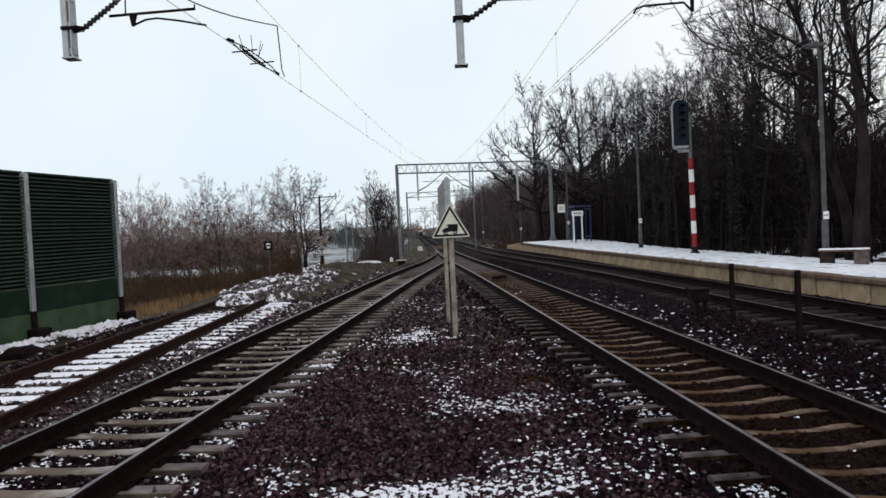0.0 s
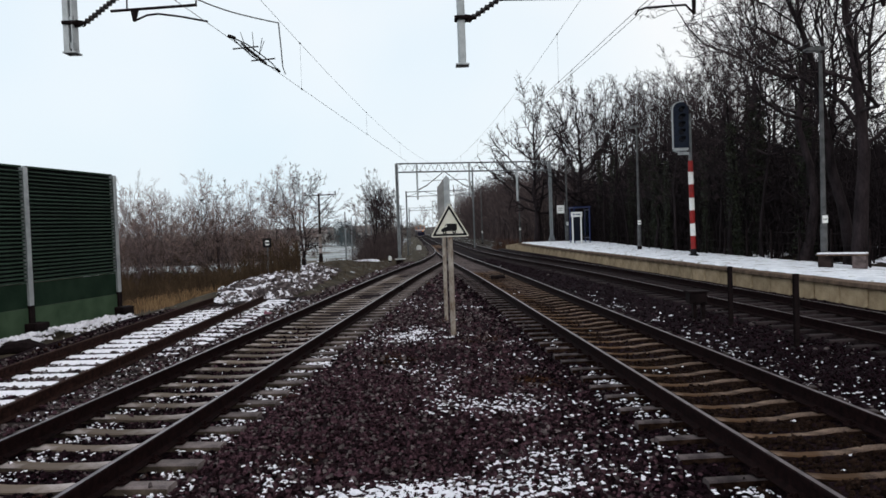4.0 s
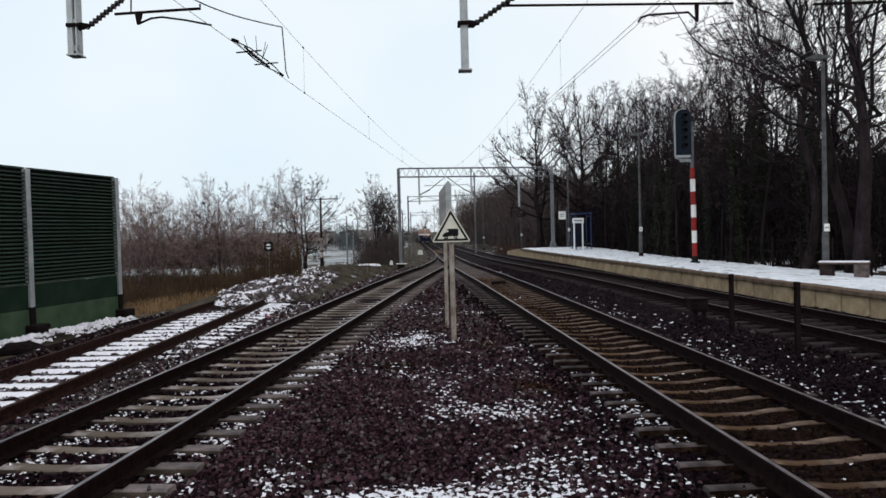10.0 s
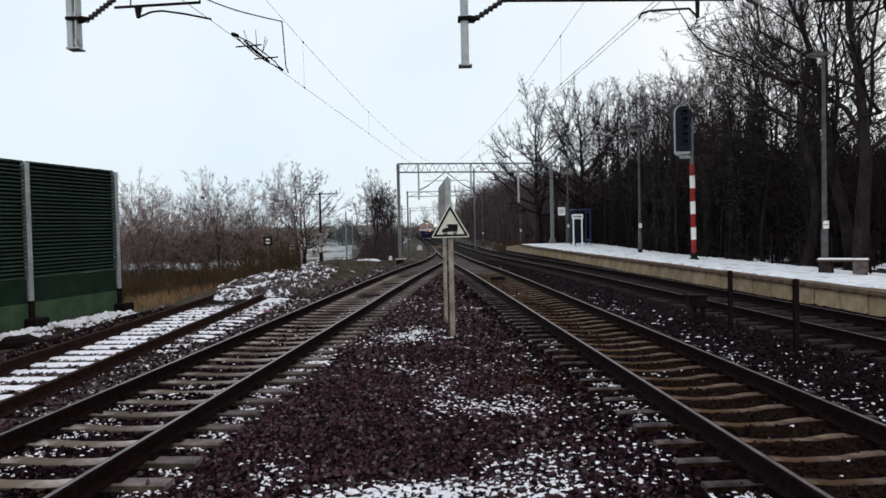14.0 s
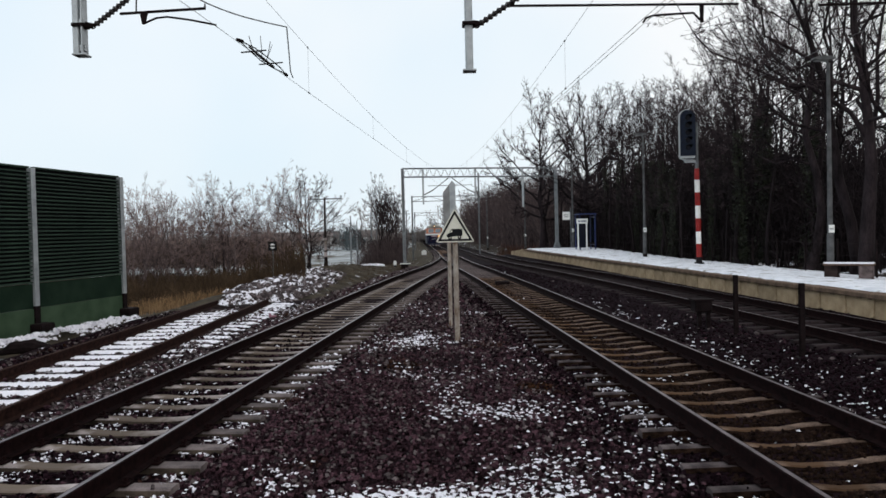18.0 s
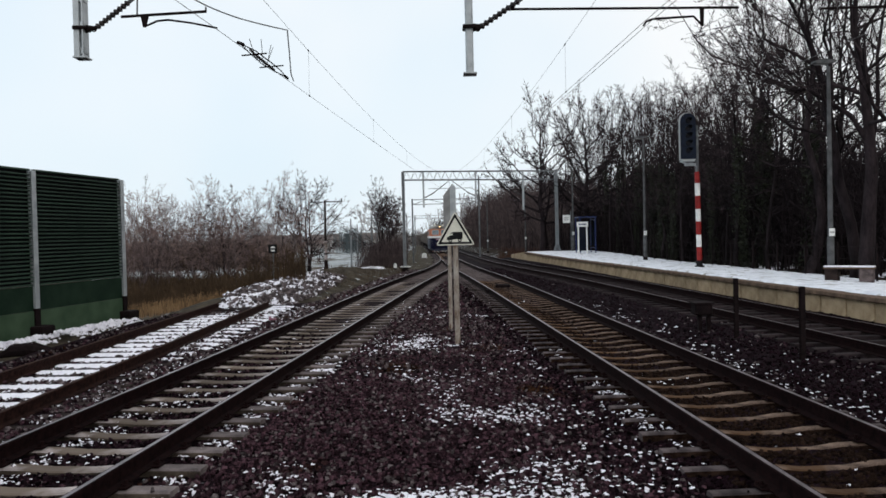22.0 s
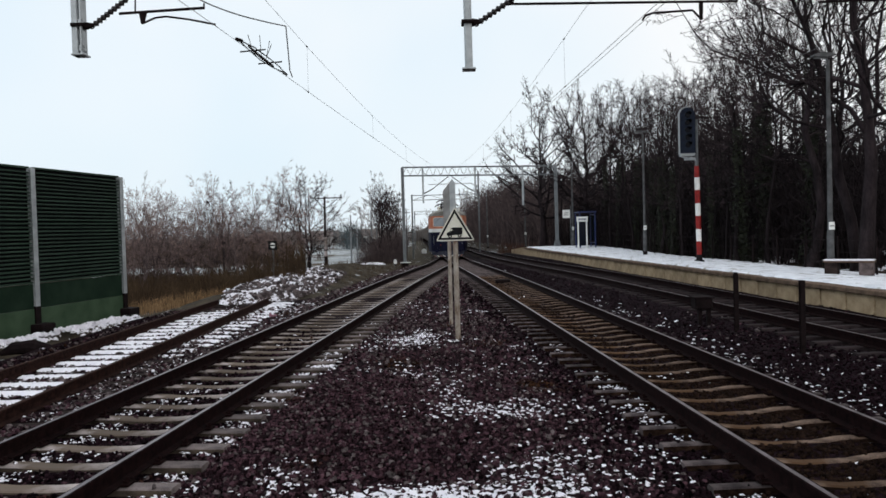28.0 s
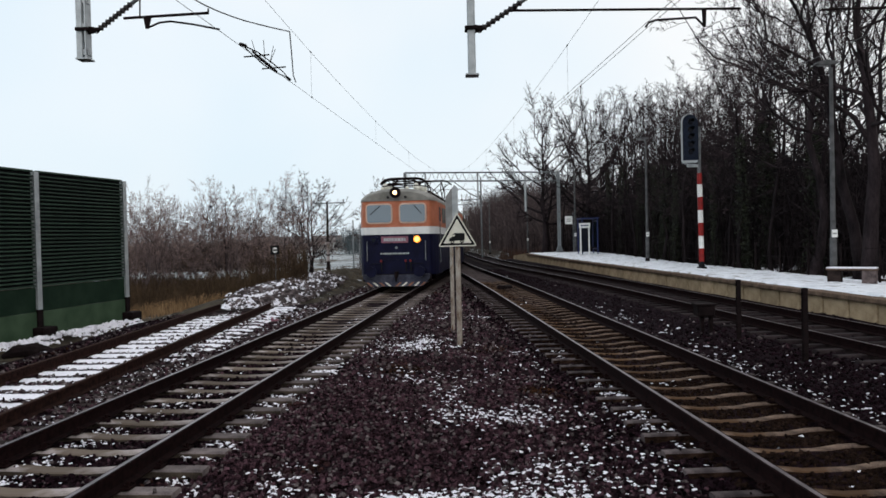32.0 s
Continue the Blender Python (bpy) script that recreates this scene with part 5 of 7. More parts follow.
def catenary(line, supports, z_c, z_m, label, twin=0.0):
    """A contact wire, its messenger wire and droppers over one track; supports are (y, offset)."""
    t = thing("overhead_wire", 0, 0, 0, label, "overhead line", kind="structure")
    for (ya, oa), (yb, ob) in zip(supports, supports[1:]):
        za, zb = float(level(ya)), float(level(yb))
        lo = sagging((float(line(ya)) + oa, ya, z_c + za), (float(line(yb)) + ob, yb, z_c + zb), 0.05)
        hi = sagging((float(line(ya)) + oa, ya, z_m + za), (float(line(yb)) + ob, yb, z_m + zb), 0.75)
        s = Shape()
        s.tube(lo, 0.0048, 5)
        part("contact_wire", s, WIRE, t)
        if twin:
            s = Shape()
            s.tube([p + Vector((twin, 0, 0)) for p in lo], 0.0048, 5)
            part("contact_wire", s, WIRE, t)
        s = Shape()
        s.tube(hi, 0.0042, 5)
        part("messenger_wire", s, WIRE, t)
        for i in range(2, 15, 3):
            s = Shape()
            s.tube([lo[i], hi[i]], 0.0025, 4)
            d = part("dropper", s, WIRE, t)
            s = Shape()
            for p in (lo[i], hi[i]):
                s.tube([p - Vector((0, 0.05, 0)), p + Vector((0, 0.05, 0))], 0.017, 6)
            part("clamp", s, DARK, d)
    return t


catenary(left_x, [(-20, 0.1), (12, -0.3), (56.3, 0.1)], 5.17, 6.5, "overhead contact wire and messenger above the diverging track")
catenary(main_x, [(-20, 0.2), (12, 0.14), (56.3, -0.3), (83, 0.2), (112, -0.2), (150, 0.2), (200, -0.2), (260, 0.2)], 5.12, 6.5, "overhead contact wire and messenger above the main track", 0.1)
catenary(plat_x, [(-20, 0.2), (12, -0.2), (56.3, 0.2), (83, -0.2), (112, 0.2)], 5.2, 6.4, "overhead contact wire and messenger above the platform track")

# jumper cable and section insulator on the near span
jump = thing("jumper_cable", 0, 0, 0, "slack jumper cable hanging from the messenger to the contact wire", "cable")
s = Shape()
loop_x, loop_z = glide([(12.05, -4.4), (12.6, -4.06), (13.2, -3.56), (13.7, -3.1), (14.05, -2.81)]), glide([(12.05, 6.1), (12.6, 5.85), (13.2, 5.71), (13.7, 5.675), (14.05, 5.68)])
s.tube([(float(loop_x(y)), y, float(loop_z(y))) for y in np.linspace(12.05, 14.05, 17)], 0.011, 6)
part("upper_loop", s, WIRE, jump)
s = Shape()
s.tube([(-2.81, 14.05, 5.68), (-2.93, 14.8, 5.39), (-3.05, 15.5, 5.19), (-3.08, 15.9, 5.13)], 0.011, 6)
part("lower_tail", s, WIRE, jump)
sec = thing("section_insulator", -3.29, 14.0, 5.13, "section insulator with bristling arcing horns on the contact wire", "insulator", turn=-4.5)
s = Shape()
s.tube([(0, -1.2, 0.03), (0, -0.95, 0.06)], 0.03, 6)
part("end_clamp", s, DARK, sec)
s = Shape()
s.tube([(0, 1.5, 0.02), (0, 1.7, 0.015)], 0.026, 6)
part("end_clamp", s, DARK, sec)
for dx in (-0.07, 0.07):
    s = Shape()
    s.tube([(0, -1.1, 0.04), (dx, -0.5, 0.05), (dx * 1.4, 0.3, 0.02), (dx, 1.0, 0.02), (0, 1.55, 0.02)], 0.011, 6)
    part("runner", s, DARK, sec)
for y, k in ((-0.35, 1), (0.65, 1)):
    s = Shape()
    s.tube([(-0.24, y, 0.02), (0.22, y, 0.04)], 0.014, 5)
    part("cross_bar", s, DARK, sec)
for i, (x, y, dx, dz) in enumerate(((-0.05, -0.2, -0.09, 0.32), (0.03, 0.0, -0.02, 0.36), (0.06, 0.2, 0.07, 0.3), (0.0, 0.35, 0.12, 0.28))):
    s = Shape()
    s.tube([(x, y, 0.03), (x + dx, y, 0.03 + dz)], 0.006, 4)
    part("arcing_horn", s, DARK, sec)
s = Shape()
s.tube([(0, -0.6, 0.05), (0.0, 0.1, 0.01), (0.0, 0.8, 0.0)], [0.018, 0.03, 0.018], 7)
part("insulating_rod", s, PORCELAIN, sec)

# telegraph pole with cross arm, and two short posts with dark feet
pole = thing("telegraph_pole", -7.17, 45.5, float(terrain(-7.17, 45.5)) - 0.05, "old wooden telegraph pole with a cross arm and tarred foot", "utility pole")
h = 4.05 - pole.location.z
s = Shape()
s.tube([(0, 0, 0.8), (0, 0, h * 0.6), (0.02, 0, h)], [0.075, 0.07, 0.055], 8)
part("shaft", s, TIMBER, pole)
s = Shape()
s.tube([(0.0, 0, 0.85), (0.0, 0, 1.3), (0.0, 0, 2.0)], [0.1, 0.092, 0.086], 8)
part("stub", s, CONCRETE, pole, "pale concrete stub under the timber shaft")
s = Shape()
s.tube([(0.0, 0, 1.18), (0.0, 0, 1.26)], 0.104, 8)
part("clamp_band", s, DARK, pole)
s = Shape()
s.tube([(0, 0, -0.15), (0, 0, 0.4), (0, 0, 0.9)], [0.17, 0.13, 0.095], 9)
part("foot", s, DARK, pole, "tarred black foot")
s = Shape()
s.tube([(-0.86, 0, h - 0.12), (1.05, 0, h - 0.1)], 0.034, 6)
part("cross_arm", s, TIMBER, pole)
for x in (0.82, -0.52):
    s = Shape()
    s.tube([(0.03 if x > 0 else -0.02, 0, h - 0.75), (x, 0, h - 0.13)], 0.019, 5)
    part("brace", s, DARK, pole)
for x in (-0.79, 0.99):
    s = Shape()
    s.tube([(x, 0, h - 0.09), (x, 0, h), (x, 0, h + 0.1)], [0.015, 0.045, 0.03], 7)
    part("insulator", s, PORCELAIN, pole)
x, y = -8.85, 45.1
p = thing("short_post", x, y, float(terrain(x, y)) - 0.05, "short concrete post with a tarred foot", "post")
s = Shape()
s.tube([(0, 0, 0.45), (0, 0, 1.35)], [0.1, 0.07], 7)
part("shaft", s, CONCRETE, p)
s = Shape()
s.tube([(0, 0, -0.1), (0, 0, 0.5)], [0.17, 0.11], 8)
part("foot", s, DARK, p)
for x, y, top in ((-9.96, 80.0, 3.6), (-12.8, 110.0, 3.5)):
    p = thing("field_pole", x, y, float(terrain(x, y)) - 0.1, "thin pale pole standing in the snowy field", "pole", "poles in the field")
    h = top - p.location.z
    s = Shape()
    s.tube([(0, 0, 0), (0, 0, h * 0.5), (0.02, 0, h)], [0.1, 0.085, 0.065], 8)
    part("shaft", s, GALV_MID, p)
    s = Shape()
    s.tube([(0, 0, h), (0, 0, h + 0.06)], [0.085, 0.05], 8)
    part("cap", s, GALV_DARK, p)
for x, y, w, h in ((-3.75, 55.4, 0.22, 0.42), (-2.55, 86.0, 0.55, 0.62)):
    p = thing("ground_marker", x, y, float(level(y)) - 0.34, "low white marker beside the track", "marker", "low markers by the track")
    s = Shape()
    s.prism([(-w / 2, 0.1), (w / 2, 0.1), (w / 2, h * 0.75), (w * 0.25, h), (-w * 0.25, h), (-w / 2, h * 0.75)], -0.08, 0.08)
    part("block", s, WHITE, p)
    s = Shape()
    s.box(0, 0, 0.05, w * 0.7, 0.14, 0.16, chamfer=0.02)
    part("foot", s, DARK, p)
plank = thing("white_board", -3.0, 55.2, float(level(55.2)) - 0.16, "short white painted board lying beside the track", "board", turn=4)
s = Shape()
s.box(0, 0, 0.0, 0.75, 0.14, 0.06, chamfer=0.01)
part("board", s, WHITE, plank)

# small things in and beside the tracks
magnet = thing("track_magnet", float(main_x(29)) + 0.05, 29.0, float(level(29)) - 0.2, "flat dark track magnet between the rails", "track device")
s = Shape()
s.box(0, 0, 0.1, 0.55, 0.34, 0.12, chamfer=0.03)
part("case", s, DARK, magnet)
s = Shape()
s.tube([(0.27, 0, 0.06), (0.6, 0.02, 0.0), (0.9, 0.05, -0.06)], 0.016, 6)
part("cable", s, BLACK, magnet)
for line, side, y in ((left_x, 1, 25.5), (main_x, -1, 26.5)):
    j = thing("rail_joint", float(line(y)) + side * 0.7525, y, float(level(y)), "bolted dark insulated rail joint", "rail joint", "rail joints")
    for k in (-1, 1):
        s = Shape()
        s.box(k * 0.045, 0, -0.085, 0.05, 0.8, 0.1, chamfer=0.015)
        part("fishplate", s, DARK, j)
        for dy in (-0.3, -0.1, 0.1, 0.3):
            s = Shape()
            s.tube([(k * 0.06, dy, -0.085), (k * 0.1, dy, -0.085)], 0.022, 6)
            part("bolt", s, RUST, j)
scrap = thing("plastic_scrap", -4.55, 19.8, BED + 0.02, "crumpled scrap of faded red plastic on the stones", "litter")
s = Shape()
s.prism([(-0.1, 0.0), (0.1, 0.02), (0.08, 0.06), (-0.02, 0.05), (-0.06, 0.11)], -0.05, 0.06)
part("sheet", s, PINK, scrap)
boulder = thing("concrete_lump", -8.75, 15.9, -0.42, "half-buried dark lump of broken concrete", "boulder")
s = Shape()
s.tube([(-0.6, 0, 0.0), (-0.35, 0.05, 0.1), (0.1, 0, 0.14), (0.5, -0.05, 0.06), (0.7, 0, -0.05)], [0.05, 0.13, 0.15, 0.11, 0.05], 9)
part("lump", s, DARK, boulder)

# distant houses across the field
for x, y, w, h in ((-52, 330, 12, 3.6), (-38, 360, 10, 4), (-74, 340, 14, 3.6), (-30, 310, 8, 3.4)):
    hz = float(terrain(x, y))
    house = thing("farmhouse", x, y, hz, "distant pale house with a snowy roof", "house", "distant houses")
    s = Shape()
    s.box(0, 0, h / 2, w, 8, h)
    part("wall", s, FIELD_HOUSE, house)
    s = Shape()
    s.prism([(-4.4, h), (4.4, h), (0, h + 2.8)], -w / 2 - 0.3, w / 2 + 0.3, "x")
    part("roof", s, FAR_ROOF, house)
    for i in range(3):
        s = Shape()
        s.box(-w / 3 + i * w / 3, -4.0, h * 0.55, 1.1, 0.1, 1.3)
        part("window", s, LENS_DARK, house)
for x, y in ((-11.5, 118), (-14.5, 160), (-7.2, 140)):
    p = thing("utility_pole", x, y, float(terrain(x, y)) - 0.2, "thin distant utility pole in the field", "utility pole", "distant poles")
    s = Shape()
    s.tube([(0, 0, 0), (0, 0, 7.5)], [0.13, 0.09], 6)
    part("shaft", s, GALV_DARK, p)
    s = Shape()
    s.box(0, 0, 7.0, 1.4, 0.1, 0.12)
    part("cross_arm", s, GALV_DARK, p)


# ---- trees ----
def rings(P, Rad, sides, store):
    """Tubes along the polylines P (n, k, 3) with radii (n, k), added to store as verts and quads."""
    n, k = P.shape[:2]
    d = P[:, -1] - P[:, 0]
    d /= np.linalg.norm(d, axis=1, keepdims=True) + 1e-9
    ref = np.where(np.abs(d[:, 2:3]) < 0.9, np.array([[0, 0, 1.0]]), np.array([[1.0, 0, 0]]))
    u = np.cross(d, ref)
    u /= np.linalg.norm(u, axis=1, keepdims=True) + 1e-9
    w = np.cross(d, u)
    a = 2 * np.pi * np.arange(sides) / sides
    ring = u[:, None, :] * np.cos(a)[None, :, None] + w[:, None, :] * np.sin(a)[None, :, None]
    V = P[:, :, None, :] + ring[:, None] * Rad[:, :, None, None]
    base = store["n"]
    store["v"].append(V.reshape(-1, 3))
    ids = base + np.arange(n * k * sides).reshape(n, k, sides)
    nxt = np.roll(ids, -1, axis=2)
    q = np.stack([ids[:, :-1], nxt[:, :-1], nxt[:, 1:], ids[:, 1:]], -1).reshape(-1, 4)
    store["f"].append(q)
    store["n"] += n * k * sides


def twigs(P, Rad, store):
    """The finest twigs, each a thin bent blade of as many pieces as P has steps."""
    n, k = P.shape[:2]
    d = P[:, -1] - P[:, 0]
    side = unit(np.cross(d, np.stack([np.sin(np.arange(n) * 1.7), np.cos(np.arange(n) * 2.3), 0.4 * np.ones(n)], 1)))
    for i in range(k - 1):
        a, b = side * Rad[:, i:i + 1] * 1.5, side * Rad[:, i + 1:i + 2] * 1.5
        store["v"].append(np.stack([P[:, i] - a, P[:, i] + a, P[:, i + 1] + b, P[:, i + 1] - b], 1).reshape(-1, 3))
        store["f"].append(store["n"] + np.arange(4 * n).reshape(n, 4))
        store["n"] += 4 * n


def unit(v):
    return v / (np.linalg.norm(v, axis=-1, keepdims=True) + 1e-9)


def along(P, at_):
    """Points and headings at the fractions at_ (m, c) of the polylines P (m, k, 3)."""
    k = P.shape[1]
    i = np.minimum((at_ * (k - 1)).astype(int), k - 2)
    fr = (at_ * (k - 1) - i)[..., None]
    rows = np.arange(len(P))[:, None]
    return P[rows, i] * (1 - fr) + P[rows, i + 1] * fr, unit(P[rows, i + 1] - P[rows, i])


def grow(seed, height, trunk_r, counts, fork=0.35, spread=0.3, deep=0.36, stems=0, twig=0.008, lean=(0.0, 0.0), low=0.25, crook=0.06, fine=2, leader=0.9, bare=0.3, stout=0.55, short=1.0):
    """Arrays of a trunk that forks into crooked limbs reaching for a rounded crown, and of its branches and twigs.

    stems > 0: a shrub whose limbs all start at the ground. low: how far down the crown's limbs reach."""
    r = np.random.RandomState(seed)
    wood, crown = dict(v=[], f=[], n=0), dict(v=[], f=[], n=0)
    n = counts[0]
    mid = height * (1 - deep)
    if stems:
        base = np.concatenate([r.normal(0, 0.05 * height, (n, 2)), np.full((n, 1), -0.15)], 1)
        rad0 = trunk_r * r.uniform(0.6, 1.1, n)
    else:
        t = np.linspace(0, 1, 10)
        bend = np.cumsum(r.normal(0, 0.012, (10, 2)), 0) * height * (t > 0.05)[:, None]
        top = height * leader
        pts = np.stack([bend[:, 0] + lean[0] * height * t, bend[:, 1] + lean[1] * height * t, t * top - 0.3 * (1 - t)], 1)
        rad = trunk_r * np.where(t < fork, 1 - 0.35 * t / fork, 0.65 * (1 - (t - fork) / (1.02 - fork)) ** 1.1) + twig
        rad[0] *= 1.45
        rings(pts[None], rad[None], 9, wood)
        at_ = fork + (0.86 - fork) * ((np.arange(n) + r.uniform(0, 0.9, n)) / n) ** 1.25
        base = np.stack([np.interp(at_, t, pts[:, i]) for i in range(3)], 1)
        rad0 = np.interp(at_, t, rad) * r.uniform(0.36, 0.64, n)
    # limbs bow outwards and then up to their tips on the crown's outline
    ang = r.uniform(0, 6.28) + np.arange(n) * 2.4 + r.normal(0, 0.35, n)
    up = np.sin(np.linspace(-low, 1.35, n) + r.normal(0, 0.12, n))
    out = np.sqrt(np.maximum(0.05, 1 - np.clip(up, -1, 1) ** 2)) * r.uniform(0.8, 1.1, n)
    tip = np.stack([np.cos(ang) * out * spread * height, np.sin(ang) * out * spread * height, mid + up * deep * height * r.uniform(0.88, 1.04, n)], 1)
    tip[:, :2] += np.array(lean) * height * 0.8
    tip[:, 2] = np.maximum(tip[:, 2], base[:, 2] + 0.12 * height)
    knee = base + (tip - base) * np.array([0.62, 0.62, 0.34]) if not stems else base + (tip - base) * np.array([0.4, 0.4, 0.55])
    K = 7
    u = np.linspace(0, 1, K)[None, :, None]
    P = base[:, None] * (1 - u) ** 2 + 2 * knee[:, None] * u * (1 - u) + tip[:, None] * u ** 2
    ln = np.linalg.norm(tip - base, axis=1)
    P = P + np.cumsum(r.normal(0, crook * 0.55, (n, K, 3)), 1) * ln[:, None, None] * (u > 0)
    tt = np.linspace(0, 1, K)
    rings(P, rad0[:, None] * (1 - 0.85 * tt ** 0.8)[None] + twig * 0.8, 6, wood)
    rd = rad0
    for lv, c in enumerate(counts[1:]):
        last = lv == len(counts) - 2
        m = len(P)
        at_ = r.uniform(bare if lv == 0 else 0.18, 1.0, (m, c))
        p, d = along(P, at_)
        axis = np.stack([0 * p[..., 0], 0 * p[..., 0], np.full(p.shape[:2], mid - 0.12 * height)], -1)
        away = unit(p - axis)
        nd = unit(d * 0.75 + away * 0.5 + r.normal(0, 0.65, (m, c, 3)) + np.array([0, 0, 0.05]))
        nl = ln[:, None] * r.uniform(0.24, 0.48, (m, c)) * (1.1 - 0.45 * at_) * short
        nr = np.maximum(rd[:, None] * (1 - 0.8 * at_) * stout, twig * (2.2 if lv == 0 else 1.4 if not last else 1.0) if stout > 0.6 else twig)
        base, d, ln, rd = p.reshape(-1, 3), nd.reshape(-1, 3), nl.ravel(), nr.ravel()
        K = 1 + fine if last else 5 if lv == 0 else 4
        tt = np.linspace(0, 1, K)
        P = base[:, None] + d[:, None] * (ln[:, None] * tt)[..., None]
        P = P + np.cumsum(r.normal(0, crook * (0.8 if last else 1.0), (len(base), K, 3)), 1) * ln[:, None, None] * (tt > 0)[None, :, None]
        P[:, :, 2] += 0.03 * ln[:, None] * tt[None] ** 2
        Rad = rd[:, None] * (1 - 0.72 * tt)[None] + twig * 0.25
        if last:
            twigs(P, Rad, crown)
        else:
            rings(P, Rad, 4 if lv == 0 else 3, wood if lv == 0 else crown)
    return wood, crown


def ivy_leaves(seed, height, trunk_r, n, reach):
    """Evergreen ivy leaves round a trunk, up to a share of its height."""
    r = np.random.RandomState(seed)
    z = height * reach * r.uniform(0, 1, n) ** 1.25
    a = r.uniform(0, 6.28, n)
    q = trunk_r * 0.9 + np.abs(r.normal(0, 0.26, n)) * (1.1 - 0.6 * z / (height * reach)) * (0.6 + 0.4 * np.sin(z * 1.7 + a * 2 + seed))
    c = np.stack([np.cos(a) * q, np.sin(a) * q, z], 1)
    u, w = unit(r.normal(size=(n, 3))), unit(r.normal(size=(n, 3)))
    s = r.uniform(0.035, 0.085, (n, 1))
    V = np.stack([c - u * s, c + w * s * 0.7, c + u * s, c - w * s * 0.7], 1).reshape(-1, 3)
    return V, np.arange(4 * n).reshape(n, 4)


REACH = {}  # height and half-width of each kind of tree


def tree_kind(name, label, category, seed, height, trunk_r, counts, bark, twigs, group, ivy=0, **more):
    t = thing(name, 0, -500, 0, label, category, group)
    wood, crown = grow(seed, height, trunk_r, counts, **more)
    for nm, st, m in (("trunk", wood, bark), ("crown", crown, twigs)):
        part(nm, raw_mesh(nm, np.concatenate(st["v"]), np.concatenate(st["f"]), [m]), None, t)
    every = np.concatenate(wood["v"] + crown["v"])
    REACH[t.name] = float(every[:, 2].max()), float(np.percentile(np.abs(every[:, 0]), 98))
    if ivy:
        V, F = ivy_leaves(seed, height, trunk_r, ivy, 0.62)
        part("ivy", raw_mesh("ivy", V, F, [IVY]), None, t, "dark evergreen ivy round the trunk")
    return t


OLD = [tree_kind("bare_tree", "tall old leafless oak with a thick dark trunk and crooked limbs", "tree", 100 + k, h, tr, (12, 8, 6, 6), BARK, TWIG_DARK,
                 "trees of the wood", fork=f, spread=sp, deep=0.4, low=0.25, lean=ln, twig=0.0044, crook=0.085, leader=0.8)
       for k, (h, tr, f, sp, ln) in enumerate(((15.0, 0.25, 0.36, 0.3, (0.0, 0.0)), (15.5, 0.19, 0.42, 0.23, (0.02, 0.0)), (14.0, 0.2, 0.45, 0.18, (-0.22, 0.02))))]
SLIM = [tree_kind("bare_tree", "slim leafless tree with a forked crown of thin dark branches", "tree", 200 + k, h, 0.11, (10, 7, 6, 5), BARK, TWIG_DARK,
                  "trees of the wood", fork=0.38, spread=0.26, deep=0.38, low=0.5, twig=0.0056, crook=0.075, stout=0.75, short=0.84) for k, h in enumerate((13.5, 14.5, 12.5, 14))]
IVIED = [tree_kind("bare_tree", "leafless tree with dark evergreen ivy climbing its trunk", "tree", 250 + k, h, 0.15, (10, 6, 6, 5), BARK, TWIG_DARK,
                   "trees of the wood", ivy=3600, fork=0.34, spread=0.28, deep=0.38, low=0.6, twig=0.0056, crook=0.08, stout=0.75) for k, h in enumerate((12, 13.5))]
FAR = [tree_kind("bare_tree", "distant leafless tree of the wood", "tree", 300 + k, h, 0.15, (10, 6, 5, 5), BARK, TWIG_DARK,
                 "trees of the wood", fork=0.3, spread=0.27, deep=0.4, low=0.6, twig=0.009, crook=0.08, fine=1, stout=0.75) for k, h in enumerate((12, 13, 12.5))]
FARTHEST = [tree_kind("bare_tree", "leafless tree far along the line, greyed by haze in its colour", "tree", 350 + k, h, 0.2, (9, 6, 5), TWIG_FAR, TWIG_FAR,
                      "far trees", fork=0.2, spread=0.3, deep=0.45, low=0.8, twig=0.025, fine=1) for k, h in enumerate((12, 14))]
SHRUB = [tree_kind("bare_shrub", "leafless many-stemmed shrub with reddish-brown twigs", "shrub", 400 + k, h, 0.045, (9, 8, 7, 6), TWIG, TWIG_RED,
                   "shrubs of the thicket", stems=1, spread=sp, deep=0.4, low=0.3, twig=0.0044, crook=0.085, bare=0.5) for k, (h, sp) in enumerate(((5.2, 0.32), (5.6, 0.26), (4.7, 0.4)))]
THIN = [tree_kind("bare_tree", "slender leafless tree with a thin upright crown", "tree", 450 + k, h, 0.05, (10, 7, 6, 6), TWIG_MID, TWIG_RED,
                  "slender trees", fork=0.22, spread=0.2, deep=0.42, low=0.6, twig=0.004, crook=0.05, leader=0.97) for k, h in enumerate((7.4, 6.6))]
BANK = [tree_kind("bare_tree", "bushy dark leafless tree beside the line", "tree", 500 + k, h, 0.11, (13, 8, 6, 6), BARK, TWIG_DARK,
                  "trees by the line", fork=0.12, spread=0.2, deep=0.44, low=0.9, twig=0.0065, crook=0.07) for k, h in enumerate((7.4, 6.8))]
TALL = [tree_kind("bare_tree", "taller leafless tree above the thicket", "tree", 520 + k, h, 0.16, (11, 8, 7, 7), BARK, TWIG,
                  "slender trees", fork=0.25, spread=0.36, deep=0.42, low=0.5, twig=0.0055, crook=0.07, stout=0.75) for k, h in enumerate((8.8, 8.2))]
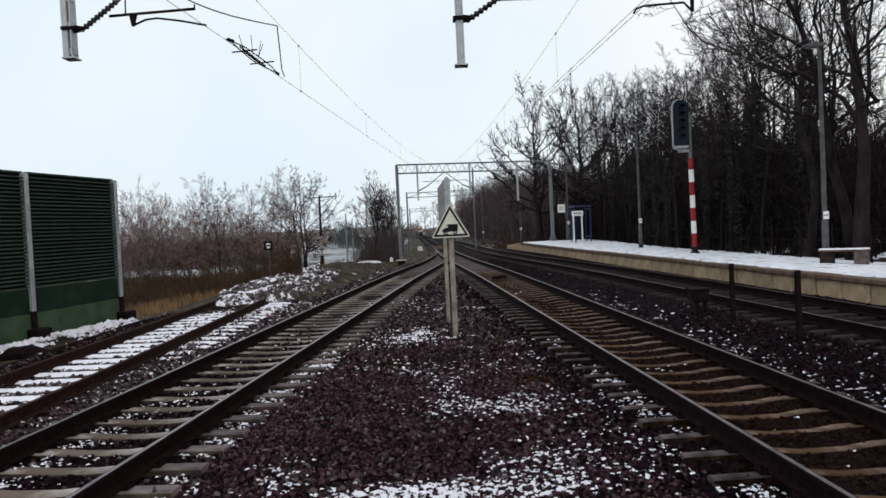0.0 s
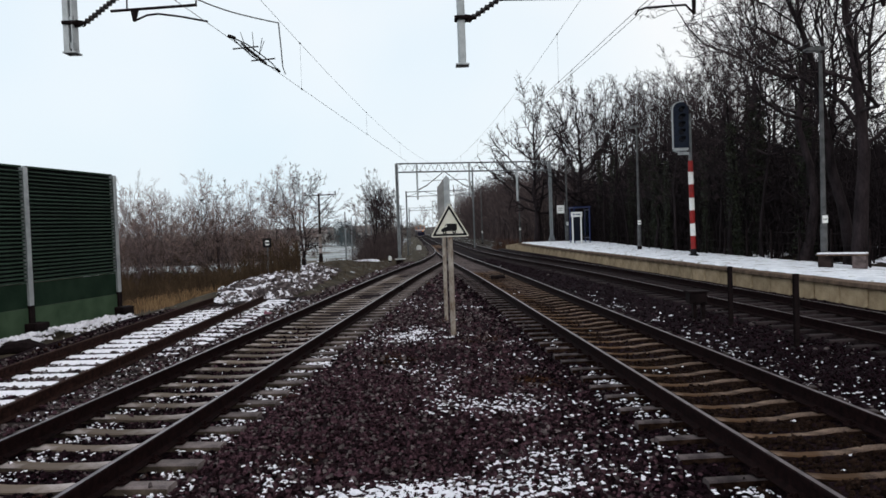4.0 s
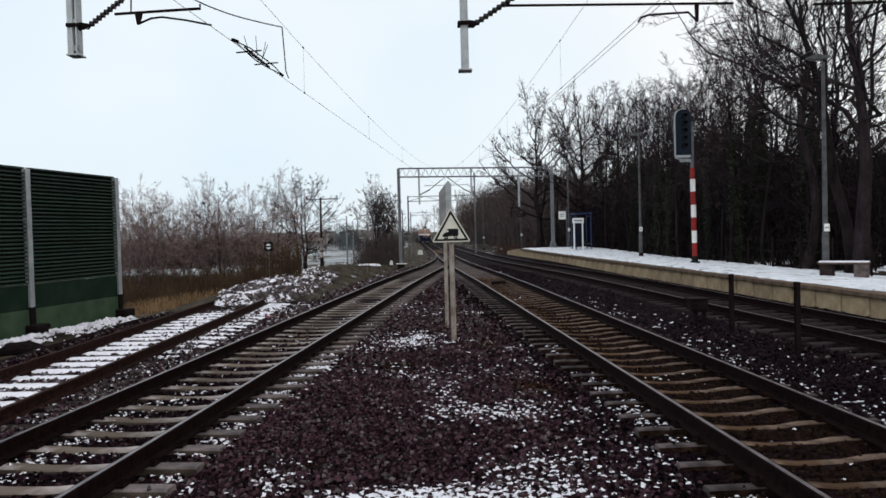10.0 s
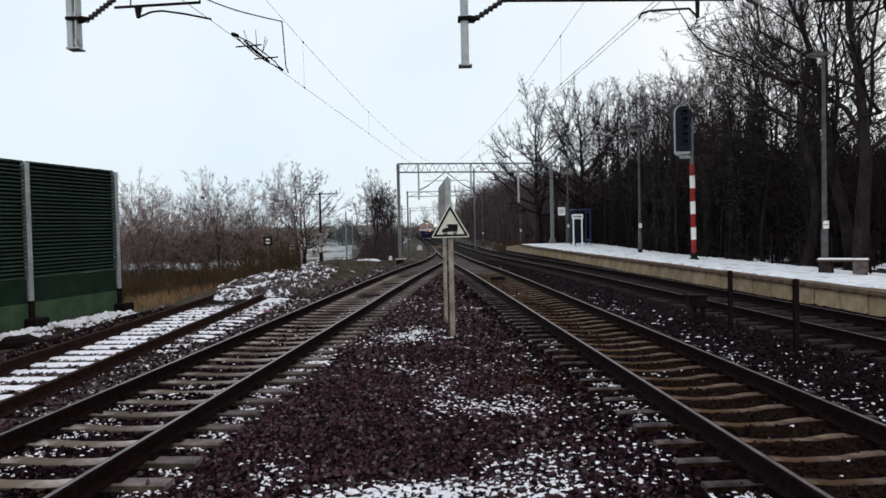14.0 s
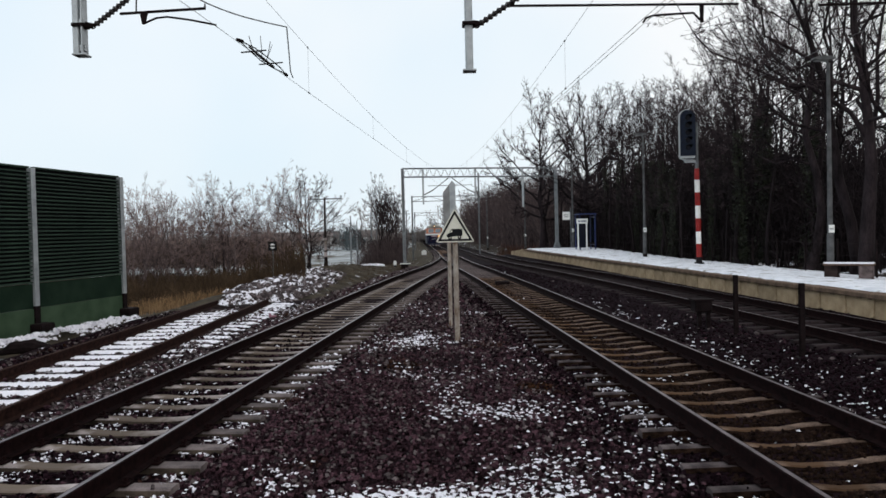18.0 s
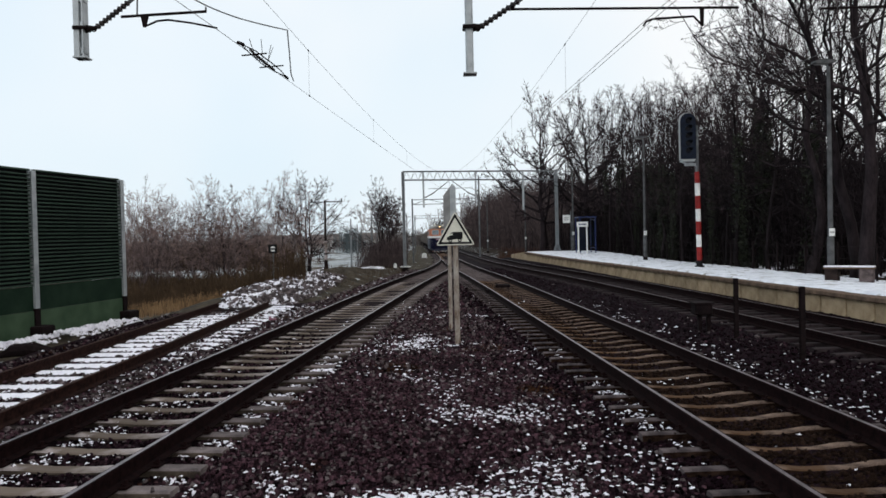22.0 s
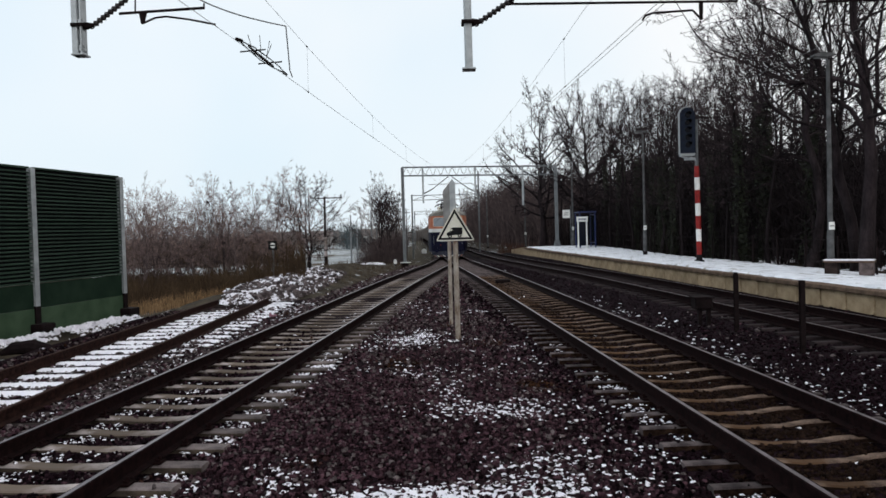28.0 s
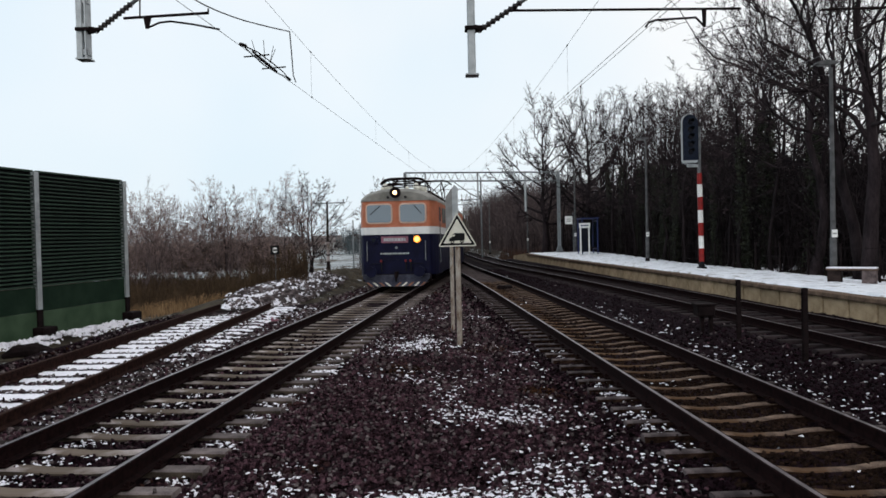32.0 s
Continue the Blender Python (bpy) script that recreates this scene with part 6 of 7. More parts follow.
OAK = [tree_kind("bare_tree", "broad leafless oak with a wide rounded crown", "tree", 130 + k, 14.6 - 0.9 * k, 0.36, (24, 12, 9, 7), BARK, TWIG_DARK,
                 "trees of the wood", fork=0.3, spread=0.35, deep=0.45, low=0.4, twig=0.0062, crook=0.055, leader=0.84, stout=0.75, short=0.74) for k in range(2)]


# the wood's top outline in the camera's view: rise over distance by bearing x / y
view_skyline = glide([(-0.05, 0.06), (0.0, 0.062), (0.05, 0.07), (0.075, 0.09), (0.1, 0.15), (0.13, 0.175), (0.16, 0.185), (0.23, 0.2), (0.28, 0.21), (0.305, 0.235), (0.33, 0.29), (0.36, 0.37), (0.42, 0.5), (0.6, 0.6), (3.0, 0.6)])


def plant(kinds, spots, rnd, spread=(0.85, 1.15), low=False, turn=None):
    """Stands trees at spots; a kind not yet planted is moved there, the rest are copies."""
    for i, (x, y) in enumerate(spots):
        k = kinds[i % len(kinds)]
        f = rnd.uniform(*spread)
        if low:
            # shrunk to stay under the wood's outline as the camera sees it
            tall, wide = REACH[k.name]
            rise = min(float(view_skyline(x / y)), float(view_skyline((x - 0.7 * wide) / y)))
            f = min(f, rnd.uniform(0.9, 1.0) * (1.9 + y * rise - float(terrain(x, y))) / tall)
        m = pose(x, y, float(terrain(x, y)) + 0.05, rnd.uniform(-2, 2), rnd.uniform(-2, 2), rnd.uniform(0, 360) if turn is None else turn)
        if k.location.y == -500:
            k.matrix_basis = m
            t = k
        else:
            t = copy_thing(k, m)
        t.scale = (f, f, f * rnd.uniform(0.95, 1.05))


rnd = random.Random(77)
# the large trees close behind the fence, then the wood between and behind them
plant(OLD, [(12.75, 23.2), (12.95, 28.2), (12.75, 24.2)], rnd, (0.97, 1.03), turn=0)
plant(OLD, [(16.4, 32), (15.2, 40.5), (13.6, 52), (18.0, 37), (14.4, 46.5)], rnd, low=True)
plant(OAK, [(8.35, 66.5), (11.4, 61.0)], rnd, (0.97, 1.0))
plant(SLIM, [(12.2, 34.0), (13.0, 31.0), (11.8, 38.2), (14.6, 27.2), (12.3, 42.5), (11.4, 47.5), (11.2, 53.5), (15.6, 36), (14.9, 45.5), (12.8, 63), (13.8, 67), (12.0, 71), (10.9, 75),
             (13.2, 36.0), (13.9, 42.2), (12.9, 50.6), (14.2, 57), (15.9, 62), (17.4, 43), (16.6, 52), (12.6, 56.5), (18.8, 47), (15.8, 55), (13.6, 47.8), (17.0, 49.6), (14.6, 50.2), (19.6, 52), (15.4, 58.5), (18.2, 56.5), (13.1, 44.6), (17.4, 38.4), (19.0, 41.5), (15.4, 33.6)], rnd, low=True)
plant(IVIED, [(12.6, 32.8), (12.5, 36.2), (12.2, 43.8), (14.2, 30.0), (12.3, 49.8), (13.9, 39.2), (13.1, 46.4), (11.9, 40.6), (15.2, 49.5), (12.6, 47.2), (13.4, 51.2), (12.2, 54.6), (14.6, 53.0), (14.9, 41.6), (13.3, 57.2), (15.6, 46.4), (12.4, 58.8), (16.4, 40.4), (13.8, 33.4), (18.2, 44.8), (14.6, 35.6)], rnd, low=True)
spots = []
for k in range(44):
    y = 54 + 2.8 * k + rnd.uniform(-1.5, 1.5)
    spots.append((float(plat_x(y)) + rnd.uniform(7.5, 12) + (rnd.uniform(4, 24) if y < 110 else rnd.uniform(0, 10)), y))
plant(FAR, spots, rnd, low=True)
spots = [(float(plat_x(y)) + rnd.uniform(6, 16), y) for y in np.linspace(170, 420, 30)] + [(float(main_x(y)) - rnd.uniform(6, 16), y) for y in np.linspace(170, 420, 18)]
plant(FARTHEST, spots, rnd, (0.8, 1.2))
spots = []
for k in range(24):
    y = rnd.uniform(45, 66)
    spots.append((-(0.43 - 0.0096 * k + rnd.uniform(-0.004, 0.004)) * y, y))
plant(SHRUB, spots, rnd, (0.82, 1.08))
plant(THIN, [(-0.405 * 54, 54), (-0.395 * 58, 58), (-0.36 * 56, 56), (-0.415 * 60, 60), (-0.31 * 52, 52), (-0.335 * 60, 60), (-0.25 * 58, 58), (-0.275 * 50, 50)], rnd, (0.85, 1.08))
plant(BANK, [(-5.6, 77), (-5.3, 73), (-6.6, 74), (-5.2, 82), (-6.0, 70), (-6.7, 78), (-5.0, 71)], rnd, (0.95, 1.1))
plant(TALL, [(-12.6, 68), (-11.7, 66), (-12.9, 72)], rnd, (0.96, 1.06))


def stems(name, spots, low, high, width, mat, label, category, seed, fork=2):
    """Many thin upright stems with a few side shoots, as one mass."""
    r = np.random.RandomState(seed)
    xy = np.array(spots)
    n = len(xy)
    st = dict(v=[], f=[], n=0)
    z = terrain(xy[:, 0], xy[:, 1])
    h = low + (np.minimum(high, 20) - low) * r.uniform(0, 1, n)
    lean = r.normal(0, 0.1, (n, 2)) * h[:, None]
    tt = np.array([0, 0.55, 1.0])
    P = np.stack([xy[:, :1] + lean[:, :1] * tt ** 1.5, xy[:, 1:] + lean[:, 1:] * tt ** 1.5, z[:, None] - 0.05 + h[:, None] * tt], -1)
    rings(P, width * r.uniform(0.6, 1.4, (n, 1)) * np.array([[1, 0.75, 0.25]]), 3, st)
    for _ in range(fork):
        a = r.uniform(0.25, 0.95, n)[:, None]
        b = np.where(a < 0.55, P[:, 0] + (P[:, 1] - P[:, 0]) * a / 0.55, P[:, 1] + (P[:, 2] - P[:, 1]) * (a - 0.55) / 0.45)
        d = unit(np.stack([r.normal(0, 0.6, n), r.normal(0, 0.6, n), r.uniform(0.4, 1.1, n)], 1)) * (h * r.uniform(0.12, 0.35, n))[:, None]
        twigs(np.stack([b, b + d], 1), width * 0.5 * np.ones((n, 1)) * np.array([[1, 0.4]]), st)
    ob = new(name, raw_mesh(name, np.concatenate(st["v"]), np.concatenate(st["f"]), [mat]))
    return tagged(ob, label, category, kind="stuff")


r = np.random.RandomState(31)
y = 20 + 110 * r.uniform(0, 1, 7600) ** 1.3
deep = plat_x(y) + 12 + r.uniform(3, 50, 7600)
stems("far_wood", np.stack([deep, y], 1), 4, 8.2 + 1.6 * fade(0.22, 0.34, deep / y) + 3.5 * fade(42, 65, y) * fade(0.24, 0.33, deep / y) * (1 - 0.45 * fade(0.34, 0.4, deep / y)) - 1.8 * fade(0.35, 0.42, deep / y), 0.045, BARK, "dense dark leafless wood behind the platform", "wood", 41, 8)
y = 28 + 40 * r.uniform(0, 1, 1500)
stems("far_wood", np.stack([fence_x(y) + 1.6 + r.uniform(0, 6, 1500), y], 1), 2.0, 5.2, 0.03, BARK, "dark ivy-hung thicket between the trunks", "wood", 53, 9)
y = r.uniform(18, 120, 5200)
y2 = r.uniform(80, 230, 5200)
stems("far_wood", np.stack([plat_x(y2) + 6.5 + r.uniform(0, 1, 5200) ** 1.4 * 24, y2], 1), 3.5, 8.0 + 3.0 * fade(85, 120, y2), 0.045, TWIG, "brown leafless wood further along the line", "wood", 49, 8)
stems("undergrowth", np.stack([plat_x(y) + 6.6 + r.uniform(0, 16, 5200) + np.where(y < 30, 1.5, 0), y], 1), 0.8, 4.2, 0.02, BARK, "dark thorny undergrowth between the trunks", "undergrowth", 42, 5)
y = r.uniform(70, 94, 420)
stems("undergrowth", np.stack([plat_x(y) + 2.9 + 2.6 * r.uniform(0, 1, 420), y], 1), 0.3, 1.5, 0.012, RUSSET, "russet shrubs keeping their dead leaves beside the line", "undergrowth", 58, 9)
y = r.uniform(33, 64, 9000)
x = r.uniform(-0.46, -0.185, 9000) * y
stems("brushwood", np.stack([x, y], 1), 0.3, 1.5 - 0.4 * fade(42, 58, y) + 0.75 * ripple(x, y, 0.7, 75), 0.012, BRUSH, "dense brown brushwood at the foot of the thicket", "undergrowth", 43, 4)
y = r.uniform(66, 92, 2300)
stems("brushwood", np.stack([-3.9 - r.uniform(0, 4, 2300) - 0.03 * (y - 64), y], 1), 0.4, 3.0, 0.011, TWIG, "dark brushwood beside the line", "undergrowth", 44, 4)
y = r.uniform(24.5, 48, 7000)
x = -8.6 - r.uniform(0, 1, 7000) ** 1.3 * 7 - 0.1 * (y - 24)
ok = ripple(x, y, 1.4, 71) > -0.25
x, y = x[ok], y[ok]
stems("dry_grass", np.stack([x, y], 1), 0.12, 0.6, 0.007, GRASS, "straw-coloured dry grass below the bank", "grass", 45, 1)
y = r.uniform(36, 64, 3000)
x = left_x(y) - 2.4 - r.uniform(0, 1, 3000) ** 1.3 * 4.5
stems("dry_grass", np.stack([x, y], 1), 0.08, 0.3, 0.006, BRUSH, "short dry grass along the bank", "grass", 46, 1)
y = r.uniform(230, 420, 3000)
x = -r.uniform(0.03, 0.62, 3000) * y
stems("far_wood", np.stack([x, y], 1), 2, 6.5, 0.07, TWIG_FAR, "far hedges and woods across the fields with haze in their colour", "wood", 47, 12)
y = r.uniform(96, 122, 3400)
x = -r.uniform(0.2, 0.5, 3400) * y
stems("hedge", np.stack([x, y], 1), 1.2, 3.4 + 1.5 * ripple(x, y, 0.25, 73), 0.035, BRUSH, "low brown hedge across the field", "hedge", 48, 7)

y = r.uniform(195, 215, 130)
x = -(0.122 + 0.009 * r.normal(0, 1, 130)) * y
stems("far_wood", np.stack([x, y], 1), 2.5, 7.5, 0.05, FIR, "distant clump of dark evergreens beyond the field with haze in their colour", "wood", 54, 14)


def twig_ball(x, y, z, size, seed):
    """A clump of mistletoe in a crown."""
    t = thing("mistletoe", x, y, z, "dark ball of mistletoe in a bare crown", "mistletoe", "mistletoe in the thicket")
    rr = np.random.RandomState(seed)
    d = unit(rr.normal(size=(110, 3)))
    st = dict(v=[], f=[], n=0)
    rings(np.stack([d * 0.02, d * size * 0.6 + rr.normal(0, 0.02, (110, 3)), d * size * rr.uniform(0.75, 1.05, (110, 1))], 1), np.full((110, 3), 0.007), 3, st)
    part("twigs", raw_mesh("twigs", np.concatenate(st["v"]), np.concatenate(st["f"]), [BARK]), None, t)


host = copy_thing(TALL[0], pose(-15.9, 55.5, float(terrain(-15.9, 55.5)) + 0.05, 0, 0, 40))
host.scale = (0.82, 0.82, 0.82)
limbs = [host.matrix_basis @ v.co for v in TALL[0].children[0].data.vertices if v.co.z > 3.5]
for k, size in enumerate((0.2, 0.15, 0.14)):
    p = limbs[(len(limbs) * (5 + 3 * k)) // 13]
    twig_ball(p.x, p.y, p.z, size, 600 + k)


# ---- the train ----
loco = thing("locomotive", -2.0, 28.5, 0, "navy, white and orange electric locomotive with lit headlamps", "locomotive")
HW, FW = 1.47, 1.25
NOSE = 0.85
LEN = 18.0


def shell(z0, z1, k0=1.0, k1=1.0, nose=NOSE, mat=None, name="body", label="", lean=0.0):
    """A band of the body between two heights; the cab ends taper to the front faces."""
    # half outline of a cab end: flat face, rounded corner, tapering side
    half = [(0.928, 0.0), (0.985, 0.03), (1.025, 0.1), (1.06, 0.22), (1.12, 0.5), (HW / FW, nose)]

    def ring(z, k, f):
        front = [(p * FW * k, f + q, z) for p, q in half]
        rear = [(x, LEN - y, z) for x, y, z in reversed(front)]
        right = front + rear
        return [(-x, y, z) for x, y, z in reversed(front)] + right + [(-x, y, z) for x, y, z in reversed(rear)]
    s = Shape()
    lower, upper = ring(z0, k0, 0.0), ring(z1, k1, lean)
    n = len(lower)
    s.add(lower + upper, [tuple(range(n - 1, -1, -1)), tuple(range(n, 2 * n))] + [(i, (i + 1) % n, (i + 1) % n + n, i + n) for i in range(n)])
    return part(name, s, mat, loco, label)


shell(0.48, 1.97, mat=LOCO_BLUE, name="lower_body", label="navy blue lower body")
shell(1.972, 2.24, mat=LOCO_CREAM, name="waist_band", label="white waist band")
shell(2.242, 3.2, 1.0, 0.985, mat=LOCO_ORANGE, name="upper_body", label="orange upper body", lean=0.06)
# domed roof
s = Shape()
prof = [(-1.0, 3.2), (-0.97, 3.32), (-0.8, 3.52), (-0.45, 3.66), (0, 3.71), (0.45, 3.66), (0.8, 3.52), (0.97, 3.32), (1.0, 3.2)]
vs, fs = [], []
stations = [(0.03, 0.84, -0.075), (0.12, 0.875, -0.045), (0.28, 0.91, -0.02), (0.5, 0.95, -0.006), (NOSE, 0.985, 0)]
for y, k, dz in stations + [(LEN - y, k, dz) for y, k, dz in reversed(stations)]:
    vs += [(p * HW * k, y, 3.2 + (q - 3.2) * (1 + dz * 4) if q > 3.2 else q) for p, q in prof]
n = len(prof)
for i in range(9):
    fs += [(i * n + k, i * n + k + 1, (i + 1) * n + k + 1, (i + 1) * n + k) for k in range(n - 1)]
fs += [tuple(range(n)), tuple(9 * n + k for k in range(n - 1, -1, -1))]
s.add(vs, fs)
part("roof", s, LOCO_ROOF, loco, "weathered grey roof")


def pane_outline(x0, x1, z0, z1, r=0.1, grow_=0.0):
    x0, x1, z0, z1, r = x0 - grow_, x1 + grow_, z0 - grow_, z1 + grow_, r + grow_
    out = []
    for cx_, cz_, a0 in ((x1 - r, z1 - r, 0), (x0 + r, z1 - r, 90), (x0 + r, z0 + r, 180), (x1 - r, z0 + r, 270)):
        for k in range(5):
            a = radians(a0 + 22.5 * k)
            out.append((cx_ + r * math.cos(a), cz_ + r * math.sin(a)))
    return out


for x0, x1 in ((-1.06, -0.17), (0.17, 1.08)):
    s = Shape()
    s.prism(pane_outline(x0, x1, 2.42, 3.06, 0.1, 0.055), -0.02, 0.05)
    win = part("window", s, FRAME_PEACH, loco, "rounded windscreen with a pale frame")
    s = Shape()
    s.prism(pane_outline(x0, x1, 2.42, 3.06), -0.03, 0.0)
    part("pane", s, CAB_GLASS, win)
    s = Shape()
    xm = (x0 + x1) / 2
    s.tube([(xm + 0.05, -0.045, 3.03), (xm + 0.32 * (1 if x0 > 0 else -1), -0.045, 2.72)], 0.012, 5)
    part("wiper", s, BLACK, win)
# lamps
s = Shape()
s.tube([(0, -0.1, 3.5), (0, 0.25, 3.5)], 0.2, 16)
part("top_lamp_housing", s, DARK, loco)
s = Shape()
s.tube([(0, -0.125, 3.5), (0, -0.1, 3.5)], [0.13, 0.145], 16)
part("lamp_reflector", s, DARK, loco, "dark rim of the headlamp")
s = Shape()
s.tube([(0, -0.145, 3.5), (0, -0.125, 3.5)], [0.068, 0.076], 16)
part("top_headlamp", s, LIT, loco, "lit round headlamp on the roof")
for x, m, lab in ((0.77, LIT, "lit amber headlamp"), (-0.83, LENS_DARK, "unlit headlamp")):
    s = Shape()
    s.tube([(x, -0.05, 1.78), (x, 0.1, 1.78)], 0.17, 16)
    h = part("headlamp_ring", s, LOCO_BLUE, loco)
    s = Shape()
    s.tube([(x, -0.085, 1.78), (x, -0.065, 1.78)], [0.08, 0.088] if x > 0 else [0.062, 0.07], 16)
    part("headlamp_lens", s, LIT_YELLOW if x > 0 else m, h, lab)
    # on the lit side this ring glows to imitate the lamp's halo
    s = Shape()
    s.tube([(x, -0.065, 1.78), (x, -0.05, 1.78)], [0.12, 0.13], 18)
    part("reflector", s, LIT_AMBER if x > 0 else LOCO_BLUE, h)
for x in (-0.27, 0.38):
    s = Shape()
    s.tube([(x, -0.06, 3.33), (x, 0.1, 3.33)], [0.05, 0.035], 10)
    part("horn", s, BLACK, loco)
# number plate, lettering, grab rails
s = Shape()
s.box(-0.06, -0.012, 1.78, 1.0, 0.02, 0.24, chamfer=0.004)
plate_ = part("number_plate", s, PINK, loco, "faded red number plate")
bars(plate_, -0.46, 0.36, 1.78, 0.11, -0.026, GALV, 7, "plate_marks")
bars(loco, -0.6, 0.48, 1.27, 0.06, -0.006, GALV, 12)
for x in (-0.75, 0.75):
    s = Shape()
    s.tube([(x - 0.2, -0.02, 0.9), (x - 0.2, -0.08, 0.9), (x + 0.2, -0.08, 0.9), (x + 0.2, -0.02, 0.9)], 0.014, 6)
    part("grab_rail", s, BLACK, loco)
# badge, red hose cocks, corner steps and handrails
s = Shape()
s.prism([(-0.04, 1.44), (0.04, 1.44), (0.055, 1.49), (0.0, 1.54), (-0.055, 1.49)], -0.016, -0.004)
part("badge", s, GALV_MID, loco, "small metal badge")
for x in (-0.56, 0.34, 0.52):
    s = Shape()
    s.tube([(x, -0.0, 0.98), (x, -0.09, 0.98), (x + 0.02, -0.13, 0.9), (x + 0.02, -0.14, 0.62)], 0.024, 6)
    hose = part("brake_hose", s, BLACK, loco)
    s = Shape()
    s.box(x, -0.1, 1.0, 0.07, 0.06, 0.09, chamfer=0.012)
    part("cock", s, HOSE_RED, hose, "dull red hose cock")
for x in (-1.08, 1.08):
    s = Shape()
    s.tube([(x, 0.0, 1.72), (x, -0.07, 1.7), (x, -0.07, 1.02), (x, 0.0, 1.0)], 0.014, 6)
    part("corner_handrail", s, GALV_MID, loco)
    s = Shape()
    s.box(x * 0.98, -0.14, 0.5, 0.3, 0.24, 0.03, chamfer=0.008)
    s.box(x * 0.98, -0.02, 0.41, 0.3, 0.02, 0.2)
    part("corner_step", s, GUARD, loco)
s = Shape()
s.box(0, -0.006, 1.02, 2.1, 0.02, 0.03, chamfer=0.006)
part("front_ledge", s, LOCO_BLUE, loco)
# buffer beam, buffers, coupling and striped rail guard
s = Shape()
s.prism([(-1.25, 0.25), (1.25, 0.25), (1.25, 0.52), (-1.25, 0.52)], -0.06, 0.4)
part("buffer_beam", s, DARK, loco)
for x in (-0.875, 0.875):
    s = Shape()
    s.tube([(x, -0.06, 0.62), (x, -0.42, 0.62)], 0.1, 10)
    s.tube([(x, -0.42, 0.62), (x, -0.47, 0.62)], 0.2, 16)
    part("buffer", s, LOCO_BLUE, loco)
s = Shape()
s.box(0, -0.15, 0.5, 0.12, 0.3, 0.22, chamfer=0.02)
s.tube([(0, -0.28, 0.55), (0.0, -0.34, 0.4), (0, -0.28, 0.25)], 0.03, 6)
part("coupling", s, DARK, loco)
s = Shape()
s.prism([(-1.24, 0.5), (1.24, 0.5), (1.22, 0.36), (0.98, 0.07), (-0.98, 0.07), (-1.22, 0.36)], -0.16, -0.13)
guard = part("rail_guard", s, GUARD, loco, "dark rail guard with pale warning stripes")
for k in range(9):
    x = -0.95 + 0.225 * k
    lean_ = -1 if k < 4 else 1
    s = Shape()
    s.prism([(x, 0.08), (x + 0.09, 0.08), (x + 0.09 + lean_ * 0.16, 0.22), (x + lean_ * 0.16, 0.22)], -0.166, -0.161)
    part("stripe", s, SIGN_WHITE if k % 2 else FADED, guard)
# sides: doors, windows, ventilation grilles
for sx in (-1, 1):
    for y in (1.5, LEN - 1.5):
        s = Shape()
        s.box(sx * (HW + 0.006), y, 1.38, 0.02, 0.7, 1.16, chamfer=0.006)
        d = part("cab_door", s, LOCO_BLUE, loco)
        s = Shape()
        s.box(sx * (HW + 0.006), y, 2.66, 0.02, 0.7, 0.8, chamfer=0.006)
        part("door_top", s, LOCO_ORANGE, d, "orange upper half of the door")
        s = Shape()
        s.box(sx * (HW + 0.02), y, 2.72, 0.016, 0.48, 0.55)
        part("door_window", s, CAB_GLASS, d)
        s = Shape()
        s.tube([(sx * (HW + 0.06), y - 0.45, 0.9), (sx * (HW + 0.06), y - 0.45, 2.4)], 0.018, 6)
        part("handrail", s, GALV_DARK, d)
    for k in range(7):
        y = 3.4 + 1.75 * k
        s = Shape()
        s.box(sx * (HW + 0.004), y, 2.72, 0.03, 1.25, 0.6, chamfer=0.008)
        gr = part("grille", s, GALV_DARK, loco)
        for i in range(5):
            s = Shape()
            s.box(sx * (HW + 0.025), y, 2.5 + 0.11 * i, 0.02, 1.15, 0.045)
            part("louvre", s, LOCO_ROOF, gr)
# bogies and wheelsets
for yb in (4.2, LEN - 4.2):
    for sx in (-1, 1):
        s = Shape()
        s.prism([(yb - 2.9, 0.42), (yb + 2.9, 0.42), (yb + 2.7, 0.75), (yb - 2.7, 0.75)], sx * 1.0, sx * 1.15, "x")
        for dy in (-2, 0, 2):
            s.box(sx * 1.17, yb + dy, 0.6, 0.2, 0.36, 0.32, chamfer=0.04)
        part("bogie_frame", s, DARK, loco)
wheelsets = []
for yb in (4.2, LEN - 4.2):
    for dy in (-2, 0, 2):
        s = Shape()
        s.tube([(-0.9, 0, 0), (0.9, 0, 0)], 0.09, 10)
        for sx in (-1, 1):
            s.tube([(sx * 0.685, 0, 0), (sx * 0.71, 0, 0), (sx * 0.71, 0, 0), (sx * 0.82, 0, 0)], [0.655, 0.655, 0.628, 0.62], 28)
            s.box(sx * 0.825, 0, 0.3, 0.02, 0.12, 0.2)
        w = part("wheelset", s, RUST, loco, "steel wheelset")
        wheelsets.append((w, yb + dy))
        w.matrix_basis = pose(0, yb + dy, 0.632)


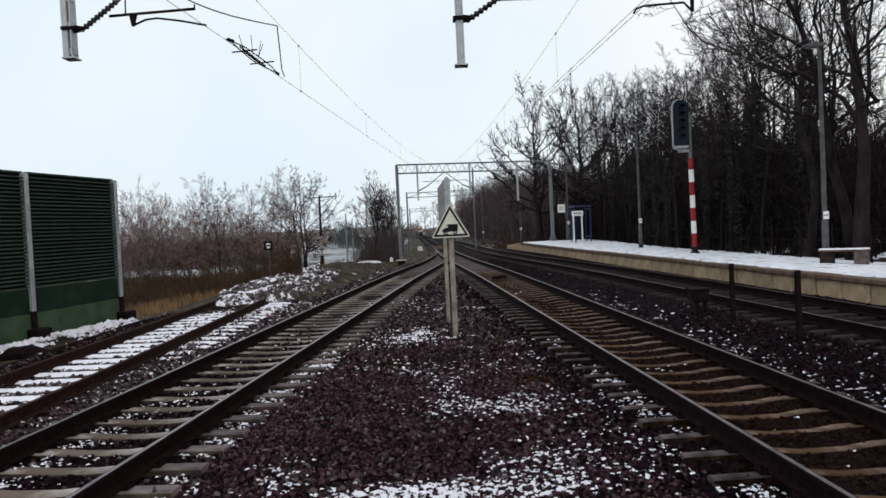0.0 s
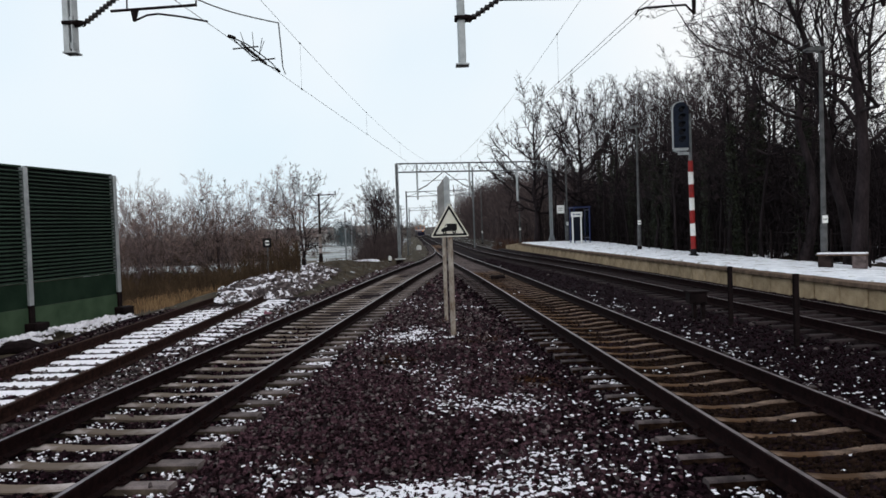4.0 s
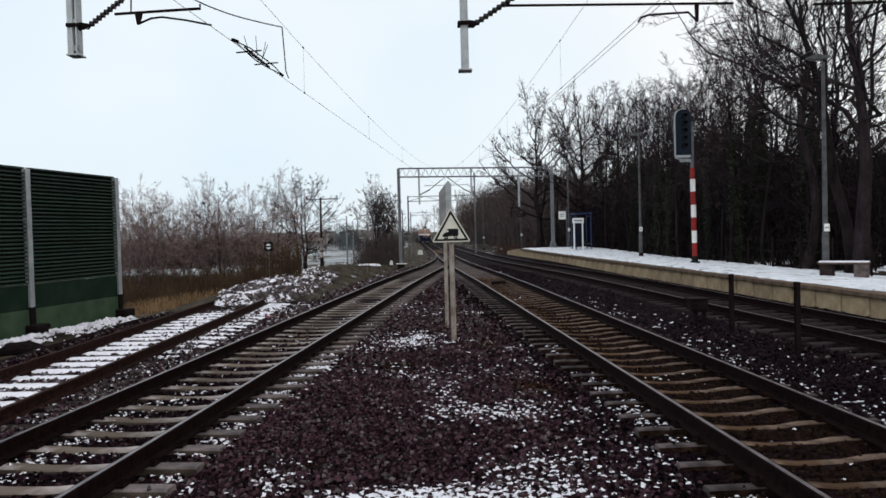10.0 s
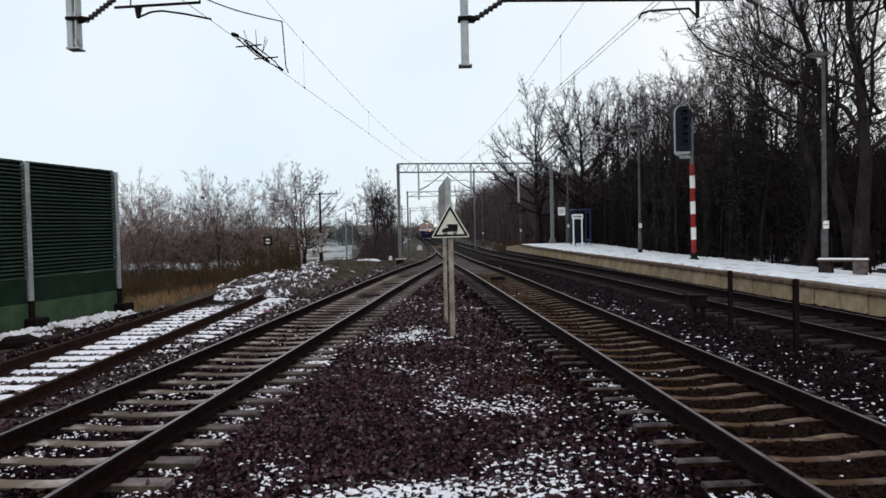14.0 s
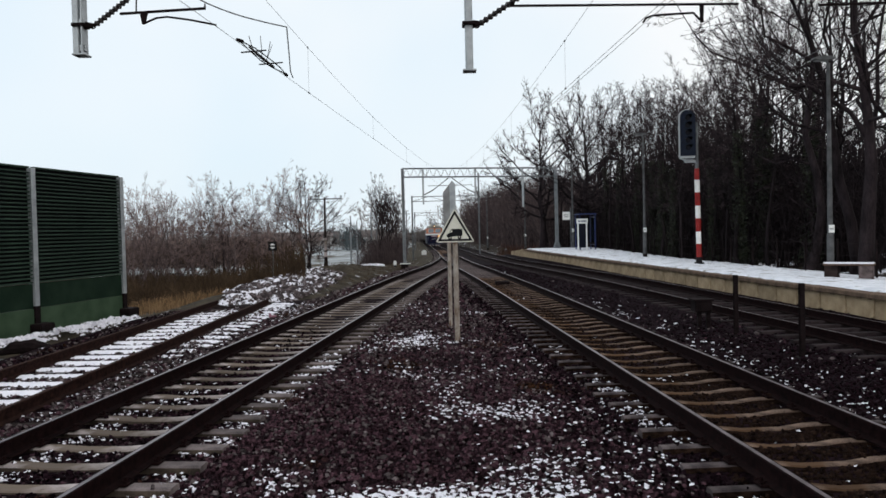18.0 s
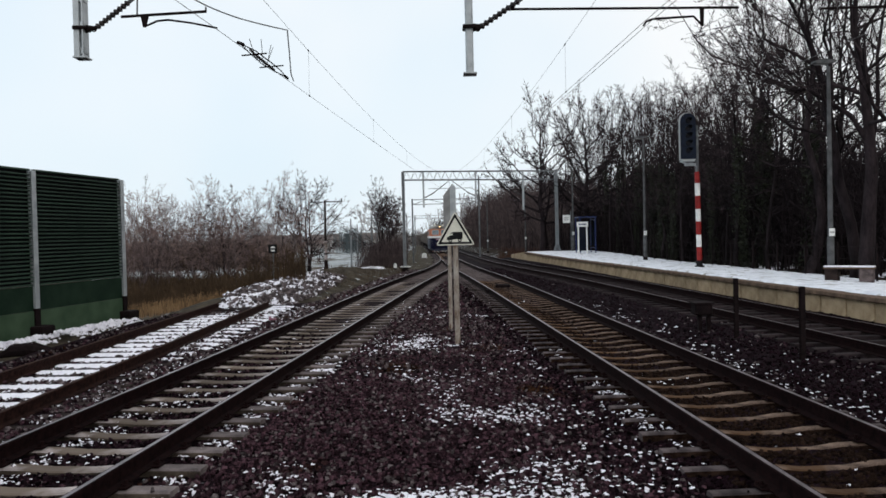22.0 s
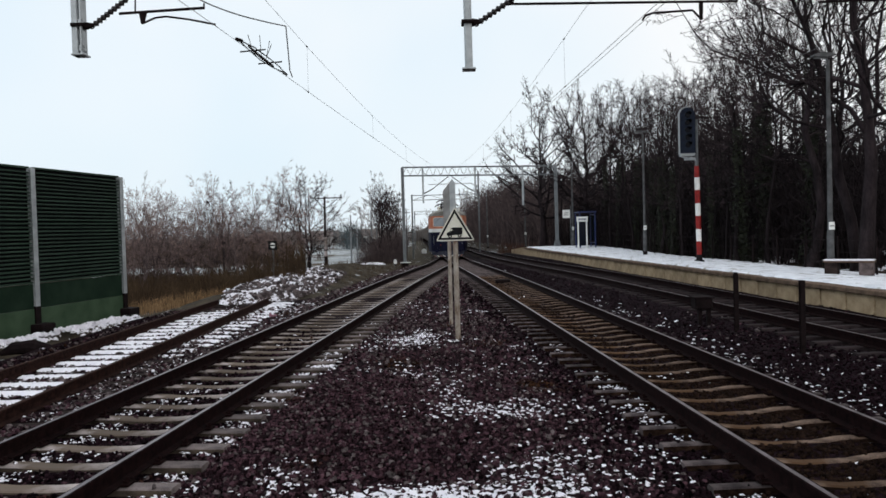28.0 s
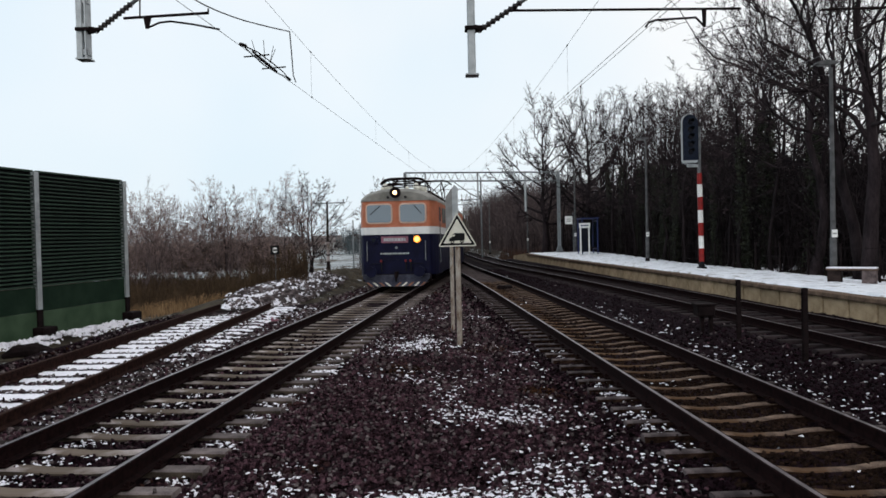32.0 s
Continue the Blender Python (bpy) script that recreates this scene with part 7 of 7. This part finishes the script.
def pantograph(parent, y, top):
    """Base, four insulators, folding arms and a collector head."""
    s = Shape()
    for dx in (-0.55, 0.55):
        s.tube([(dx, y - 0.9, 3.95), (dx, y + 0.9, 3.95)], 0.03, 6)
    for dy in (-0.9, 0.9):
        s.tube([(-0.55, y + dy, 3.95), (0.55, y + dy, 3.95)], 0.03, 6)
    pan = part("pantograph", s, DARK, parent, "dark folding pantograph")
    for dx in (-0.5, 0.5):
        for dy in (-1.1, 0.0, 0.85):
            s = Shape()
            s.tube([(dx * 1.2, y + dy, 3.5), (dx * 1.2, y + dy, 3.6), (dx * 1.2, y + dy, 3.7), (dx * 1.2, y + dy, 3.8), (dx * 1.2, y + dy, 3.95)],
                   [0.08, 0.13, 0.08, 0.13, 0.07], 8)
            part("roof_insulator", s, SIGN_WHITE, pan, "white roof insulator")
    mid = 3.95 + (top - 3.95) * 0.5
    reach = math.sqrt(max(0.05, 1.45 ** 2 - ((top - 3.95) / 2) ** 2))
    for k in (-1, 1):
        for dx in (-0.5, 0.5):
            s = Shape()
            s.tube([(dx, y + 0.3 * k, 3.97), (dx * 0.95, y + reach * k, mid), (dx * 0.8, y + 0.1 * k, top - 0.08)], 0.036, 6)
            part("arm", s, DARK, pan)
    for k, (xa, za, xb, zb) in enumerate(((-0.5, 3.97, 0.45, top - 0.1), (0.5, 3.97, -0.45, top - 0.1), (-0.62, 3.97, -0.2, top - 0.02), (0.3, 3.97, 0.62, top - 0.14))):
        s = Shape()
        s.tube([(xa, y - 0.5 + 0.3 * k, za), ((xa + xb) / 2, y - 0.3 + 0.25 * k, (za + zb) / 2 + 0.06), (xb, y - 0.2 + 0.2 * k, zb)], 0.022, 5)
        part("link_rod", s, DARK, pan)
    for dy in (-0.22, 0.22):
        s = Shape()
        s.tube([(-0.95, y + dy, top - 0.22), (-0.75, y + dy, top - 0.05), (-0.5, y + dy, top), (0.5, y + dy, top), (0.75, y + dy, top - 0.05), (0.95, y + dy, top - 0.22)], 0.04, 6)
        part("collector", s, DARK, pan)


pantograph(loco, 2.6, 4.22)
pantograph(loco, LEN - 2.8, 5.08)
# cable ducts and rods along the roof, the main cable and a cooling stack
for x in (-1.12, 1.12):
    s = Shape()
    s.tube([(x, 1.1, 3.5), (x, 1.3, 3.6), (x, LEN - 1.3, 3.6), (x, LEN - 1.1, 3.5)], 0.045, 7)
    duct = part("roof_duct", s, DARK, loco)
    for k in range(9):
        s = Shape()
        s.box(x, 1.6 + 1.8 * k, 3.56, 0.12, 0.1, 0.16, chamfer=0.01)
        part("bracket", s, LOCO_ROOF, duct)
for k, (x, y) in enumerate(((0.72, 0.95), (-0.66, 1.15), (0.3, 1.05), (0.95, 1.5))):
    s = Shape()
    s.tube([(x, y, 3.42), (x, y, 3.58), (x, y, 3.64), (x, y, 3.72), (x, y, 3.8)], [0.05, 0.075, 0.045, 0.075, 0.04], 9)
    part("bushing", s, SIGN_WHITE, loco, "pale ribbed roof bushing")
s = Shape()
s.tube([(-0.66, 1.15, 3.82), (-0.2, 1.0, 3.86), (0.3, 1.05, 3.84), (0.72, 0.95, 3.82), (0.95, 1.5, 3.82), (1.0, 3.0, 3.85), (0.7, 6.0, 3.85)], 0.024, 6)
part("roof_cable", s, DARK, loco)
for k in range(5):
    s = Shape()
    s.box(0, 5.5 + 1.6 * k, 3.8, 1.3, 1.2, 0.22, chamfer=0.05)
    part("roof_box", s, LOCO_ROOF, loco)


def make_wagon():
    w = thing("hopper_wagon", 0, 60, 0, "grey high-sided freight wagon behind the locomotive", "wagon", "wagons of the train")
    s = Shape()
    s.prism([(-1.42, 0.95), (1.42, 0.95), (1.45, 3.1), (1.2, 3.45), (0.5, 3.72), (-0.5, 3.72), (-1.2, 3.45), (-1.45, 3.1)], 0.7, 13.3)
    part("body", s, WAGON, w)
    s = Shape()
    s.box(0, 7, 0.85, 2.5, 13.2, 0.28, chamfer=0.03)
    part("underframe", s, DARK, w)
    for sx in (-1, 1):
        for k in range(9):
            s = Shape()
            s.box(sx * 1.47, 1.2 + 1.45 * k, 2.0, 0.08, 0.09, 2.1, chamfer=0.01)
            part("rib", s, WAGON, w)
    for y in (2.6, 11.4):
        s = Shape()
        for dy in (-0.9, 0.9):
            s.tube([(-0.85, y + dy, 0.46), (0.85, y + dy, 0.46)], 0.07, 8)
            for sx in (-1, 1):
                s.tube([(sx * 0.69, y + dy, 0.46), (sx * 0.82, y + dy, 0.46)], 0.46, 20)
        for sx in (-1, 1):
            s.box(sx * 0.98, y, 0.55, 0.12, 2.5, 0.3, chamfer=0.03)
        part("bogie", s, RUST, w)
    for y0, k in ((0.7, -1), (13.3, 1)):
        for x in (-0.875, 0.875):
            s = Shape()
            s.tube([(x, y0, 1.0), (x, y0 + 0.45 * k, 1.0)], 0.09, 8)
            s.tube([(x, y0 + 0.45 * k, 1.0), (x, y0 + 0.5 * k, 1.0)], 0.22, 14)
            part("buffer", s, DARK, w)
    return w


wagon = make_wagon()
wagons = [wagon] + [copy_thing(wagon, pose(0, 80 + 14 * k, 0)) for k in range(17)]


# ---- how the train runs ----
front_at = glide([(-1, 285), (0, 277), (3.5, 250), (7, 224), (11, 193), (14.5, 165.5), (17, 146), (20, 121.5), (23, 97.5), (25, 82), (28, 58.8), (29, 51.3), (30, 43.6), (31, 35.7), (32, 28.2),
                  (33, 20.7)])


def on_track(y, length):
    """The pose of a vehicle whose front stands at y and whose rear follows the rails."""
    a = Vector((float(left_x(y)), y, float(level(y))))
    b = Vector((float(left_x(y + length)), y + length, float(level(y + length))))
    d = b - a
    return pose(a.x, a.y, a.z, math.degrees(math.atan2(d.z, d.y)), 0, -math.degrees(math.atan2(d.x, d.y)))


def motions():
    times = [0.5 * k for k in range(65)]
    walk(loco, [(t, on_track(float(front_at(t)), LEN)) for t in times])
    for k, w in enumerate(wagons):
        walk(w, [(t, on_track(float(front_at(t)) + LEN + 0.1 + 14.0 * k, 14.0)) for t in times])
    start = float(front_at(0))
    for w, y in wheelsets:
        rows = []
        for k in range(481):
            t = k / 15
            rows.append((t, pose(0, y, 0.632) @ Matrix.Rotation((start - float(front_at(t))) / 0.632, 4, "X")))
        walk(w, rows)


motions()
